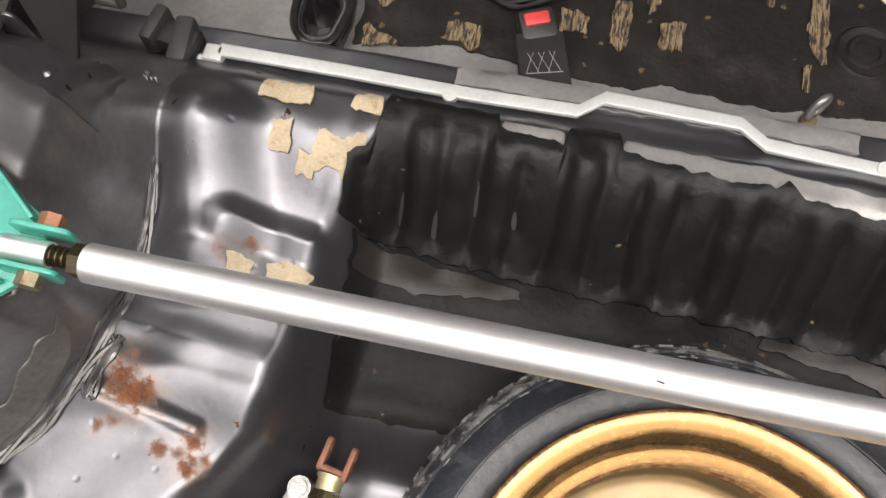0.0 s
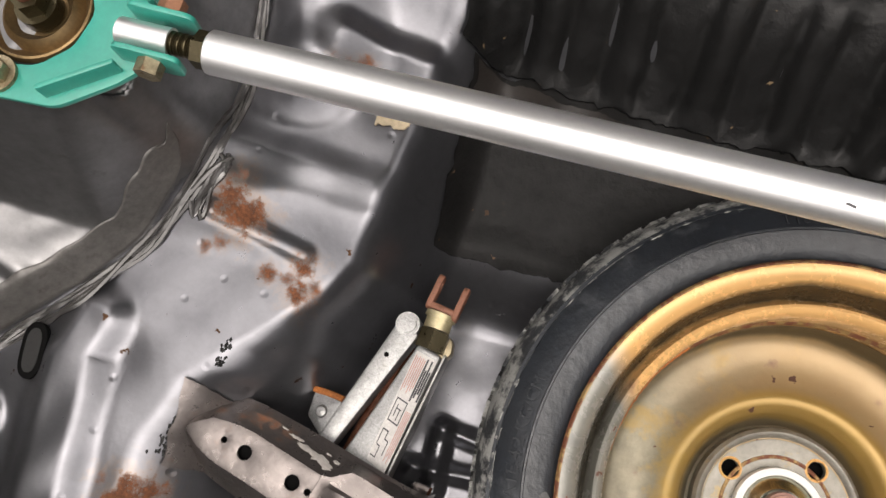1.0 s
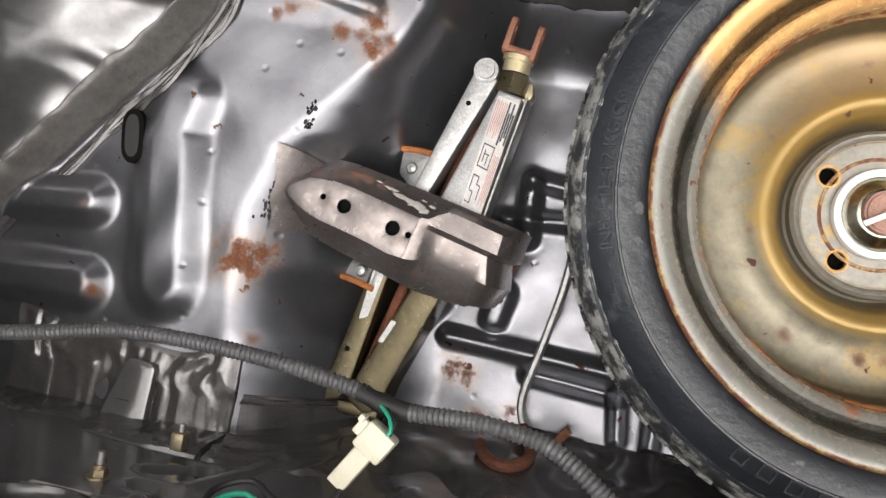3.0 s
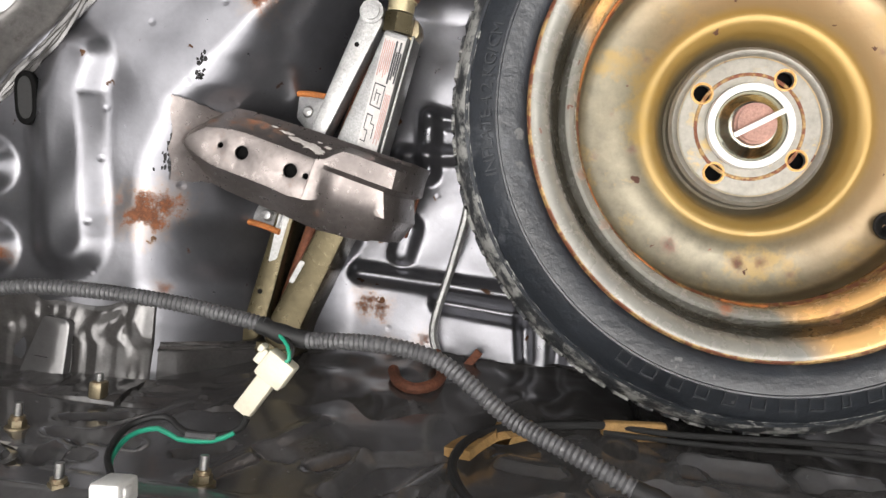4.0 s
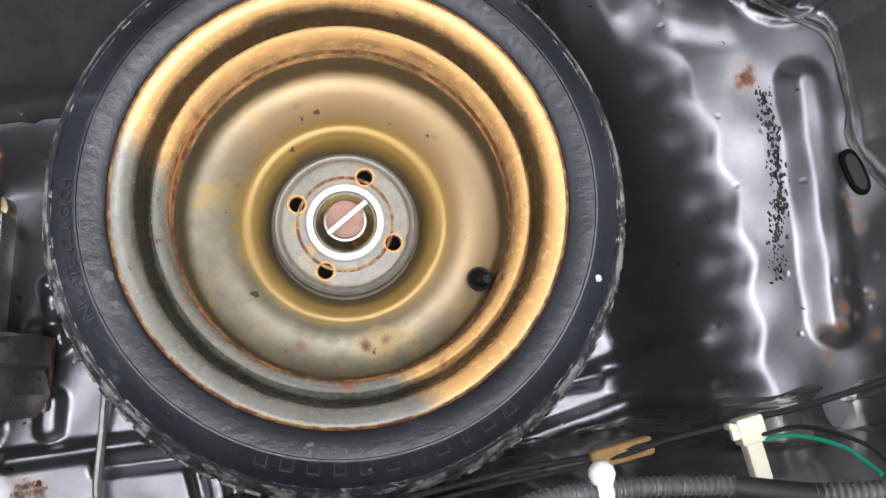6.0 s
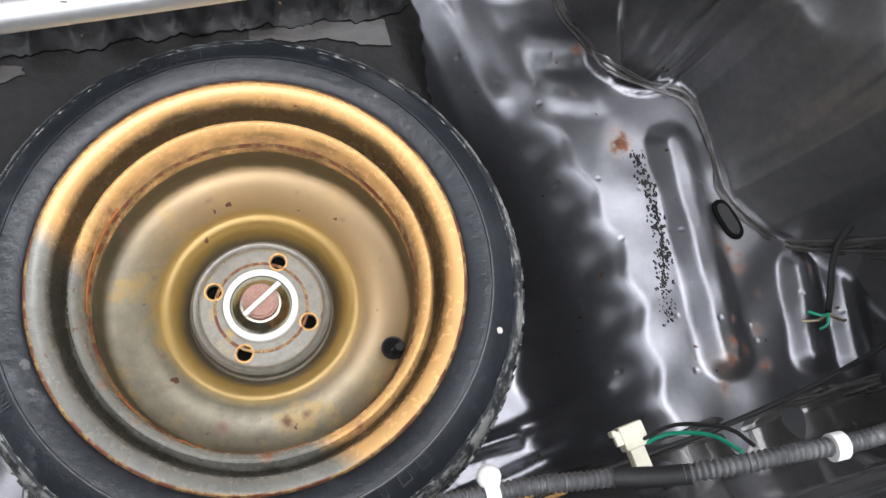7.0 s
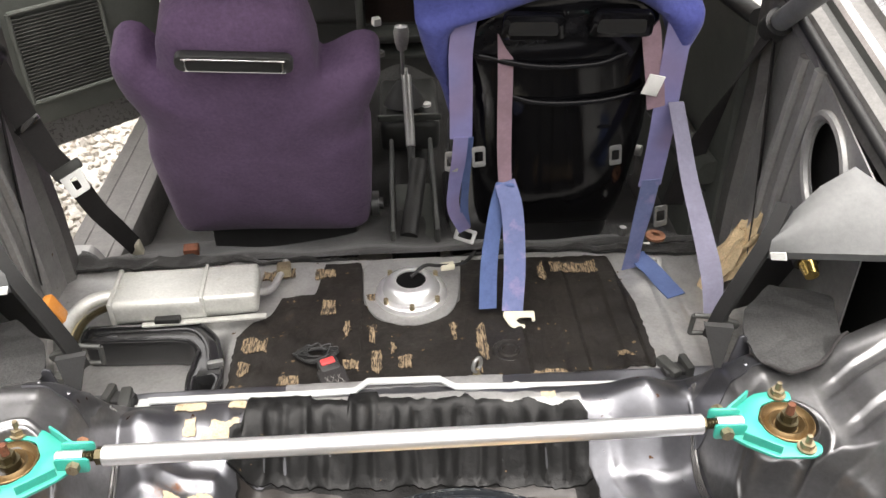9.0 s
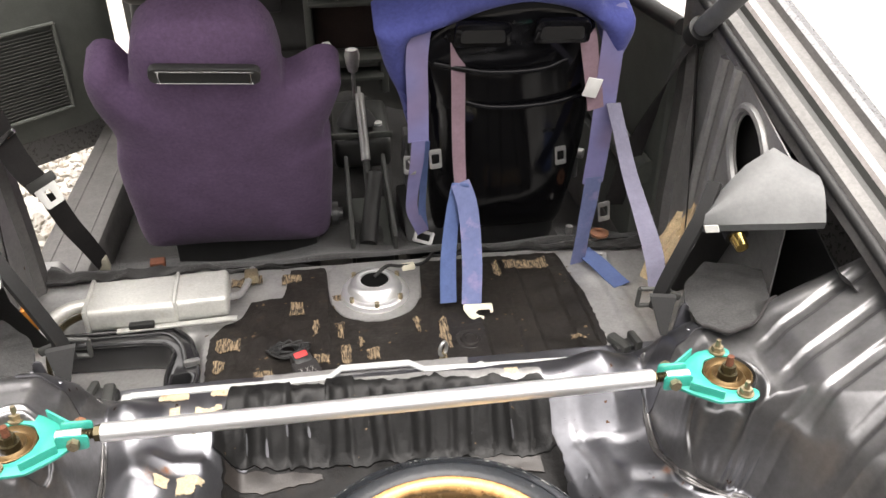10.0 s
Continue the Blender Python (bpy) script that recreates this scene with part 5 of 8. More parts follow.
CROWN_END = 0.018
rows_ = [hat_row(-0.1045, -0.03), hat_row(-0.101, -0.016)] + [hat_row(s) for s in (-0.0945, -0.088, -0.08, -0.07, -0.058, -0.045, -0.03, -0.01, 0.005, CROWN_END, 0.025, 0.031, 0.037, 0.044, 0.06, 0.075)]
rows_ += [hat_row(s, d) for s, d in ((0.084, -0.002), (0.09, -0.01), (0.094, -0.03), (0.096, -0.09))]
bm = fresh()
vs_ = [[bm.verts.new(p) for p in row] for row in rows_]
for i, (p, q) in enumerate(zip(vs_, vs_[1:])):
    for j in range(7):
        if j in (2, 3, 4) and 2 <= i < 11:
            continue
        bm.faces.new((p[j], p[j + 1], q[j + 1], q[j]))
bmesh.ops.bevel(bm, geom=[e for e in bm.edges if len(e.link_faces) == 2 and e.calc_face_angle(0) > 0.35], offset=0.0016, segments=2, profile=0.5, affect="EDGES")
bmesh.ops.recalc_face_normals(bm, faces=bm.faces)
part("strap", bm, M_CLAMP, clamp, "worn grey pressed strap with rust and flaked paint")
HOLES = ((-0.0632, -0.0071, 0.0024), (-0.0436, -0.0071, 0.0058), (0.0008, -0.007, 0.006), (0.0148, -0.0069, 0.0026))
ring_ = [hat_row(s) for s in (-0.0945, -0.088, -0.08, -0.07, -0.058, -0.045, -0.03, -0.01, 0.005, CROWN_END)]
part("crown", plate([(r[2][0], r[2][1]) for r in ring_] + [(r[5][0], r[5][1]) for r in ring_[::-1]], 0.0018, 0.0042, 0.0005, HOLES), M_CLAMP, clamp, "flat worn crown with four holes")
for hx, hy, hr in HOLES:
    part("hole", revolve([(0.0, -0.004), (hr, -0.0035), (hr * 1.02, 0.002)], 20, (hx, hy, 0)), M_PITCH, clamp)
foot = drape("foot", -0.412, -0.352, lambda x: -0.108 + 0.12 * (x + 0.412), lambda x: -0.036 - 0.25 * (x + 0.412), M_CLAMP, 0.0045, 0.003, 26, 26, clamp, "flat foot plate on the well edge")
foot.matrix_basis = clamp.matrix_basis.inverted()
part("foot", plate(rounded([(0.0745, -0.0345), (0.0917, -0.0352), (0.0883, 0.0342), (0.072, 0.0312)], 0.004), -0.0015, 0.0015, 0.0004, [(0.084, 0.024, 0.002), (0.086, -0.028, 0.002)]), M_CLAMP, clamp, "rust-edged foot").matrix_basis = pose(0, 0, -0.114, 0, 0, 0)
part("foot_edge", box(fresh(), (0.0028, 0.068, 0.004), (0.0905, 0, -0.1135), 0.001, (0, 0, 2.5)), M_RUST, clamp)
random.seed(5)
bm = fresh()
flank = pose(0, 0.0187, -0.0088, -54, 0, 0)
for fx, fv, fl, fw in ((-0.018, 0.004, 0.008, 0.0022), (-0.004, 0.0, 0.012, 0.0035), (0.008, -0.003, 0.012, 0.005), (0.016, -0.006, 0.007, 0.004), (0.02, 0.004, 0.004, 0.002), (-0.03, 0.006, 0.004, 0.0016), (0.012, 0.007, 0.003, 0.0015), (0.034, 0.008, 0.004, 0.0012)):
    blob = [(fx + fl * math.cos(a) * random.uniform(0.55, 1.1), fv + fw * math.sin(a) * random.uniform(0.5, 1.2)) for a in [2 * math.pi * j / 18 for j in range(18)]]
    c_ = bm.verts.new((fx, fv, 0.0012))
    ring2 = [bm.verts.new((x, y, 0.0006)) for x, y in blob]
    for j in range(18):
        bm.faces.new((ring2[j], ring2[(j + 1) % 18], c_))
bm.transform(flank)
part("flaked_paint", bm, M_FLAKE, clamp, "pale flaked patch where the paint has gone")

# drive rod leaning against the tyre, with its hooked rusty end
rod = thing("jack_rod", "thin grey steel jack handle rod with rusty hook end", "rod")
wire("rod_shaft", [(-0.165, -0.02, -0.118), (-0.168, -0.1, -0.125), (-0.178, -0.16, -0.127), (-0.19, -0.22, -0.127), (-0.184, -0.246, -0.126)], 0.0042, M_ZINC, rod)
wire("hook", [(-0.184, -0.246, -0.124), (-0.175, -0.252, -0.095), (-0.171, -0.257, -0.068), (-0.176, -0.261, -0.044), (-0.19, -0.263, -0.032), (-0.206, -0.261, -0.046), (-0.215, -0.257, -0.072)], 0.0052, M_RUST, rod, "rusted bent hook")
rod2 = thing("rusty_bracket", "small rusty bent tab beside the rod", "bracket")
part("tab", box(fresh(), (0.03, 0.008, 0.004), (-0.152, -0.252, -0.128), 0.001, (0, 0, 55)), M_RUST, rod2)


# ---- corrugated wiring conduit, connectors and cables ----
def ribbed(points, r=0.0052):
    return tube(points, lambda t: r * (1 + 0.13 * math.cos(2 * math.pi * t / 0.0036)), 12, 0.0009)


cond = thing("wiring_conduit", "dusty grey corrugated wiring conduit strung across the boot", "conduit")
part("hose", ribbed([(-0.72, -0.24, 0.11), (-0.6, -0.222, 0.115), (-0.519, -0.208, 0.118), (-0.453, -0.194, 0.12), (-0.389, -0.191, 0.121), (-0.326, -0.193, 0.125), (-0.268, -0.199, 0.132)]), M_CONDUIT, cond)
part("hose", ribbed([(-0.24, -0.205, 0.135), (-0.191, -0.2, 0.147), (-0.154, -0.203, 0.152), (-0.13, -0.213, 0.16), (-0.1, -0.231, 0.17), (-0.072, -0.239, 0.185), (-0.044, -0.248, 0.195), (-0.022, -0.256, 0.2)]), M_CONDUIT, cond)
part("hose", ribbed([(0.03, -0.264, 0.22), (0.08, -0.252, 0.25), (0.12, -0.243, 0.26), (0.15, -0.239, 0.262), (0.178, -0.241, 0.262), (0.2, -0.243, 0.262), (0.23, -0.248, 0.262), (0.252, -0.252, 0.265)]), M_CONDUIT, cond)
part("hose", ribbed([(0.28, -0.259, 0.285), (0.31, -0.262, 0.295), (0.34, -0.264, 0.3), (0.37, -0.267, 0.3), (0.4, -0.268, 0.3), (0.5, -0.265, 0.3), (0.7, -0.25, 0.29)]), M_CONDUIT, cond)
wire("tape_joint", [(-0.272, -0.199, 0.132), (-0.256, -0.203, 0.134), (-0.238, -0.205, 0.135)], lambda t: 0.0062 * (1 + 0.25 * noise.noise((t * 160, 1.0, 0))), M_RUBBER, cond, "black tape wrap", 12)
wire("tape_joint", [(-0.026, -0.255, 0.199), (0.003, -0.262, 0.21), (0.035, -0.263, 0.222)], lambda t: 0.0062 * (1 + 0.3 * noise.noise((t * 120, 2.0, 0))), M_RUBBER, cond, "black tape wrap", 12)
wire("tape_joint", [(0.248, -0.251, 0.265), (0.266, -0.256, 0.275), (0.284, -0.26, 0.287)], 0.0058, M_RUBBER, cond, "black tape wrap", 12)
for px, py, pz in ((0.052, -0.259, 0.2345), (0.176, -0.241, 0.262), (0.366, -0.267, 0.3)):
    part("white_tie", cyl(fresh(), 0.008, (px - 0.004, py, pz), (px + 0.004, py - 0.0005, pz), 20), M_WHITE, cond, "white plastic clip band")
part("clip_head", revolve([(0.0, 0.0115), (0.004, 0.0105), (0.0066, 0.0075), (0.0072, 0.004), (0.006, 0.0005), (0.0045, -0.003)], 20, (0, 0, 0)), M_WHITE, cond, "round white clip head").matrix_basis = pose(0.177, -0.236, 0.263, -80, 0, 0)


def connector(at, turn, s=1.0):
    c = thing("wire_connector", "cream nylon plug connector on thin wires", "connector", "connectors", at=at, turn=turn)
    b = box(fresh(), (0.026 * s, 0.024 * s, 0.018 * s), (0, 0.016 * s, 0), 0.002)
    part("socket", b, M_CREAM, c)
    part("plug", box(fresh(), (0.016 * s, 0.036 * s, 0.014 * s), (-0.001, -0.012 * s, 0), 0.0015), M_CREAM, c)
    part("latch", box(box(fresh(), (0.009 * s, 0.014 * s, 0.006 * s), (-0.015 * s, 0.018 * s, 0.003), 0.001), (0.005 * s, 0.006 * s, 0.012 * s), (-0.019 * s, 0.024 * s, 0.003), 0.001), M_CREAM, c)
    return c


connector((-0.26, -0.235, 0.146), -32, 0.8)
wires = thing("loose_wires", "black and green loose wires running to the connector", "wire")
wire("green_wire", [(-0.256, -0.203, 0.139), (-0.247, -0.208, 0.148), (-0.244, -0.216, 0.152), (-0.25, -0.22, 0.15)], 0.0013, M_GREENWIRE, wires)
wire("black_wire", [(-0.252, -0.204, 0.139), (-0.243, -0.21, 0.148), (-0.245, -0.219, 0.15)], 0.0013, M_RUBBER, wires)
wire("black_wire", [(-0.268, -0.256, 0.152), (-0.272, -0.264, 0.15), (-0.286, -0.272, 0.148), (-0.31, -0.272, 0.15), (-0.328, -0.266, 0.142), (-0.347, -0.272, 0.153), (-0.344, -0.282, 0.183), (-0.325, -0.287, 0.212)], 0.0022, M_RUBBER, wires)
wire("green_wire", [(-0.276, -0.268, 0.151), (-0.29, -0.275, 0.152), (-0.312, -0.276, 0.155), (-0.328, -0.272, 0.151), (-0.343, -0.277, 0.16), (-0.34, -0.285, 0.187), (-0.323, -0.289, 0.213)], 0.0017, M_GREENWIRE, wires)
wire("sleeve", [(-0.288, -0.2735, 0.15), (-0.298, -0.274, 0.151), (-0.308, -0.2738, 0.152)], 0.0034, M_CONDUIT, wires, "grey heat-shrink sleeve")
plug = thing("wire_connector", "white nylon socket on the rear panel with black and green wires", "connector", "connectors", at=(-0.316, -0.289, 0.226), turn=5)
part("socket", box(fresh(), (0.019, 0.016, 0.024), (0, 0, 0), 0.003), M_WHITE, plug)
part("latch", box(fresh(), (0.023, 0.006, 0.009), (0, 0.002, 0.003), 0.0015), M_WHITE, plug)
part("wire_entry", plate(rounded([(-0.005, -0.004), (0.005, -0.004), (0.005, 0.004), (-0.005, 0.004)], 0.0015, 3), 0, 0.001, m=pose(0, 0.001, -0.0122, 180, 0, 0)), M_RUBBER, plug)
connector((0.288, -0.242, 0.21), 5, 0.68)
wire("green_wire", [(0.294, -0.238, 0.215), (0.303, -0.236, 0.23), (0.315, -0.243, 0.26), (0.318, -0.256, 0.285)], 0.0013, M_GREENWIRE, wires)
wire("black_wire", [(0.292, -0.235, 0.215), (0.308, -0.232, 0.235), (0.322, -0.242, 0.27), (0.325, -0.255, 0.288)], 0.0013, M_RUBBER, wires)

cable = thing("release_cable", "thin black cable taped down along the boot edge", "cable")
wire("cable", [(-0.03, -0.268, -0.01), (0.029, -0.266, 0.0), (0.114, -0.259, 0.004), (0.186, -0.255, 0.008), (0.258, -0.254, 0.02), (0.375, -0.248, 0.03), (0.456, -0.242, 0.033), (0.544, -0.23, 0.035), (0.632, -0.21, 0.04), (0.72, -0.17, 0.06)], 0.0026, M_RUBBER, cable)
wire("cable", [(-0.03, -0.273, -0.004), (0.06, -0.27, 0.004), (0.14, -0.264, 0.01), (0.24, -0.26, 0.02), (0.3, -0.252, 0.028)], 0.0022, M_RUBBER, cable)
for tx, ty, tz, tw, ta in ((-0.006, -0.27, -0.01, 0.052, 5), (0.265, -0.256, 0.018, 0.055, 5)):
    part("tape_wrap", box(fresh(), (tw, 0.016, 0.011), (tx, ty, tz), 0.004, (0, 0, ta)), M_TAPE, cable, "torn tan foam tape")
loopw = thing("cable_loop", "black cable looped with tan foam tape", "cable")
wire("cable", [(-0.03, -0.268, -0.008), (-0.075, -0.27, 0.01), (-0.108, -0.272, 0.028), (-0.13, -0.275, 0.062), (-0.137, -0.28, 0.1), (-0.131, -0.284, 0.135), (-0.112, -0.29, 0.165), (-0.08, -0.294, 0.18)], 0.0035, M_RUBBER, loopw)
part("tape_wrap", strap([(-0.082, -0.2735, 0.012), (-0.108, -0.276, 0.028), (-0.128, -0.279, 0.055), (-0.137, -0.282, 0.08)], 0.02, (0.55, 0.1, -0.6), 0.007), M_TAPE, loopw, "tan foam tape")
dang = thing("loose_wires", "cut black wire end with bare green strands on the boot floor", "wire")
wire("black_wire", [(0.76, -0.05, 0.1), (0.68, -0.082, 0.05), (0.64, -0.098, 0.03), (0.622, -0.12, 0.02), (0.61, -0.15, 0.012), (0.598, -0.168, 0.014)], 0.0032, M_RUBBER, dang)
for k, (ex, ey) in enumerate(((0.57, -0.17), (0.585, -0.182), (0.615, -0.18), (0.58, -0.163))):
    wire("bare_strand", [(0.597, -0.17, 0.014), ((0.597 + ex) / 2, (-0.17 + ey) / 2 - 0.004, 0.016), (ex, ey, 0.01)], 0.0016, M_GREENWIRE if k % 2 else M_YZINC, dang)

# studs, plugs and slots in the floor
for sx, sy, sz in ((-0.446, -0.296, 0.123), (-0.288, -0.3, 0.167), (-0.36, -0.303, 0.209)):
    stud = thing("weld_stud", "zinc weld stud with washer on the rear panel", "bolt", "weld studs", at=(sx, sy, sz))
    part("washer", cyl(fresh(), 0.0085, (0, -0.002, 0), (0, 0.003, 0), 20), M_YZINC, stud)
    part("nut", cyl(cyl(fresh(), 0.0062, (0, 0.003, 0), (0, 0.008, 0), 6), 0.005, (0, 0.008, 0), (0, 0.011, 0), 12), M_YZINC, stud)
    part("stud", cyl(fresh(), 0.003, (0, 0.01, 0), (0, 0.02, 0), 10), M_ZINC, stud)
clip_nut = thing("spring_nut", "dull zinc spring nut on the corner seam", "nut", at=(-0.427, -0.281, 0.051))
part("body", box(fresh(), (0.011, 0.014, 0.013), (0, 0.003, 0), 0.002), M_YZINC, clip_nut)
part("tip", cyl(fresh(), 0.003, (0, 0.01, 0), (0, 0.016, 0), 10), M_ZINC, clip_nut)
for gx, gy, ga in ((-0.539, -0.05, 8), (0.548, -0.05, 12)):
    g = thing("drain_grommet", "black oval rubber grommet in the boot floor", "grommet", "floor grommets", at=(gx, gy, max(floor_z(gx + 0.008 * i, gy + 0.018 * j) for i in (-1, 0, 1) for j in (-1, 0, 1)) - 0.001), turn=ga)
    oval = lambda w, l: [(w * math.cos(t) * 1.0, l * math.copysign(abs(math.sin(t)) ** 0.55, math.sin(t))) for t in [2 * math.pi * k / 32 for k in range(32)]]
    part("rim", plate(oval(0.0105, 0.023), -0.004, 0.003, 0.001), M_PITCH, g)
    part("centre", plate(oval(0.0065, 0.018), 0.0032, 0.0036), M_RUBBER, g)

tab = thing("seam_tab", "dark painted pressed steel tab with a slot at the corner seam", "bracket", at=(-0.496, -0.256, floor_z(-0.496, -0.256)), turn=-6)
bm = plate(rounded([(-0.022, -0.03), (0.02, -0.03), (0.014, 0.024), (-0.012, 0.024)], 0.006, 4), 0.0, 0.011, 0.003)
for v in bm.verts:
    v.co.z += 0.25 * max(0.0, -v.co.y - 0.005) if v.co.z > 0.004 else 0.0
part("body", bm, M_PANEL, tab)
part("slot", box(fresh(), (0.012, 0.0035, 0.001), (-0.004, -0.012, 0.0135), 0, (14, 0, 4)), M_PITCH, tab)
# ---- seam sealant smeared along the joints ----
def bead_of(name, pts, r, label):
    random.seed(len(pts))
    lift = [(x, y, (floor_z(x, y) if z is None else z) + 0.001) for x, y, z in pts]
    t = thing(name, label, "sealant", "seam sealant")
    part("bead", tube(lift, lambda s: r * (1 + 0.5 * noise.noise((s * 60, r * 900, 0)) + 0.25 * noise.noise((s * 170, 3, 0))), 8, 0.004), M_SEAL, t)
    for k in range(4 if len(pts) > 8 else 2):
        off = [(x - math.copysign(random.uniform(-0.003, 0.009), x), y + random.uniform(-0.008, 0.004), 0.0) for x, y, z in lift]
        off = [(x, y, floor_z(x, y) + 0.0008) for x, y, z in off]
        part("smear", tube(off, lambda s: 0.8 * r * (1 + 0.7 * noise.noise((s * 80, k, 4))), 6, 0.006), M_SEAL, t)


bead_of("seam_sealant", [(0.47, 0.36, None), (0.458, 0.29, None), (0.456, 0.22, None), (0.462, 0.172, None), (0.475, 0.138, None), (0.52, 0.116, None), (0.558, 0.092, None), (0.56, 0.03, None), (0.556, -0.022, None), (0.58, -0.066, None), (0.612, -0.09, None), (0.68, -0.13, None)], 0.003, "thin lumpy bead of grey sealant beside the tower seam")
bead_of("seam_sealant", [(-0.455, 0.36, None), (-0.44, 0.28, None), (-0.438, 0.2, None), (-0.444, 0.15, None), (-0.46, 0.105, None), (-0.486, 0.055, None), (-0.52, 0.008, None), (-0.556, -0.03, None), (-0.595, -0.08, None), (-0.66, -0.15, None)], 0.003, "thin lumpy bead of grey sealant beside the tower seam")
for fold in ([(-0.438, 0.142, None), (-0.432, 0.135, None), (-0.437, 0.118, None), (-0.446, 0.1, None), (-0.448, 0.088, None), (-0.452, 0.1, None)], [(-0.43, 0.14, None), (-0.44, 0.128, None), (-0.452, 0.108, None)]):
    bead_of("seam_sealant", fold, 0.0026, "raised lip of dried sealant folded over the seam")


# ---- seat back rail ahead of the boot ----
rail = thing("seat_rail", "pale painted steel rail along the top of the cross member", "rail")
pts = [(-0.425, 0.426, 0.033), (-0.3, 0.426, 0.033), (-0.18, 0.424, 0.033), (-0.082, 0.426, 0.033), (-0.06, 0.44, 0.04), (0.062, 0.437, 0.04), (0.088, 0.424, 0.033), (0.2, 0.418, 0.033), (0.34, 0.412, 0.033), (0.44, 0.408, 0.033)]
prof2 = rounded([(-0.0066, -0.003), (0.0066, -0.003), (0.0066, 0.003), (-0.0066, 0.003)], 0.0018, 3)
bm = fresh()
rings = []
for p in pts:
    rings.append([bm.verts.new((p[0], p[1] + a, p[2] + b)) for a, b in prof2])
for p, q in zip(rings, rings[1:]):
    for j in range(len(prof2)):
        bm.faces.new((p[j], p[(j + 1) % len(prof2)], q[(j + 1) % len(prof2)], q[j]))
bm.faces.new(rings[0])
bm.faces.new(rings[-1])
bmesh.ops.recalc_face_normals(bm, faces=bm.faces)
part("bar", bm, M_RAIL, rail)
part("end_tab", box(box(fresh(), (0.02, 0.018, 0.012), (-0.43, 0.422, 0.03), 0.003), (0.016, 0.01, 0.02), (-0.44, 0.414, 0.022), 0.002, (0, 20, 0)), M_RAIL, rail)
for k in (-0.2, 0.19):
    part("screw", cyl(fresh(), 0.007, (k, 0.42, 0.03), (k, 0.419, 0.037), 16), M_RAIL, rail)
flange = drape("rail_flange", -0.2, 0.17, line((-0.2, 0.437), (0.17, 0.435)), line((-0.2, 0.5), (-0.17, 0.516), (-0.1, 0.512), (-0.06, 0.508), (0.02, 0.512), (0.08, 0.505), (0.11, 0.492), (0.17, 0.478)), M_LIGHTGREY, 0.003, 0.003, 60, 8)
tagged(flange, "bare grey steel flange behind the rail", "bracket")
eye = thing("eye_bolt", "zinc eye bolt standing on the rail flange", "bolt", at=(0.128, 0.468, 0.012))
part("ring", tube([(0.012 * math.cos(a) * 0.6, 0.012 * math.cos(a) * 0.6, 0.028 + 0.014 * math.sin(a)) for a in [k * math.pi / 8 for k in range(17)]], 0.0035, 10, 0.002), M_ZINC, eye)
part("shank", cyl(cyl(fresh(), 0.008, (0, 0, 0), (0, 0, 0.005), 20), 0.004, (0, 0, 0.004), (0, 0, 0.018), 12), M_YZINC, eye)
bkl = thing("belt_buckle", "black seat belt buckle with red button lying on the seat pan", "buckle", at=(-0.126, 0.509, -0.022), turn=15)
part("stalk", box(fresh(), (0.05, 0.075, 0.012), (0, -0.012, 0.012), 0.004, (-8, 0, 0)), M_BELT, bkl, "stitched black webbing stalk")
for k in range(6):
    part("stitch", box(fresh(), (0.0005, 0.027, 0.0005), (-0.0135 + 0.0108 * (k // 2) + (0.0032 if k % 2 else 0), -0.014, 0.0184), 0, (-8, 0, 20 if k % 2 else -20)), M_DECAL, bkl)
part("stitch", box(fresh(), (0.036, 0.0007, 0.0005), (0.0, -0.0275, 0.0204), 0, (-8, 0, 0)), M_DECAL, bkl)
part("housing", box(fresh(), (0.038, 0.036, 0.024), (-0.001, 0.034, 0.006), 0.006, (10, 0, 8)), M_BLACK, bkl)
part("button", box(fresh(), (0.026, 0.014, 0.012), (-0.002, 0.037, 0.0155), 0.0025, (10, 0, 8)), M_RED, bkl, "red release button")
loop = thing("wire_clump", "tangled black wire clump poking through the mat", "wire", at=(-0.165, 0.6, -0.04))
random.seed(5)
for k in range(9):
    a = [k * 0.7 + j * 1.25 for j in range(6)]
    wire("strand", [((0.022 + 0.012 * math.sin(3 * t + k)) * math.cos(t) * 1.4, (0.018 + 0.008 * math.cos(2 * t + k)) * math.sin(t), 0.008 + 0.006 * math.sin(t * 2 + k)) for t in a], 0.0022, M_RUBBER, loop, n=6)

# fuel sender cover
cov = thing("fuel_sender_cover", "round dished steel fuel sender cover on the seat pan", "cover", at=(0.02, 0.782, -0.026))
part("base_plate", plate(rounded([(-0.1, 0.13), (-0.1, -0.02), (-0.07, -0.08), (0.0, -0.105), (0.07, -0.08), (0.1, -0.02), (0.105, 0.13)], 0.05), -0.024, -0.016, 0.002), M_LIGHTGREY, cov, "pale grey steel plate")
part("dish", revolve([(0.075, -0.016), (0.073, -0.006), (0.066, -0.001), (0.06, -0.001), (0.054, 0.012), (0.046, 0.02), (0.036, 0.022), (0.031, 0.022), (0.03, 0.018), (0.029, 0.005)], 64), M_ALU, cov, "shiny pressed dish with hole")
part("hole", revolve([(0.0, 0.0185), (0.0305, 0.019)], 32), M_PITCH, cov)
for a in (40, 130, 220, 270, 320):
    part("screw", cyl(fresh(), 0.005, (0.068 * math.cos(radians(a)), 0.068 * math.sin(radians(a)), -0.004), (0.068 * math.cos(radians(a)), 0.068 * math.sin(radians(a)), 0.007), 14), M_YZINC, cov)
part("wire_plug", box(fresh(), (0.03, 0.016, 0.014), (0.078, 0.045, 0.018), 0.003, (0, 0, 8)), M_CREAM, cov, "cream plug")
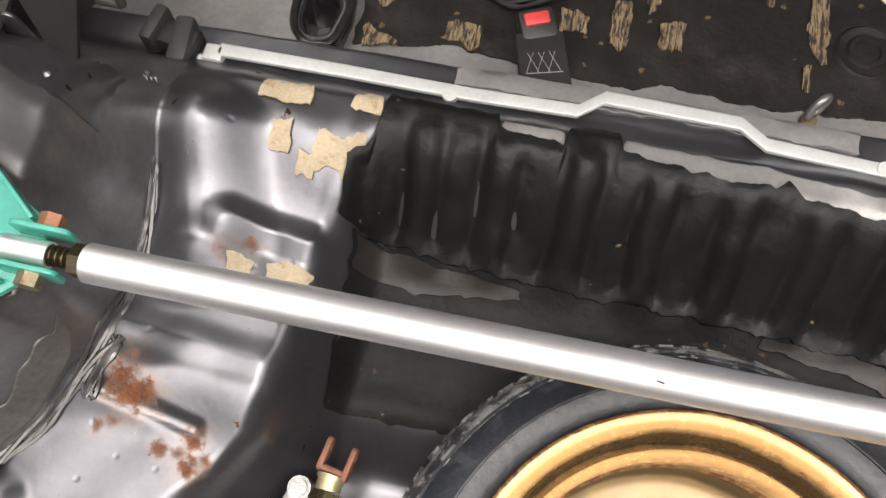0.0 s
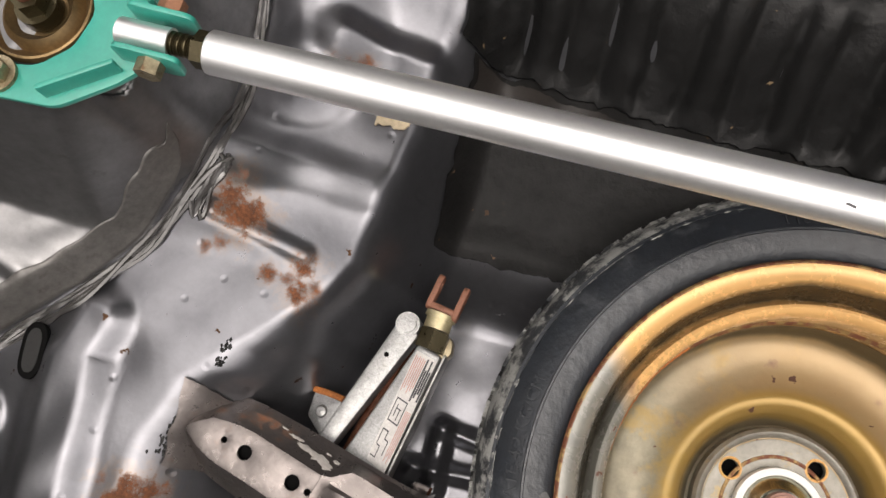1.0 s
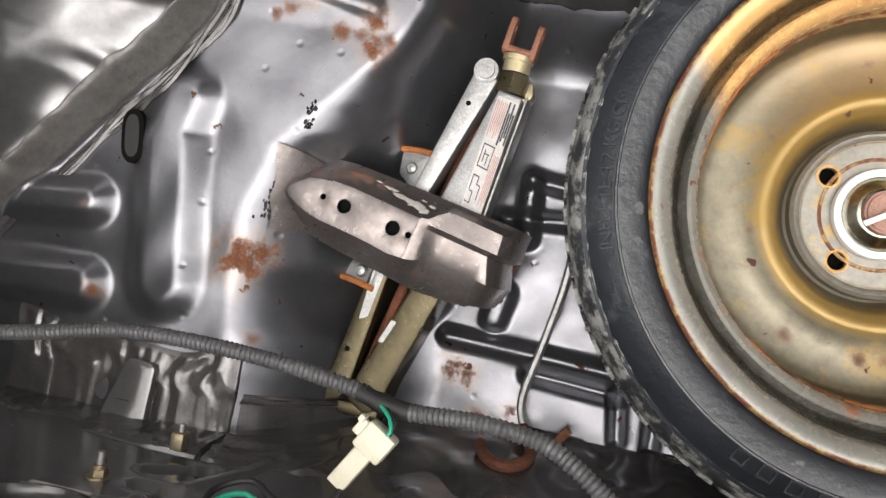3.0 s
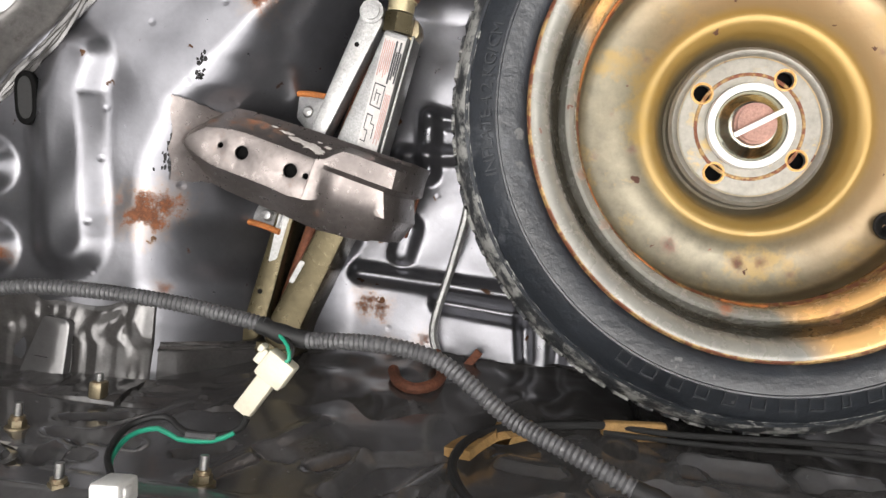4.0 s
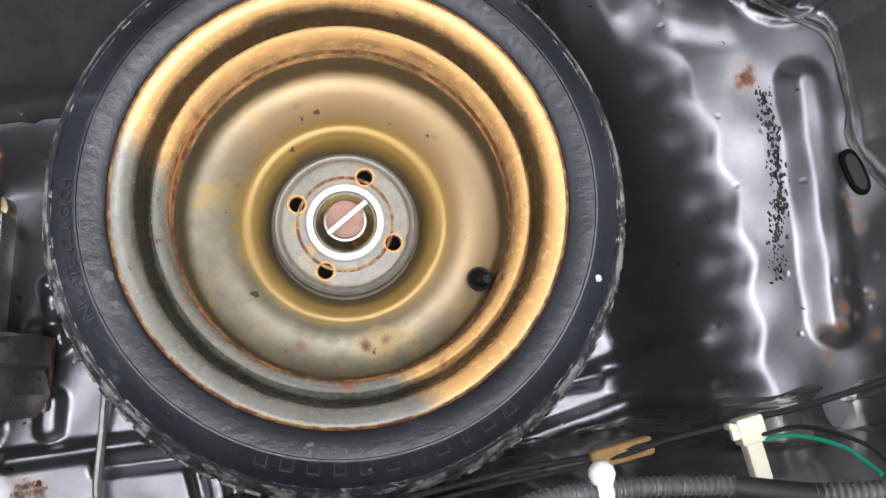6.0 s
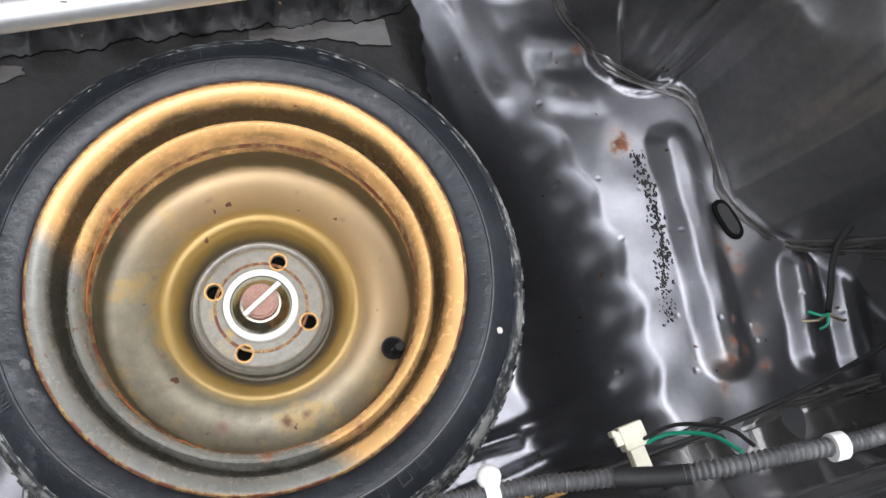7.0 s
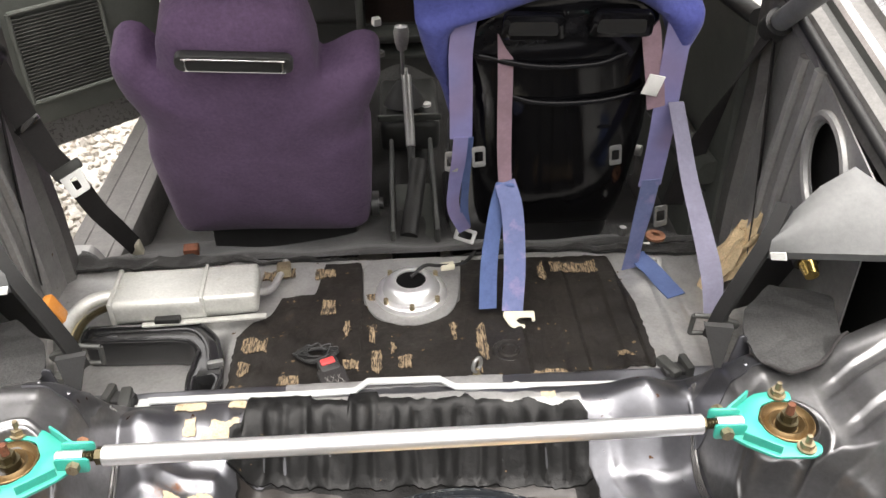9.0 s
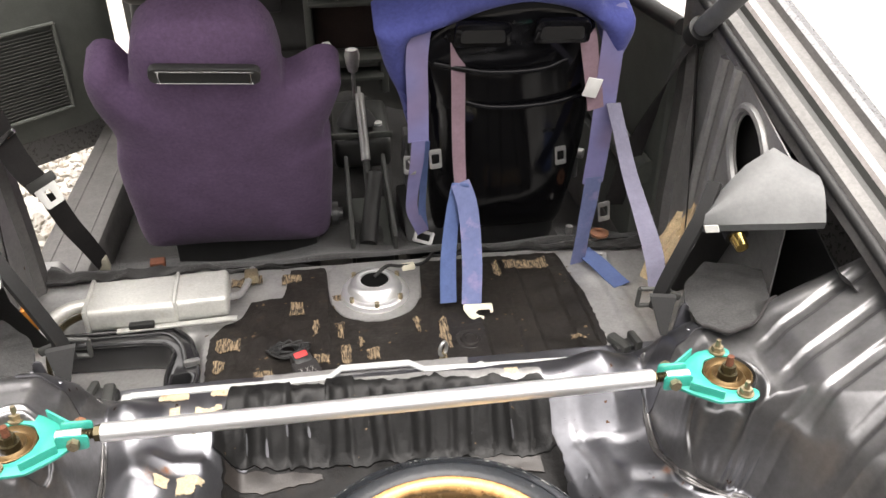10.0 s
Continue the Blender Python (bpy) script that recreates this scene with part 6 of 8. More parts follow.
wire("lead", [(0.0, 0.0, 0.028), (0.03, 0.02, 0.04), (0.06, 0.04, 0.024), (0.11, 0.05, 0.02), (0.14, 0.09, 0.02)], 0.004, M_RUBBER, cov)

grm = thing("mat_grommet", "round moulded boss in the black seat pan mat", "grommet", at=(0.202, 0.596, floor_z(0.202, 0.596) + 0.005))
part("boss", revolve([(0.0, 0.001), (0.012, 0.001), (0.014, 0.004), (0.019, 0.004), (0.022, 0.0), (0.03, 0.002), (0.034, -0.002)], 32), M_PANMAT, grm)
# filler canister with its pipes
can = thing("fuel_canister", "dull silver flattened fuel breather canister on the seat pan", "canister", at=(-0.438, 0.76, 0.0))
M_SILVER = mat("dull_silver_tank", (0.6, 0.6, 0.565), 0.42, 0.35, 0.12, 20, 0.15, 0.15, 120, second=(0.5, 0.49, 0.44), amount=0.42)
part("tank", box(fresh(), (0.185, 0.118, 0.056), (-0.04, 0.0, 0), 0.016, (0, 0, 2), 4), M_SILVER, can, "dull silver tank with worn edges")
part("end_box", box(fresh(), (0.12, 0.112, 0.05), (0.09, 0.012, -0.002), 0.01, (0, 0, 4), 3), M_SILVER, can)
part("flange", box(fresh(), (0.24, 0.014, 0.006), (0.05, -0.062, -0.02), 0.002, (0, 0, 3)), M_SILVER, can)
part("seam", box(fresh(), (0.01, 0.122, 0.059), (-0.128, -0.003, 0), 0.004, (0, 0, 2)), M_SILVER, can)
part("seam", box(fresh(), (0.007, 0.118, 0.057), (0.045, 0.006, 0), 0.003, (0, 0, 3)), M_SILVER, can)
part("notch", box(fresh(), (0.05, 0.02, 0.012), (-0.02, -0.062, -0.012), 0.003), M_RUBBER, can, "dark cut-out under the tank")
pipes = thing("fuel_pipes", "bundle of grey and olive metal fuel pipes", "pipe")
wire("pipe", [(-0.545, 0.755, 0.01), (-0.6, 0.735, 0.015), (-0.63, 0.7, 0.01), (-0.64, 0.64, 0.0), (-0.62, 0.56, -0.02)], 0.014, M_SILVER, pipes, n=14)
wire("pipe", [(-0.545, 0.735, 0.0), (-0.585, 0.715, 0.005), (-0.61, 0.67, 0.005), (-0.615, 0.6, -0.01), (-0.6, 0.54, -0.03)], 0.007, M_OLIVE, pipes, "olive zinc pipe")
wire("pipe", [(-0.545, 0.748, -0.01), (-0.59, 0.73, -0.005), (-0.62, 0.67, 0.0), (-0.63, 0.59, -0.02)], 0.006, M_CREAMZINC, pipes)
wire("pipe", [(-0.34, 0.755, 0.0), (-0.3, 0.77, -0.01), (-0.27, 0.79, -0.02), (-0.255, 0.85, -0.025), (-0.25, 0.9, -0.03)], 0.008, M_LIGHTGREY, pipes)
part("pipe_clamp", box(fresh(), (0.03, 0.035, 0.02), (-0.25, 0.865, -0.025), 0.004, (0, 0, 5)), M_YZINC, pipes, "olive pipe clamp")
duct = thing("hose_duct", "black moulded plastic hose duct bent across the seat pan", "duct")
M_GLOSSBLACK = mat("glossy_black_plastic", (0.02, 0.02, 0.021), 0.2, 0, 0.2, 20, 0.1, 0.1, 120, coat=0.5)
run = rounded([(-0.615, 0.694), (-0.469, 0.695), (-0.399, 0.697), (-0.357, 0.65), (-0.338, 0.589), (-0.33, 0.533), (-0.338, 0.488), (-0.367, 0.482), (-0.387, 0.503), (-0.391, 0.538), (-0.384, 0.615), (-0.405, 0.642), (-0.444, 0.65), (-0.615, 0.655)], 0.012, 4)
eye_ = rounded([(-0.343, 0.535), (-0.35, 0.5), (-0.368, 0.497), (-0.379, 0.512), (-0.379, 0.545), (-0.352, 0.55)], 0.006, 3)
part("body", plate(run, -0.09, -0.026, 0.004, [eye_]), M_GLOSSBLACK, duct)
part("lip", tube([(x, y, -0.024) for x, y in run + run[:1]], 0.0042, 8, 0.008), M_GLOSSBLACK, duct, "rounded glossy edge of the duct")
part("ridge", tube([(-0.6, 0.678, -0.026), (-0.47, 0.679, -0.026), (-0.41, 0.676, -0.026), (-0.377, 0.64, -0.026), (-0.362, 0.59, -0.026), (-0.358, 0.565, -0.026)], 0.0045, 8, 0.008), M_GLOSSBLACK, duct)
part("clip", box(fresh(), (0.03, 0.012, 0.014), (-0.345, 0.568, -0.018), 0.003, (0, 0, 12)), M_ZINC, duct, "small metal clip on the duct edge")
latch = thing("seat_latch", "dark metal seat latch clip by the rail end", "latch", at=(-0.47, 0.43, 0.03), turn=-10)
part("body", box(fresh(), (0.05, 0.028, 0.03), (0, 0, 0), 0.006), M_BLACK, latch)
part("jaw", box(box(fresh(), (0.02, 0.05, 0.018), (0.012, -0.005, 0.012), 0.005, (0, 0, 15)), (0.014, 0.04, 0.03), (-0.018, 0.0, 0.01), 0.004), M_TRIM, latch)
copy_thing(latch, pose(0.47, 0.445, 0.02, 0, 0, 190))
for s in (-1, 1):
    gl = thing("belt_guide", "black steel belt guide loop on a trim post", "loop", "belt guides", at=(s * 0.475, 0.372, 0.19))
    fr = [(-0.026, 0, -0.016), (0.026, 0, -0.02), (0.028, 0, 0.012), (-0.024, 0, 0.018), (-0.026, 0, -0.016)]
    bm = fresh()
    for a, b in zip(fr, fr[1:]):
        cyl(bm, 0.004, a, b, 10)
    part("loop", bm, M_TRIM, gl)
    part("arm", box(fresh(), (0.03, 0.012, 0.014), (s * 0.036, 0.002, -0.002), 0.004, (0, s * 20, 0)), M_TRIM, gl)


# ---- front seats ----
def cushion(outline, thick, bulge, at, lean, soft=0.02, step=0.011):
    """A padded shape: an outline in (x, height), swelling evenly from its rounded edge."""
    P = np.array(outline)
    Q = np.roll(P, -1, 0)

    def edge(X, Z):
        """Distance to the outline, and whether a place is inside it."""
        best, inside = np.full(X.shape, 9.0), np.zeros(X.shape, bool)
        for (ax, az), (bx, bz) in zip(P, Q):
            dx, dz = bx - ax, bz - az
            t = np.clip(((X - ax) * dx + (Z - az) * dz) / (dx * dx + dz * dz + 1e-12), 0, 1)
            best = np.minimum(best, np.hypot(X - ax - t * dx, Z - az - t * dz))
            if abs(dz) > 1e-9:
                inside ^= ((az > Z) != (bz > Z)) & (X < ax + (Z - az) / dz * dx)
        return best, inside

    soft = soft * 1.3
    tang = np.roll(P, -1, 0) - np.roll(P, 1, 0)
    tang = tang / (np.hypot(tang[:, 0], tang[:, 1])[:, None] + 1e-9)
    area = float(np.sum(P[:, 0] * Q[:, 1] - Q[:, 0] * P[:, 1]))
    inward = np.stack([-tang[:, 1], tang[:, 0]], 1) * (1 if area > 0 else -1)
    pts = [tuple(p) for p in P]
    for d in (0.12, 0.3, 0.55, 0.85):
        R = P + inward * soft * d
        best, inside = edge(R[:, 0], R[:, 1])
        pts += [tuple(r) for r, e, i in zip(R, best, inside) if i and e > soft * d * 0.85]
    X, Z = np.meshgrid(np.arange(P[:, 0].min(), P[:, 0].max(), step), np.arange(P[:, 1].min(), P[:, 1].max(), step), indexing="ij")
    best, inside = edge(X, Z)
    pts += [(x, z) for x, z, e, i in zip(X.ravel(), Z.ravel(), best.ravel(), inside.ravel()) if i and e > soft * 1.0]
    m = len(P)
    verts, _, faces, *_ = delaunay_2d_cdt([Vector(p) for p in pts], [(k, (k + 1) % m) for k in range(m)], [list(range(m))], 1, 1e-6)
    VX, VZ = np.array([v.x for v in verts]), np.array([v.y for v in verts])
    D, _ = edge(VX, VZ)
    u = np.clip(D / soft, 0, 1)
    depth = -soft * (1 - np.sqrt(np.clip(1 - (1 - u) ** 2.4, 0, 1))) * 0.8 + bulge * (1 - np.exp(-np.maximum(D - soft * 0.4, 0) / 0.06))
    bm = fresh()
    vs = [bm.verts.new((float(x), -float(d), float(z))) for x, z, d in zip(VX, VZ, depth)]
    for f in faces:
        bm.faces.new([vs[k] for k in f])
    r = bmesh.ops.extrude_edge_only(bm, edges=[e for e in bm.edges if len(e.link_faces) == 1])
    for v in [g for g in r["geom"] if isinstance(g, bmesh.types.BMVert)]:
        v.co.y = thick
    bmesh.ops.recalc_face_normals(bm, faces=bm.faces)
    bm.transform(pose(*at, lean, 0, 0))
    return bm


def smooth_line(points, step=0.011):
    p = [(x, z, 0) for x, z in points]
    return [(v.x, v.y) for v in spline(p + [p[0]], step)[:-1]]


purple = thing("bucket_seat", "purple velour bucket seat with winged shoulders seen from behind", "seat", at=(-0.288, 1.1124, -0.08))
full = [(-0.21, 0.654), (-0.185, 0.678), (-0.156, 0.673), (-0.134, 0.63), (-0.117, 0.7), (-0.089, 0.758), (-0.039, 0.788), (0.038, 0.793), (0.112, 0.776), (0.145, 0.73), (0.157, 0.652), (0.163, 0.592), (0.228, 0.631), (0.262, 0.624), (0.271, 0.58),
        (0.252, 0.496), (0.227, 0.404), (0.242, 0.341), (0.232, 0.16), (0.219, 0.017), (0.191, -0.018), (0.134, -0.024), (-0.06, -0.008), (-0.215, -0.006), (-0.24, 0.03), (-0.237, 0.157), (-0.227, 0.319), (-0.203, 0.439), (-0.217, 0.549), (-0.218, 0.615)]
full = [(x * (0.985 + 0.03 * max(0.0, h - 0.4)), h * (0.985 - 0.055 * float(ss(0.3, 0.65, h)))) for x, h in full]
LEAN = 27.9
part("backrest", cushion(smooth_line(full), 0.085, 0.035, (0, 0, 0), LEAN), M_PURPLE, purple)
slot = rounded([(-0.1, -0.02), (0.1, -0.02), (0.1, 0.02), (-0.1, 0.02)], 0.019, 6)
mm = pose(0, 0, 0, LEAN, 0, 0) @ pose(0.022, -0.0345, 0.646, 90, 0, 0) @ pose(0, 0, 0, 0, 0, -5)
part("harness_slot", plate(slot, -0.012, 0.004, 0.002, m=mm), M_BLACK, purple, "black plastic harness slot surround")
part("slot_opening", plate(rounded([(-0.08, -0.013), (0.08, -0.013), (0.08, 0.013), (-0.08, 0.013)], 0.006, 4), 0.0045, 0.0055, m=mm), M_RUBBER, purple)
rim_pts = rounded([(-0.082, -0.015), (0.082, -0.015), (0.082, 0.015), (-0.082, 0.015)], 0.006, 4)
part("slot_trim", tube([tuple(mm @ Vector((x, y, 0.006))) for x, y in rim_pts + rim_pts[:1]], 0.0014, 6, 0.01), M_CHROME, purple, "thin bright trim of the slot")
part("seat_cushion", box(fresh(), (0.42, 0.46, 0.1), (0, 0.34, 0.07), 0.05, (6, 0, 0), 4), M_PURPLE, purple)
part("recliner", cyl(cyl(fresh(), 0.03, (0.222, 0.0, 0.06), (0.24, 0.0, 0.06), 20), 0.014, (0.24, 0.0, 0.06), (0.25, 0.0, 0.06), 12), M_BLACK, purple)
part("seat_base", box(fresh(), (0.36, 0.42, 0.15), (0, 0.26, -0.06), 0.01), M_BLACK, purple)

SBX, SBY = 0.32, 1.0
BLEAN = 24.2
blue = thing("bucket_seat", "blue velour racing seat with glossy black shell back and harness", "seat", at=(SBX, SBY, 0.0))
shell_out = [(-0.208, 0.535), (-0.173, 0.306), (-0.146, 0.0), (-0.1, -0.04), (0.12, -0.045), (0.17, -0.015), (0.176, 0.266), (0.156, 0.46), (0.14, 0.59), (0.085, 0.638), (0.0, 0.654), (-0.12, 0.625)]
part("shell", cushion(smooth_line(shell_out), 0.05, 0.03, (0, 0, 0.0), BLEAN, soft=0.015), M_SHELL, blue, "glossy black moulded shell")
tilt_ = pose(0, 0, 0, BLEAN, 0, 0)
for zz, x0, x1 in ((0.53, -0.166, 0.092), (0.434, -0.124, 0.15)):
    part("shell_ridge", tube([tuple(tilt_ @ Vector(p)) for p in ((x0, -0.014, zz), (x0 * 0.4, -0.03, zz - 0.014), (x1 * 0.4, -0.03, zz - 0.014), (x1, -0.014, zz - 0.006))], 0.006, 10), M_SHELL, blue)
for s in (-1, 1):
    mb = tilt_ @ pose(-0.08 if s < 0 else 0.067, -0.03, 0.607, 90, 0, 0)
    part("harness_slot", plate(rounded([(-0.055, -0.025), (0.055, -0.03), (0.05, 0.022), (-0.05, 0.028)], 0.014), -0.012, 0.0015, 0.002, m=mb), M_SHELL, blue)
    part("slot_opening", plate(rounded([(-0.042, -0.014), (0.042, -0.018), (0.038, 0.012), (-0.04, 0.015)], 0.008), 0.0018, 0.0025, m=mb), M_RUBBER, blue)
head_out = [(-0.274, 0.59), (-0.255, 0.604), (-0.214, 0.611), (-0.16, 0.642), (-0.141, 0.692), (-0.127, 0.735), (-0.118, 0.79), (-0.07, 0.825), (0.0, 0.832), (0.06, 0.825), (0.105, 0.79), (0.118, 0.723), (0.135, 0.668), (0.147, 0.629), (0.171, 0.61), (0.209, 0.601),
            (0.22, 0.57), (0.211, 0.512), (0.198, 0.468), (0.176, 0.509), (0.154, 0.569), (0.123, 0.601), (0.08, 0.628), (0.002, 0.645), (-0.07, 0.632), (-0.135, 0.602), (-0.179, 0.584), (-0.212, 0.561), (-0.205, 0.449), (-0.208, 0.336), (-0.229, 0.426), (-0.254, 0.498)]
part("headrest", cushion(smooth_line(head_out), 0.1, 0.016, (0, -0.014, 0.0), BLEAN, soft=0.022), M_BLUE, blue, "blue velour headrest with drooping shoulder wings")
part("seat_cushion", box(fresh(), (0.36, 0.46, 0.12), (0, 0.28, -0.06), 0.05, (6, 0, 0), 4), M_BLACK, blue)
part("seat_base", box(fresh(), (0.4, 0.42, 0.07), (0, 0.24, -0.16), 0.01), M_BLACK, blue)
for s in (-1, 1):
    part("side_mount", box(fresh(), (0.012, 0.05, 0.14), (s * 0.2, 0.03, 0.16), 0.004), M_TRIM, blue)
    part("mount_bolt", cyl(fresh(), 0.012, (s * 0.19, -0.02, 0.17), (s * 0.205, -0.03, 0.17), 14), M_ZINC, blue)


# ---- cabin floor and the ground outside ----
X, Y = np.meshgrid(np.linspace(-0.72, 0.72, 60), np.linspace(0.93, 2.3, 50), indexing="ij")
Z = np.interp(Y, (0.9, 0.96, 1.09, 1.3, 2.3), (-0.036, -0.046, -0.125, -0.23, -0.25)) + 0.006 * np.sin(X * 23) * np.sin(Y * 17) + 0.09 * np.exp(-(X / 0.13) ** 2) * ss(1.0, 1.25, Y)
cabin_floor = part("cabin_floor", sheet(X, Y, Z), M_CARPET)
setting(cabin_floor, "black carpeted cabin floor with raised centre tunnel", "floor")
fold = drape("carpet_fold", -0.7, 0.7, line((-0.7, 0.885), (-0.43, 0.885), (-0.24, 0.925), (0.0, 0.945), (0.18, 0.93), (0.5, 0.9), (0.7, 0.865)), line((-0.7, 0.96), (0.0, 0.99), (0.7, 0.95)), M_CARPET, 0.012, 0.006, 120, 10, lumps=0.012)
tagged(fold, "rucked black carpet edge lying over the front of the seat pan", "carpet")
X, Y = np.meshgrid(np.linspace(-60, 60, 80), np.linspace(-60, 60, 80), indexing="ij")
gravel = part("ground", sheet(X, Y, -0.55 + 0 * X), M_GRAVEL)
setting(gravel, "pale crushed stone gravel ground around the car", "ground")
rng = np.random.RandomState(7)
ico = fresh()
bmesh.ops.create_icosphere(ico, subdivisions=1, radius=1)
IV, IF = np.array([v.co[:] for v in ico.verts]), [[v.index for v in f.verts] for f in ico.faces]
ico.free()
verts, faces = [], []
for k in range(5200):
    x, y = (rng.uniform(-1.9, -0.85), rng.uniform(1.0, 3.4)) if k < 3600 else (rng.uniform(0.95, 2.4), rng.uniform(-0.2, 2.6))
    size = rng.uniform(0.008, 0.022)
    jit = IV * (1 + rng.uniform(-0.3, 0.3, (len(IV), 1))) * size * rng.uniform(0.6, 1.2, 3) + (x, y, -0.548 + size * 0.25)
    faces += [[i + len(verts) for i in f] for f in IF]
    verts += jit.tolist()
me = bpy.data.meshes.new("gravel_stones")
me.from_pydata(verts, [], faces)
me.materials.append(mat("gravel_stone", (0.45, 0.42, 0.375), 0.85, 0, 0.35, 9, 0.25, 0.5, 90, second=(0.28, 0.23, 0.175), amount=0.45))
stones = tagged(new("gravel_stones", me), "loose pale cream and tan gravel stones beside the car", "gravel", kind="stuff")


# ---- body sides, mirrored ----
def rail_at(y, out=0.0, up=0.0):
    """Inner edge of the hatch opening's side rail at y."""
    t = (0.82 - y) / 0.52
    # unseen rear stretch is drawn inward and raised to block side sky from the floor
    bend = 0.85 * min(max(0.3 - y, 0.0), 0.45) ** 2
    return Vector((0.69 + 0.05 * t - bend + out, y, 0.56 - 0.184 * t + bend + up))


def loft(lines_):
    n = len(lines_[0])
    bm = fresh()
    v = [[bm.verts.new(p) for p in ln] for ln in lines_]
    for a, b in zip(v, v[1:]):
        for j in range(n - 1):
            bm.faces.new((a[j], a[j + 1], b[j + 1], b[j]))
    return bm


def mirrored(bm, s):
    if s < 0:
        bm.transform(Matrix.Diagonal((-1, 1, 1, 1)))
        bmesh.ops.reverse_faces(bm, faces=bm.faces)
    return bm


YS = [-0.42 + 0.06 * k for k in range(22)]
for s, n in ((1, "right"), (-1, "left")):
    side = thing("hatch_frame", "worn grey hatch opening side frame with black weather seal", "car body", "hatch frames")
    ln = lambda o, u: [rail_at(y, o, u) for y in YS]
    part("weather_seal", mirrored(tube(ln(0.0, 0.0), 0.009, 10, 0.03), s), M_RUBBER, side, "black rubber weather seal")
    part("inner_flange", mirrored(loft([ln(-0.002, -0.03), ln(0.012, 0.012), ln(0.03, 0.018), ln(0.034, 0.006)]), s), M_PILLAR, side)
    part("gutter", mirrored(loft([ln(0.034, 0.006), ln(0.04, -0.002), ln(0.058, 0.0), ln(0.062, 0.012)]), s), M_TRIM, side, "dark gutter channel")
    part("pale_edge", mirrored(loft([ln(0.062, 0.012), ln(0.066, 0.02), ln(0.078, 0.024), ln(0.084, 0.018)]), s), mat("chalky_edge_paint", (0.4, 0.37, 0.36), 0.7, 0, 0.2, 20, 0.2, 0.2, 100), side, "chalky faded paint edge")
    part("outer_channel", mirrored(loft([ln(0.084, 0.018), ln(0.09, 0.006), ln(0.118, 0.008), ln(0.122, 0.022)]), s), M_PILLAR, side)
    part("outer_edge", mirrored(loft([ln(0.122, 0.022), ln(0.13, 0.028), ln(0.15, 0.022), ln(0.17, -0.03), ln(0.19, -0.25), ln(0.18, -0.6)]), s), M_BODY, side, "grey outer body panel")

    # bare inner quarter panel with its oval opening
    q = thing("quarter_panel", "bare pale grey inner quarter panel with oval opening", "car body", "quarter panels")
    top = [(y, rail_at(y).z - 0.02) for y in (0.4, 0.5, 0.6, 0.7, 0.8, 0.86)]
    outline = [(0.86, -0.14), (0.4, -0.05)] + top
    oval_hole = [(0.56 + 0.06 * math.cos(a) + 0.02 * math.sin(a), 0.34 + 0.075 * math.sin(a)) for a in [2 * math.pi * k / 28 for k in range(28)]]
    bm = plate(outline, 0.0, 0.003, 0, [oval_hole])
    bm.transform(Matrix(((0, 0, 1, 0.705), (1, 0, 0, 0), (0, 1, 0, 0), (0, 0, 0, 1))))
    bmesh.ops.recalc_face_normals(bm, faces=bm.faces)
    part("panel", mirrored(bm, s), M_LIGHTGREY, q)
    ring = [(0.703, 0.56 + 0.072 * math.cos(a) + 0.022 * math.sin(a), 0.34 + 0.088 * math.sin(a)) for a in [2 * math.pi * k / 28 for k in range(29)]]
    part("rolled_edge", mirrored(tube(ring, 0.009, 8, 0.01), s), M_LIGHTGREY, q)
    for yy in (0.7, 0.76):
        part("pressed_rib", mirrored(tube([(0.703, yy, 0.02), (0.702, yy - 0.01, 0.2), (0.702, yy - 0.04, 0.4), (0.704, yy - 0.05, 0.48)], 0.012, 8, 0.02), s), M_LIGHTGREY, q)
    # black box added behind the oval opening to keep it dark inside
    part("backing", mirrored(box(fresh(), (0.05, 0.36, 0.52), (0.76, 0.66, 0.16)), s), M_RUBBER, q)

    # felt liner over the wheelhouse, and black sheets that stand in for the dark cavity behind it
    U, V = np.meshgrid(np.linspace(0, 1, 40), np.linspace(0, 1, 40), indexing="ij")
    X = (1 - V) * np.interp(U, (0, 0.4, 1), (0.522, 0.58, 0.656)) + V * np.interp(U, (0, 0.4, 1), (0.548, 0.604, 0.7)) - 0.012 * np.sin(math.pi * V) * (1 - U)
    Y = (1 - V) * np.interp(U, (0, 0.2, 0.5, 1), (0.272, 0.245, 0.252, 0.304)) + V * np.interp(U, (0, 0.4, 1), (0.41, 0.46, 0.432))
    Z = np.maximum(0.196 - 0.012 * V + 0.008 * np.sin(math.pi * U) + 0.0015 * np.sin(X * 90 + 5 * np.sin(Y * 31)), np.where(Y < 0.33, ground(X, Y) + 0.004, -1.0))
    liner = thing("wheelhouse_liner", "grey speckled felt liner draped over the wheelhouse", "liner", "wheelhouse liners")
    part("felt", mirrored(sheet(X, Y, Z, 0.004), s), M_FELT, liner)
    hem = [(float(X[i, 0]), float(Y[i, 0]), float(Z[i, 0]) + 0.001) for i in range(0, 40, 3)]
    part("hem", mirrored(tube(hem, 0.003, 8, 0.01), s), M_BELT, liner, "frayed black edge of the felt")
    cav = thing("trim_cavity", "black torn trim lining and dark filler sheets of the open side cavity", "trim", "side trims")
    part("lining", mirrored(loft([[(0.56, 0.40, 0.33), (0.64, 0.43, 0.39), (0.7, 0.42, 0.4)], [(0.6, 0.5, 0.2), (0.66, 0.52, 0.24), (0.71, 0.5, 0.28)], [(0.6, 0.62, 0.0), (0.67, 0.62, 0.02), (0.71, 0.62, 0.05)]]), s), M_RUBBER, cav)
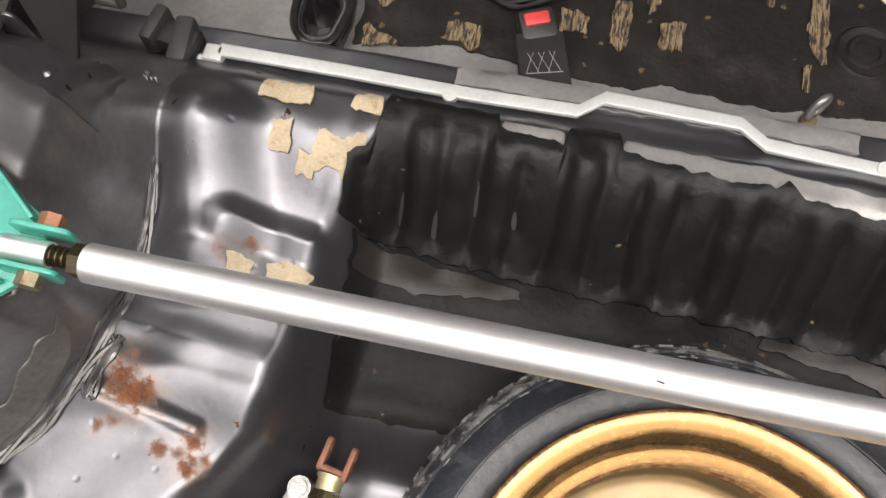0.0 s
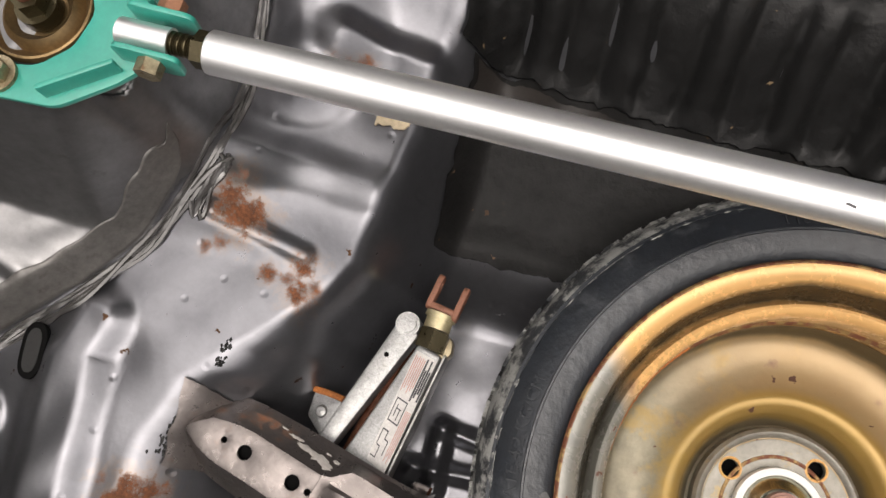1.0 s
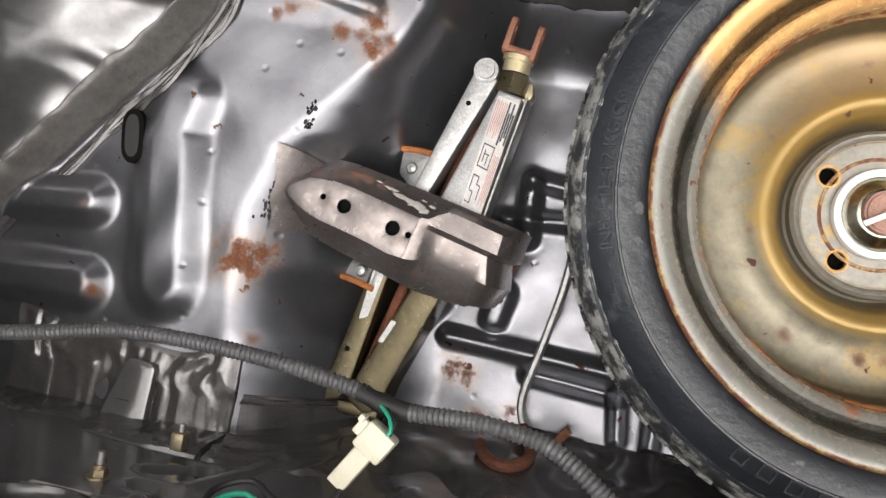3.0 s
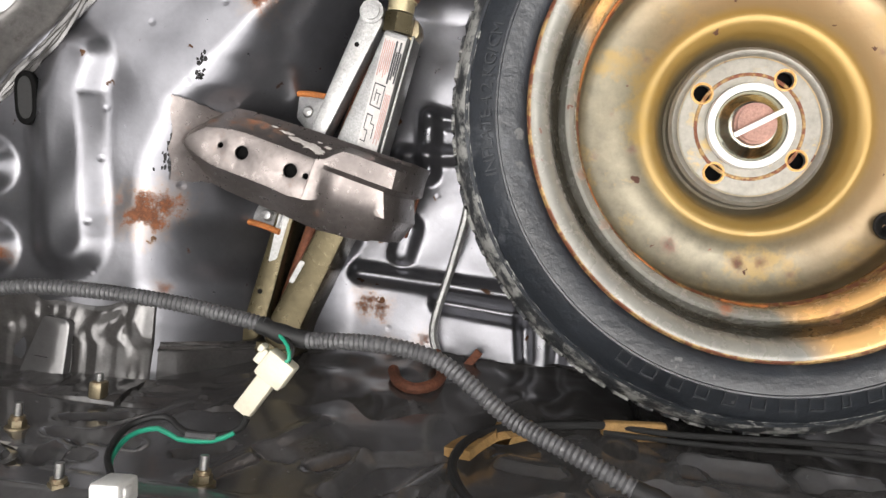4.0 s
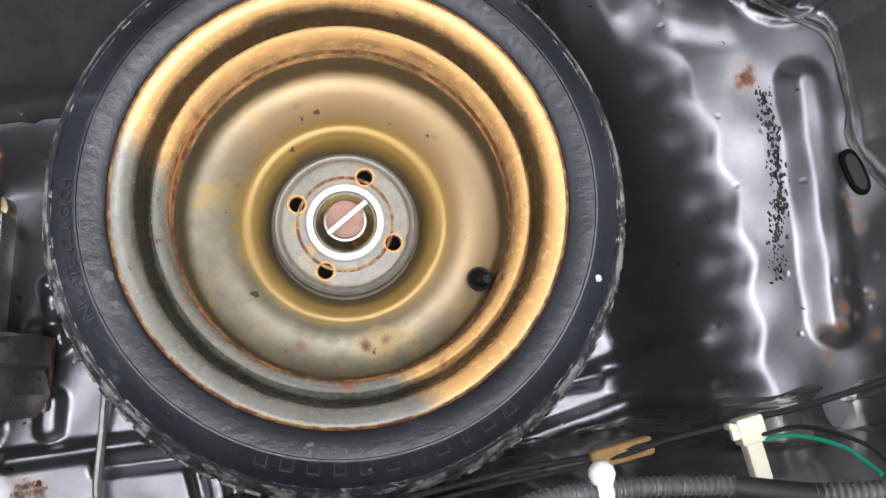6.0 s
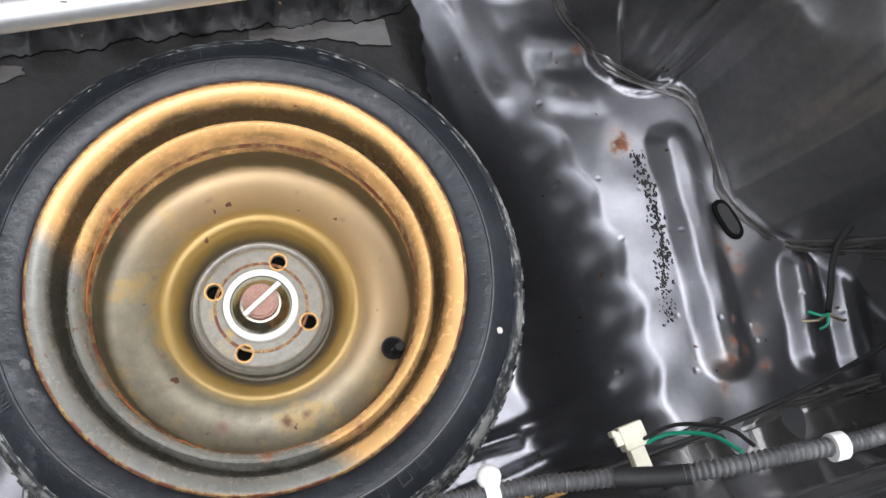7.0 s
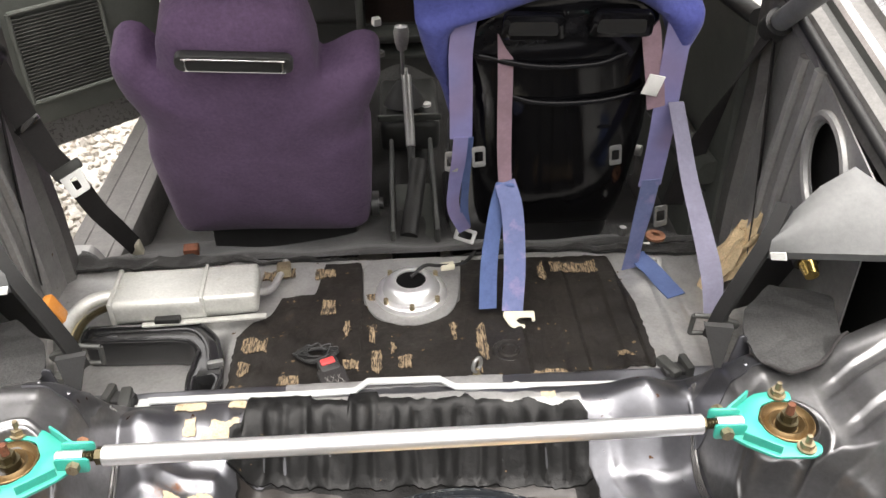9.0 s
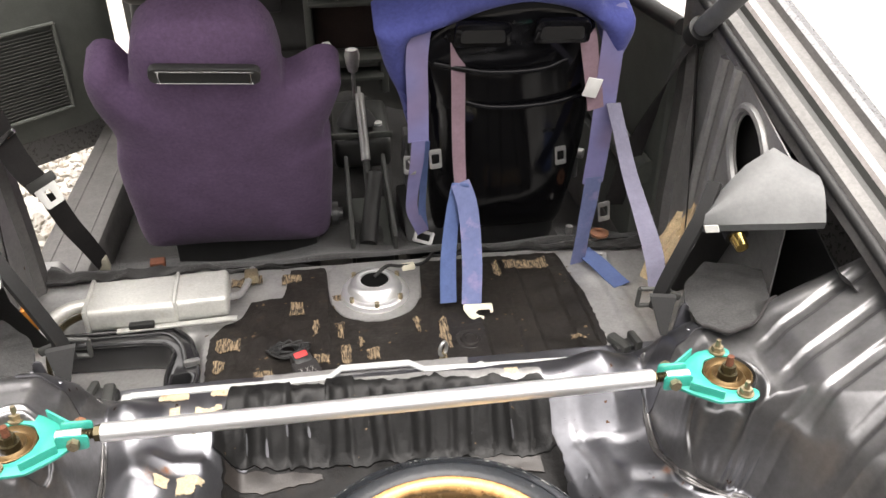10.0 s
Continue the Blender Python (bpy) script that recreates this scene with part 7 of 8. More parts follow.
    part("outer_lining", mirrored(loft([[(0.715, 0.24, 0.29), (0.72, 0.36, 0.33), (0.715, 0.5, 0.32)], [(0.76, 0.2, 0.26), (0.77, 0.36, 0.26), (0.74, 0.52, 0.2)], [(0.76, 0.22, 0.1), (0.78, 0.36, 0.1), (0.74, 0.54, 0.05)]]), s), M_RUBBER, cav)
    part("post", mirrored(strap([(0.478, 0.362, 0.17), (0.488, 0.362, 0.22), (0.51, 0.362, 0.285), (0.538, 0.372, 0.345), (0.565, 0.4, 0.385)], 0.022, (0.6, -0.9, 0.1), 0.01), s), M_RUBBER, cav, "black plastic trim post")
    part("fin", mirrored(plate(rounded([(0.488, 0.07), (0.556, 0.07), (0.52, 0.2), (0.508, 0.2)], 0.008), 0, 0.004, 0.001, m=Matrix(((1, 0, 0, 0), (0, 0, -1, 0.332), (0, 1, 0, 0), (0, 0, 0, 1)))), s), M_PAINT, cav, "grey painted steel fin")

    gus = thing("post_gusset", "grey spot-welded gusset plate and black foot of the trim post", "bracket", "post gussets")
    wp = drape("weld_plate", s * 0.492 - 0.036, s * 0.492 + 0.036, lambda x: 0.283, lambda x: 0.336, M_PAINT, 0.006, 0.004, 30, 22, gus)
    tri = fresh()
    corner = [(0.502, 0.338, 0.208), (0.46, 0.347, 0.208), (0.474, 0.316, 0.15), (0.484, 0.314, 0.15)]
    va = [tri.verts.new(p) for p in corner]
    vb = [tri.verts.new((p[0], p[1] + 0.008, p[2] + 0.002)) for p in corner]
    tri.faces.new(va)
    tri.faces.new(vb[::-1])
    for k in range(4):
        tri.faces.new((va[k], vb[k], vb[(k + 1) % 4], va[(k + 1) % 4]))
    bmesh.ops.recalc_face_normals(tri, faces=tri.faces)
    part("post_foot", mirrored(tri, s), M_RUBBER, gus, "black tapered foot of the post")
    for wx in (0.475, 0.51):
        part("weld_spot", revolve([(0.0, 0.0015), (0.003, 0.001), (0.004, 0.0)], 12, (s * wx, 0.295, floor_z(s * wx, 0.295) + 0.007)), M_PAINT, gus)

    # shelf bracket of the parcel tray
    br = thing("shelf_bracket", "pale grey steel speaker shelf bracket with torn edge", "bracket", "shelf brackets")
    low_e = [(0.535, 0.356, 0.333), (0.575, 0.338, 0.342), (0.615, 0.326, 0.347), (0.66, 0.314, 0.351), (0.71, 0.303, 0.355)]
    high_e = [(0.538, 0.362, 0.346), (0.575, 0.388, 0.384), (0.612, 0.403, 0.412), (0.66, 0.412, 0.436), (0.722, 0.366, 0.402)]
    grid = [[tuple(Vector(a).lerp(Vector(b), t) + Vector((0, 0, 0.012 * math.sin(math.pi * t)))) for a, b in zip(low_e, high_e)] for t in (0, 0.15, 0.35, 0.6, 0.85, 1)]
    grid.insert(0, [(a[0] + 0.002, a[1] + 0.004, a[2] - 0.014) for a in low_e])
    bm = loft(grid)
    bmesh.ops.subdivide_edges(bm, edges=bm.edges, cuts=2, use_grid_fill=True, smooth=0.6)
    part("plate", mirrored(bm, s), mat("dull_bracket_steel", (0.13, 0.132, 0.132), 0.5, 0.1, 0.15, 16, 0.12, 0.1, 120), br)
    part("white_tag", mirrored(box(fresh(), (0.022, 0.002, 0.012), (0.545, 0.345, 0.333), 0, (0, -20, -40)), s), M_WHITE, br)
    bulb = thing("side_bulb", "brassy bulb holder glinting inside the side cavity", "bulb holder", "side bulbs", at=(s * 0.624, 0.392, 0.272))
    part("holder", cyl(fresh(), 0.014, (0, 0.012, 0.004), (0, -0.012, -0.004), 16, 0.011), M_BRASS, bulb)
    part("socket", cyl(fresh(), 0.02, (0, 0.03, 0.01), (0, 0.012, 0.004), 16), M_RUBBER, bulb)

    # seat belt with its guide and padded bar
    bar = thing("padded_bar", "grey foam-padded bar running up towards the roof", "bar", "padded bars")
    part("padding", mirrored(tube([(0.685, 0.79, 0.515), (0.672, 0.64, 0.62), (0.66, 0.5, 0.72), (0.65, 0.4, 0.79)], 0.019, 14, 0.03), s), mat("grey_foam", (0.16, 0.165, 0.17), 0.8, 0, 0.15, 30, 0.1, 0.3, 200), bar)
    part("belt_collar", mirrored(cyl(fresh(), 0.026, (0.69, 0.83, 0.485), (0.686, 0.795, 0.512), 16), s), M_BLACK, bar, "black belt guide collar")
    belt = thing("seat_belt", "black three-point seat belt hanging from its guide", "seat belt", "seat belts")
    part("lower_strap", mirrored(strap([(0.69, 0.815, 0.48), (0.695, 0.79, 0.33), (0.697, 0.76, 0.18), (0.697, 0.74, 0.06)], 0.036, (0.5, 0.85, 0), 0.002), s), M_BELT, belt)
    # b pillar
    pil = thing("door_pillar", "dark grey painted door pillar", "car body", "door pillars")
    part("pillar", mirrored(loft([[(0.72, 0.84, -0.2), (0.72, 0.84, 0.1), (0.715, 0.82, 0.35), (0.695, 0.8, 0.6), (0.66, 0.78, 0.8)], [(0.69, 0.87, -0.2), (0.69, 0.87, 0.1), (0.69, 0.85, 0.35), (0.675, 0.83, 0.6), (0.645, 0.81, 0.8)], [(0.7, 0.93, -0.2), (0.7, 0.93, 0.1), (0.7, 0.91, 0.35), (0.68, 0.88, 0.6), (0.65, 0.85, 0.8)], [(0.76, 0.94, -0.2), (0.76, 0.94, 0.1), (0.75, 0.92, 0.35), (0.72, 0.89, 0.6), (0.69, 0.86, 0.8)]]), s), M_PILLAR, pil)
    sl_ = thing("door_sill", "grey painted door sill with ribbed scuff plate", "sill", "door sills")
    part("sill", mirrored(box(fresh(), (0.15, 1.2, 0.16), (0.745, 1.52, -0.2), 0.02), s), M_PILLAR, sl_)
    for k in range(2):
        part("scuff_rib", mirrored(box(fresh(), (0.005, 1.1, 0.004), (0.705 + 0.07 * k, 1.5, -0.119), 0.0015), s), M_PILLAR, sl_)

# far belts in their own poses: the passenger side one is stretched to its buckle, the other hangs slack
pb = thing("seat_belt", "black seat belt with bright metal tongue stretched to its anchor", "seat belt", "seat belts")
part("webbing", strap([(-0.69, 0.815, 0.49), (-0.668, 0.81, 0.41), (-0.642, 0.808, 0.31), (-0.61, 0.81, 0.25)], 0.048, (0.75, 0.2, 0.45), 0.002), M_BELT, pb)
part("webbing", strap([(-0.606, 0.812, 0.24), (-0.605, 0.87, 0.14), (-0.607, 0.95, 0.04), (-0.61, 1.03, -0.06)], 0.04, [(0.85, 0.2, 0.3), (0.8, 0.3, 0.4), (0.5, 0.5, 0.5), (0.3, 0.6, 0.3)], 0.002), M_BELT, pb)
part("stop_bar", box(fresh(), (0.06, 0.008, 0.012), (-0.655, 0.803, 0.365), 0.003, (0, -35, 0)), M_CHROME, pb)
tm = pose(-0.605, 0.8, 0.26, 62, -28, 8)
part("tongue_cover", box(fresh(), (0.062, 0.02, 0.01), (0, 0.012, 0), 0.004), M_TRIM, pb).matrix_basis = tm
part("tongue", plate(rounded([(-0.02, -0.04), (0.02, -0.04), (0.024, 0.006), (-0.024, 0.006)], 0.006), -0.0015, 0.0015, 0.0004, [rounded([(-0.007, -0.03), (0.007, -0.03), (0.007, -0.006), (-0.007, -0.006)], 0.003, 3)]), M_WHITE, pb, "bright metal tongue").matrix_basis = tm
part("anchor_plug", box(fresh(), (0.028, 0.02, 0.045), (-0.612, 1.035, -0.065), 0.005, (20, 0, 0)), M_CREAM, pb, "cream plastic belt stop")
db = thing("seat_belt", "black seat belt hanging slack and twisted by the door", "seat belt", "seat belts")
part("webbing", strap([(0.685, 0.82, 0.49), (0.675, 0.86, 0.42), (0.66, 0.92, 0.3), (0.645, 0.98, 0.15), (0.63, 1.02, 0.0)], 0.05, [(0.2, 1, 0), (0.5, 0.8, 0.2), (0.9, 0.3, 0.3), (0.9, -0.2, 0.2), (1, 0, 0.1)], 0.002), M_BELT, db)

foam = fresh()
bmesh.ops.create_icosphere(foam, subdivisions=4, radius=1)
for v in foam.verts:
    d = v.co.normalized()
    v.co = Vector((d.x * 0.026, d.y * 0.03, d.z * 0.105)) * (1 + 0.45 * noise.noise(d * 2.2) + 0.2 * noise.noise(d * 6)) + Vector((0.02 * d.z, 0, 0))
tf = part("torn_foam", foam, M_FOAM)
tf.matrix_basis = pose(0.672, 0.76, 0.035, 8, 10, 0)
tagged(tf, "torn lump of tan foam hanging behind the belt post", "foam")
am = part("amber_reflector", box(fresh(), (0.02, 0.03, 0.055), (-0.615, 0.6, 0.1), 0.006, (10, -15, 0)), M_AMBER)
tagged(am, "small amber reflector block on the side trim", "reflector")

# ---- doors ----
rd = thing("closed_door", "closed door with grey-green vinyl trim panel", "door")
bm = plate(rounded([(0.93, -0.12), (1.98, -0.12), (1.98, 0.36), (1.5, 0.42), (0.93, 0.47)], 0.04), 0, 0.04, 0.012)
bm.transform(Matrix(((0, 0, 1, 0.69), (1, 0, 0, 0), (0, 1, 0, 0), (0, 0, 0, 1))))
bmesh.ops.recalc_face_normals(bm, faces=bm.faces)
part("trim_panel", bm, M_DOOR, rd)
part("armrest", tube([(0.675, 0.95, 0.12), (0.66, 1.05, 0.13), (0.655, 1.25, 0.15), (0.665, 1.6, 0.17)], 0.03, 12, 0.03), M_DOOR, rd)
part("door_pocket", box(fresh(), (0.035, 0.55, 0.16), (0.675, 1.25, -0.02), 0.012), M_DOOR, rd)
part("top_rail", tube([(0.7, 0.92, 0.475), (0.7, 1.3, 0.445), (0.7, 1.98, 0.37)], 0.018, 10, 0.05), M_RUBBER, rd, "black window seal")
part("outer_skin", box(fresh(), (0.01, 1.08, 0.62), (0.8, 1.46, 0.1)), M_BODY, rd)

ld = thing("open_door", "open door swung outward with speaker grille in dark vinyl trim", "door", at=(-0.74, 2.02, 0), turn=0)
DM = pose(0, 0, 0, 0, 0, 222)
bm = plate(rounded([(0.0, -0.06), (1.02, -0.06), (1.02, 0.66), (0.0, 0.6)], 0.05), 0, 0.05, 0.012)
bm.transform(Matrix(((1, 0, 0, 0), (0, 0, 1, 0), (0, 1, 0, 0), (0, 0, 0, 1))))
bmesh.ops.recalc_face_normals(bm, faces=bm.faces)
bm.transform(DM)
part("trim_panel", bm, M_DOOR, ld)
gr = fresh()
for k in range(24):
    box(gr, (0.26, 0.004, 0.004), (0.32, 0.055, 0.03 + k * 0.0098), 0.001)
gr.transform(DM)
part("speaker_grille", gr, M_TRIM, ld, "ribbed dark speaker grille")
fr_ = [(0.19, 0.055, 0.015), (0.45, 0.055, 0.015), (0.45, 0.055, 0.275), (0.19, 0.055, 0.275), (0.19, 0.055, 0.015)]
fm = fresh()
for a, b in zip(fr_, fr_[1:]):
    cyl(fm, 0.007, a, b, 8)
fm.transform(DM)
part("grille_frame", fm, M_DOOR, ld)
am_ = tube([(0.5, 0.06, 0.24), (0.6, 0.085, 0.25), (0.85, 0.09, 0.27), (0.98, 0.06, 0.28)], 0.026, 12, 0.03)
am_.transform(DM)
part("armrest", am_, M_DOOR, ld)
sk = box(fresh(), (1.04, 0.01, 0.6), (0.52, -0.05, 0.12))
sk.transform(DM)
part("outer_skin", sk, M_BODY, ld)

# ---- dashboard, console and controls ----
dash = thing("dashboard", "dark plastic dashboard with centre stack", "dashboard")
part("top", box(fresh(), (1.36, 0.3, 0.2), (0, 2.1, 0.36), 0.05, (-12, 0, 0), 4), M_TRIM, dash)
part("lower_panel", box(fresh(), (1.34, 0.16, 0.22), (0, 2.12, 0.18), 0.03, (-20, 0, 0), 3), M_TRIM, dash)
part("glove_box_lid", box(fresh(), (0.4, 0.02, 0.14), (-0.38, 1.955, 0.32), 0.01, (-14, 0, 0)), M_BLACK, dash)
for sx in (-0.1, 0.128):
    part("stack_cheek", box(fresh(), (0.024, 0.14, 0.44), (sx, 1.96, 0.2), 0.006, (-16, 0, 0)), M_DOOR, dash)
for sz, sy in ((0.36, 1.915), (0.29, 1.9), (0.12, 1.87), (0.065, 1.86)):
    part("stack_shelf", box(fresh(), (0.22, 0.1, 0.012), (0.014, sy, sz), 0.003), M_DOOR, dash)
rad = part("radio", box(fresh(), (0.205, 0.08, 0.052), (0.014, 1.93, 0.327), 0.004, (-10, 0, 0)), M_BLACK, dash, "black radio with small buttons")
for k in range(6):
    part("button", box(fresh(), (0.016, 0.006, 0.008), (-0.04 + 0.024 * k, 1.888, 0.318), 0.002), M_TRIM, rad)
# thin dark panel carries the empty bay's shade in its colour
part("bay_shade_panel", box(fresh(), (0.2, 0.01, 0.15), (0.014, 1.95, 0.2)), mat("bay_shadow", (0.03, 0.017, 0.013), 0.8, 0, 0.3, 20, 0.2, 0.2), dash, "brown-black panel painted as the shade of the empty stack bay")
part("lighter_ring", revolve([(0.011, 0), (0.013, 0.004), (0.016, 0.002), (0.016, -0.01)], 20, (-0.045, 1.8, 0.085)), M_ZINC, dash)
tag_ = thing("hanging_tag", "cream tag hanging on a string from the dashboard", "tag")
part("tag", box(fresh(), (0.032, 0.012, 0.036), (-0.01, 1.87, 0.32), 0.005, (0, 20, 0)), M_CREAM, tag_)
wire("string", [(-0.01, 1.87, 0.336), (-0.002, 1.9, 0.42), (0.0, 1.95, 0.46)], 0.0015, M_TAPE, tag_)
wb = thing("white_cube", "small white plastic cube on the centre stack", "box", at=(-0.049, 1.8, 0.18))
part("cube", box(fresh(), (0.024, 0.022, 0.024), (0, 0, 0), 0.003, (10, 0, 25)), M_WHITE, wb)
con = thing("centre_console", "dark plastic centre console with open tray", "console")
part("gear_surround", box(fresh(), (0.17, 0.26, 0.1), (0.035, 1.68, -0.06), 0.02, (6, 0, 0), 3), M_TRIM, con)
part("surround_lip", box(fresh(), (0.18, 0.012, 0.02), (0.035, 1.55, -0.01), 0.005), M_DOOR, con)
part("rear_tray", box(fresh(), (0.1, 0.3, 0.05), (0.035, 1.2, -0.13), 0.01), M_DOOR, con)
for sx in (-0.018, 0.088):
    part("tray_wall", box(fresh(), (0.012, 0.42, 0.09), (sx, 1.26, -0.09), 0.005, (4, 0, 0)), M_TRIM, con)
part("white_button", cyl(fresh(), 0.013, (0.085, 1.6, 0.0), (0.085, 1.6, 0.008), 20), M_WHITE, con)
gs = thing("gear_lever", "gear lever with pale knob and black gaiter", "gear lever", at=(0.022, 1.62, 0.015))
part("gaiter", revolve([(0.06, -0.01), (0.05, 0.01), (0.045, 0.016), (0.035, 0.03), (0.032, 0.036), (0.014, 0.06), (0.0, 0.062)], 24), M_RUBBER, gs)
part("shaft", cyl(fresh(), 0.006, (0, 0, 0.05), (0, -0.005, 0.16), 12), M_ZINC, gs)
part("knob", revolve([(0.0, 0.145), (0.014, 0.15), (0.019, 0.17), (0.022, 0.2), (0.018, 0.215), (0.0, 0.22)], 24, (0, -0.006, 0)), M_LIGHTGREY, gs, "pale worn gear knob")
hb = thing("handbrake", "raised handbrake lever with pale grip and black boot", "handbrake")
part("grip", tube([(0.03, 1.42, 0.17), (0.032, 1.36, 0.1), (0.034, 1.3, 0.03)], 0.0125, 12, 0.02), M_LIGHTGREY, hb, "pale grey lever grip")
part("lever", tube([(0.034, 1.3, 0.03), (0.036, 1.26, -0.03), (0.04, 1.2, -0.08)], 0.01, 10, 0.02), M_TRIM, hb)
part("boot", tube([(0.055, 1.27, 0.0), (0.045, 1.22, -0.03), (0.03, 1.14, -0.07), (0.02, 1.08, -0.1)], 0.022, 12, 0.02), M_RUBBER, hb)
part("button", cyl(fresh(), 0.005, (0.03, 1.42, 0.17), (0.03, 1.432, 0.186), 10), M_ZINC, hb)
sw = thing("steering_wheel", "black steering wheel with red centre pad", "steering wheel", at=(0.32, 1.52, 0.47))
ringm = pose(0, 0, 0, 62, 0, 0)
part("rim", tube([tuple(ringm @ Vector((0.175 * math.cos(a), 0.175 * math.sin(a), 0))) for a in [2 * math.pi * k / 32 for k in range(33)]], 0.015, 12, 0.03), M_RUBBER, sw)
hubm = box(fresh(), (0.3, 0.1, 0.045), (-0.01, 0.0, 0.01), 0.018)
hubm.transform(ringm)
part("centre_pad", hubm, M_RED, sw, "red padded centre")
part("column", cyl(fresh(), 0.035, (0, 0, 0), (0, 0.3, -0.16), 16), M_TRIM, sw)

# ---- the raised hatch overhead: unseen, dark and angled to shape light and reflections ----
lid = part("hatch_lid", plate(rounded([(-0.6, 0.0), (0.6, 0.0), (0.52, 1.0), (-0.52, 1.0)], 0.08), -0.03, 0.0, 0.008, m=pose(0, 0.56, 0.87, 72, 0, 180)), M_TRIM)
setting(lid, "unseen raised hatch lid with dark underside", "ceiling")

# ---- roof, windscreen surround and bulkhead close the car ----
# unseen roof shades the cabin; its underside is kept pale to bounce light
roof = part("roof", box(fresh(), (1.32, 1.5, 0.03), (0, 1.32, 0.84), 0.01), mat("bounce_headlining", (0.55, 0.54, 0.51), 0.9, 0, 0.1, 20, 0.1, 0.3, 300))
setting(roof, "unseen roof with a pale underside that bounces light", "ceiling")
bulk = part("wall_front", box(fresh(), (1.5, 0.03, 1.0), (0, 2.36, -0.1)), M_TRIM)
setting(bulk, "dark front bulkhead below the windscreen", "wall")


# ---- racing harness straps over the driver's seat ----
har = thing("racing_harness", "sun-faded blue and pink racing harness hanging over the seat", "harness")
SX = (1, 0.1, 0)
part("shoulder_strap", strap([(0.136, 0.8, 0.572), (0.132, 0.765, 0.56), (0.123, 0.768, 0.491), (0.124, 0.782, 0.402), (0.125, 0.798, 0.307)], 0.042, SX), M_STRAP, har, "lilac faded shoulder strap")
part("strap_fold", strap([(0.125, 0.795, 0.31), (0.121, 0.81, 0.25), (0.115, 0.83, 0.19), (0.113, 0.85, 0.121), (0.139, 0.88, 0.046)], 0.028, [SX, SX, (1, 0.4, 0), (1, 0.6, 0), (1, 0.3, 0)]), M_STRAP, har, "folded lower end of the shoulder strap")
part("back_strap", strap([(0.14, 0.812, 0.3), (0.138, 0.84, 0.2), (0.136, 0.865, 0.11), (0.142, 0.885, 0.05)], 0.02, [SX, (0.8, 0.6, 0), (0.8, 0.6, 0), (1, 0.3, 0)]), M_STRAPBLUE, har)
part("crotch_strap", strap([(0.193, 0.79, 0.545), (0.197, 0.76, 0.528), (0.201, 0.768, 0.444), (0.204, 0.786, 0.351), (0.207, 0.795, 0.265), (0.21, 0.795, 0.208)], 0.027, [(0.6, 0.2, 0.2), SX, SX, SX, SX, (1, 0.3, 0)]), M_STRAPPINK, har, "pink bleached strap")
part("loose_strap", strap([(0.206, 0.79, 0.208), (0.19, 0.768, 0.15), (0.176, 0.738, 0.061), (0.171, 0.704, -0.028)], 0.036, [(0.6, 0.4, 0.4), (0.9, 0.5, 0.1), (1, 0.3, 0), (1, 0.2, 0)]), M_STRAPBLUE, har, "bright blue doubled strap")
part("loose_strap", strap([(0.208, 0.785, 0.215), (0.222, 0.765, 0.161), (0.226, 0.733, 0.058), (0.22, 0.697, -0.031)], 0.043, [(0.7, 0, -0.5), (1, 0, -0.2), (1, 0, 0), (1, 0.1, 0)]), M_STRAPFADE, har, "faded blue doubled strap")
part("strap_bar", cyl(fresh(), 0.004, (0.192, 0.785, 0.212), (0.226, 0.785, 0.207), 10), M_STRAPBLUE, har)
hk = thing("strap_hook", "pale zinc hook at the end of a harness strap", "hook", at=(0.226, 0.68, -0.04), turn=0)
bm = plate(rounded([(-0.024, 0.016), (-0.026, 0.004), (-0.016, -0.016), (0.0, -0.028), (0.014, -0.024), (0.016, -0.016), (0.006, -0.014), (-0.002, -0.006), (0.006, 0.0), (0.03, 0.0), (0.03, -0.01), (0.037, -0.008), (0.037, 0.014)], 0.003, 3), -0.0015, 0.0015, 0.0005)
part("hook", bm, M_CREAM, hk).matrix_basis = pose(0, 0, 0.004, 22, 0, 0)
part("shoulder_strap", strap([(0.494, 0.8, 0.575), (0.497, 0.762, 0.56), (0.498, 0.768, 0.48), (0.501, 0.786, 0.381), (0.504, 0.803, 0.281), (0.502, 0.818, 0.175)], 0.047, SX), M_STRAP, har, "lilac faded shoulder strap")
part("strap_fold", strap([(0.503, 0.815, 0.19), (0.501, 0.828, 0.106), (0.496, 0.833, 0.031), (0.492, 0.84, -0.045)], 0.038, [SX, SX, (1, 0.4, 0), (1, 0.3, 0)]), M_STRAPFADE, har, "blue lower end of the strap")
part("slot_strap", strap([(0.442, 0.8, 0.545), (0.446, 0.765, 0.525), (0.457, 0.768, 0.475), (0.47, 0.776, 0.42), (0.482, 0.785, 0.36)], 0.034, SX), M_STRAPPINK, har, "pink bleached strap")
part("strap_tag", box(fresh(), (0.03, 0.003, 0.042), (0.466, 0.768, 0.412), 0.001, (10, 14, 0)), M_WHITE, har, "white stitched label")
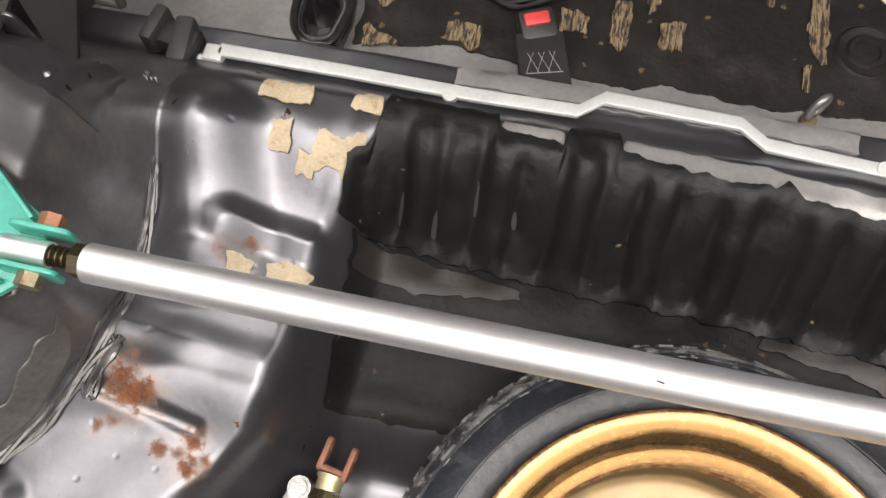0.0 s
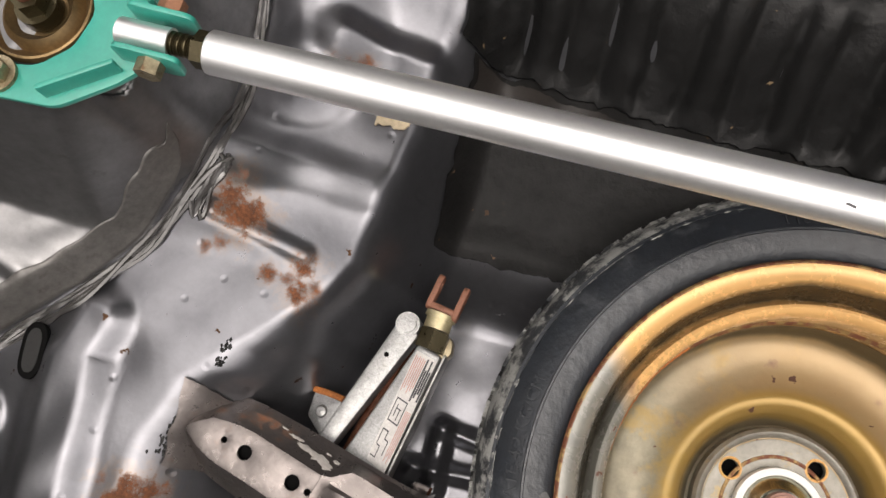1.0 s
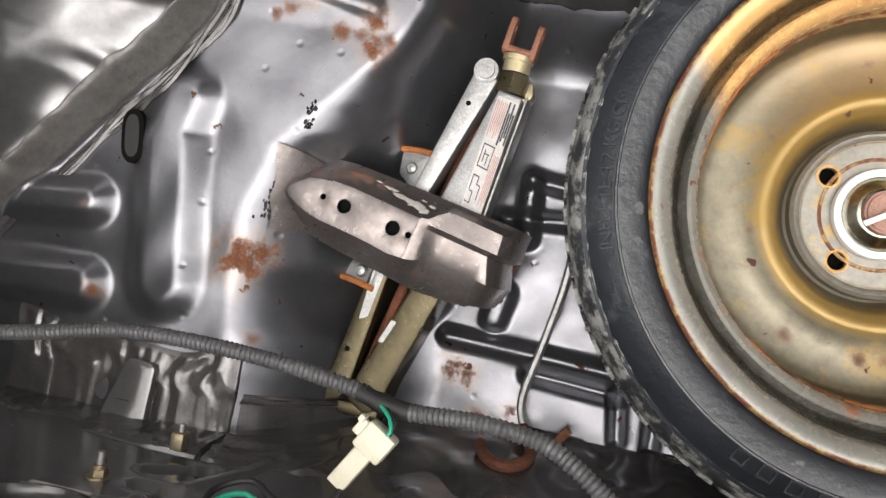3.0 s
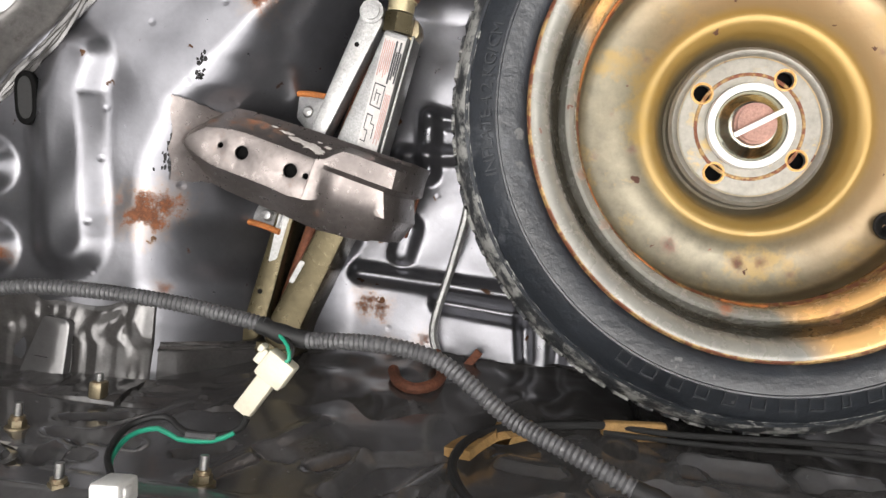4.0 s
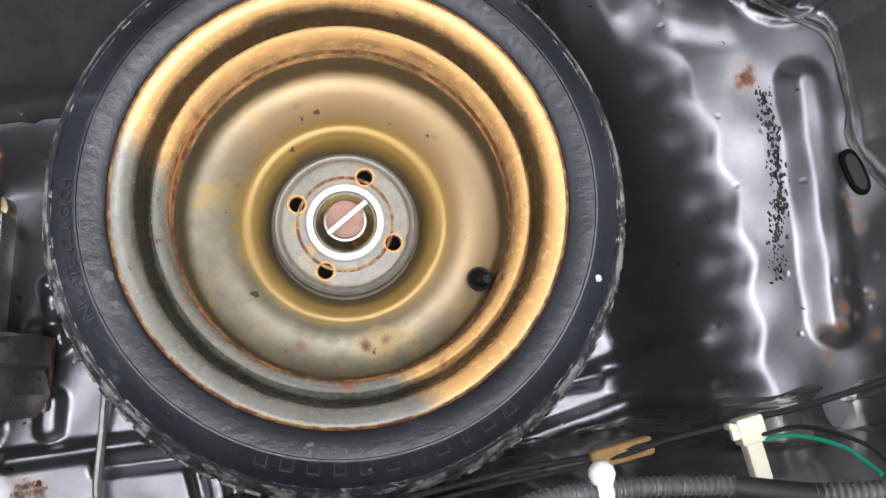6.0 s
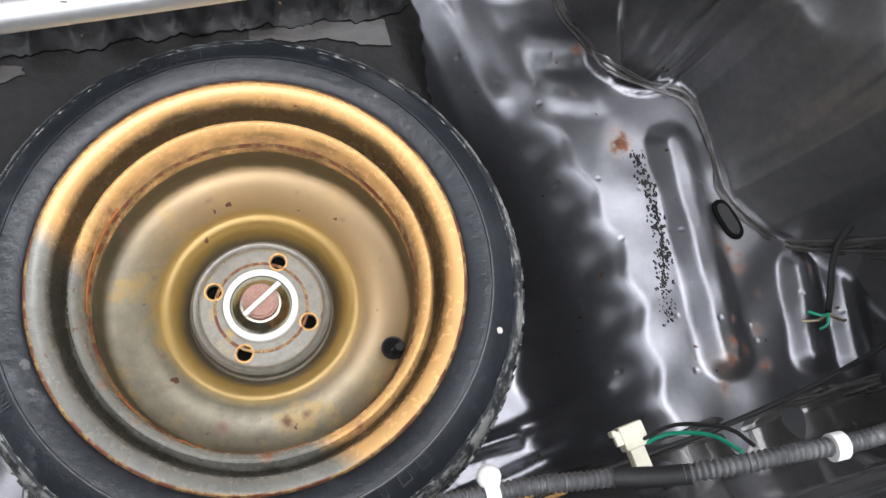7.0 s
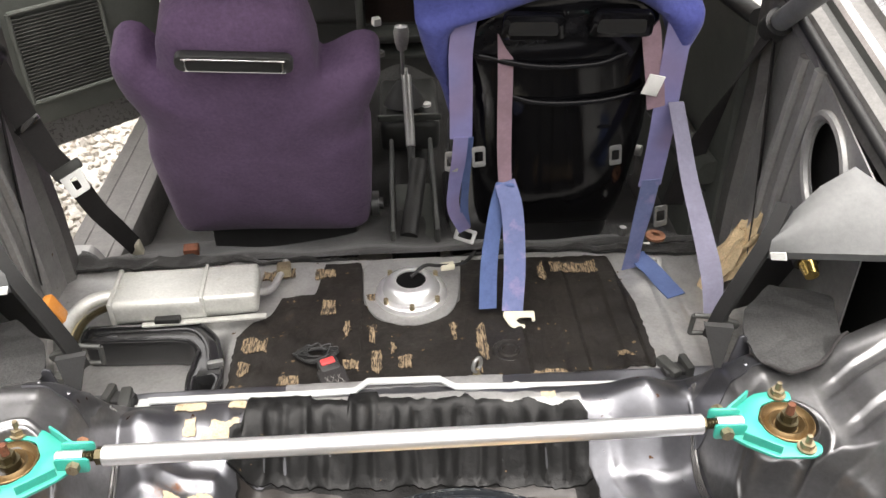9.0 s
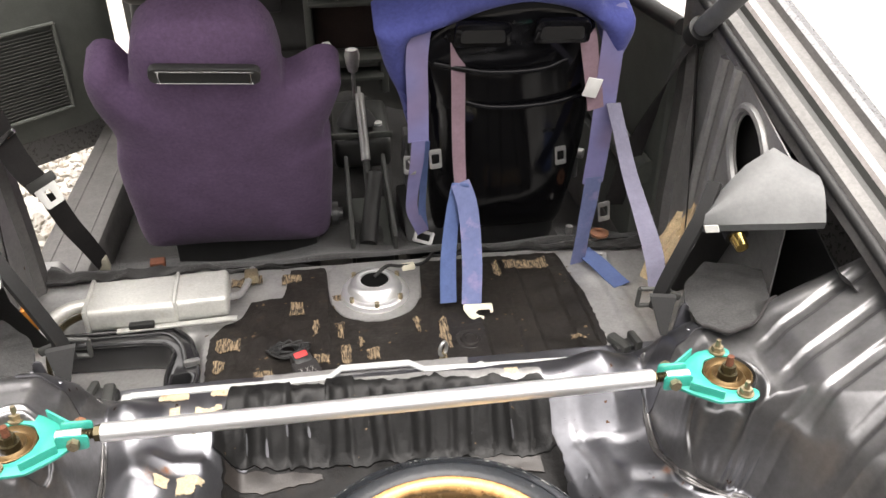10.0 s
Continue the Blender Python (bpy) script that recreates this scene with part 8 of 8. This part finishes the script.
part("side_strap", strap([(0.518, 0.785, 0.37), (0.524, 0.74, 0.32), (0.522, 0.66, 0.272), (0.516, 0.55, 0.235), (0.506, 0.46, 0.214), (0.487, 0.385, 0.2)], 0.034, [(1, 0.4, 0), (1, 0.5, 0), (0.9, 0.4, 0), (0.8, 0.3, 0.1), (0.4, 0.2, 0.2), (0.2, 0.1, 0.2)]), mat("grey_webbing", (0.15, 0.145, 0.2), 0.85, 0, 0.15, 20, 0.12, 0.4, 600), har, "dull grey side strap")
part("flat_strap", strap([(0.51, 0.87, -0.03), (0.535, 0.82, -0.036), (0.552, 0.775, -0.042), (0.566, 0.738, -0.045)], 0.044, (0.95, 0.25, 0)), M_STRAPBLUE, har, "bright blue strap end lying flat")


def buckle(at, turn, size=(0.04, 0.026)):
    b = thing("strap_buckle", "small zinc slide buckle on a harness strap", "buckle", "strap buckles", at=at)
    w, h = size
    o = rounded([(-w / 2, -h / 2), (w / 2, -h / 2), (w / 2, h / 2), (-w / 2, h / 2)], 0.005, 3)
    i = rounded([(-w * 0.32, -h * 0.25), (w * 0.32, -h * 0.25), (w * 0.32, h * 0.25), (-w * 0.32, h * 0.25)], 0.003, 3)
    part("frame", plate(o, -0.0015, 0.0015, 0.0005, [i]), M_ZINC, b).matrix_basis = pose(0, 0, 0, *turn)


buckle((0.14, 0.885, 0.03), (50, 0, -35), (0.05, 0.03))
buckle((0.535, 0.852, -0.04), (20, 0, -8), (0.06, 0.03))
buckle((0.158, 0.79, 0.27), (80, 0, 10), (0.026, 0.04))
buckle((0.108, 0.82, 0.245), (80, 0, -10), (0.026, 0.04))
buckle((0.43, 0.83, 0.24), (80, 0, 15), (0.026, 0.04))
buckle((0.535, 0.82, 0.1), (80, 0, 15), (0.03, 0.045))
anc = thing("floor_bolt", "bare steel floor anchor bolt with copper-coloured washer", "bolt", at=(0.57, 0.93, -0.03))
part("washer", revolve([(0.008, 0), (0.022, 0.002), (0.022, 0.008), (0.008, 0.01)], 20), M_COPPER, anc)
part("head", cyl(fresh(), 0.009, (-0.07, 0.02, 0.0), (-0.07, 0.02, 0.02), 6), M_ZINC, anc)
rb = thing("rusty_tab", "small rusty bracket on the carpet by the seat", "bracket", at=(-0.486, 1.03, -0.075))
part("tab", box(fresh(), (0.035, 0.025, 0.02), (0, 0, 0), 0.003, (10, 0, 5)), M_RUST, rb)
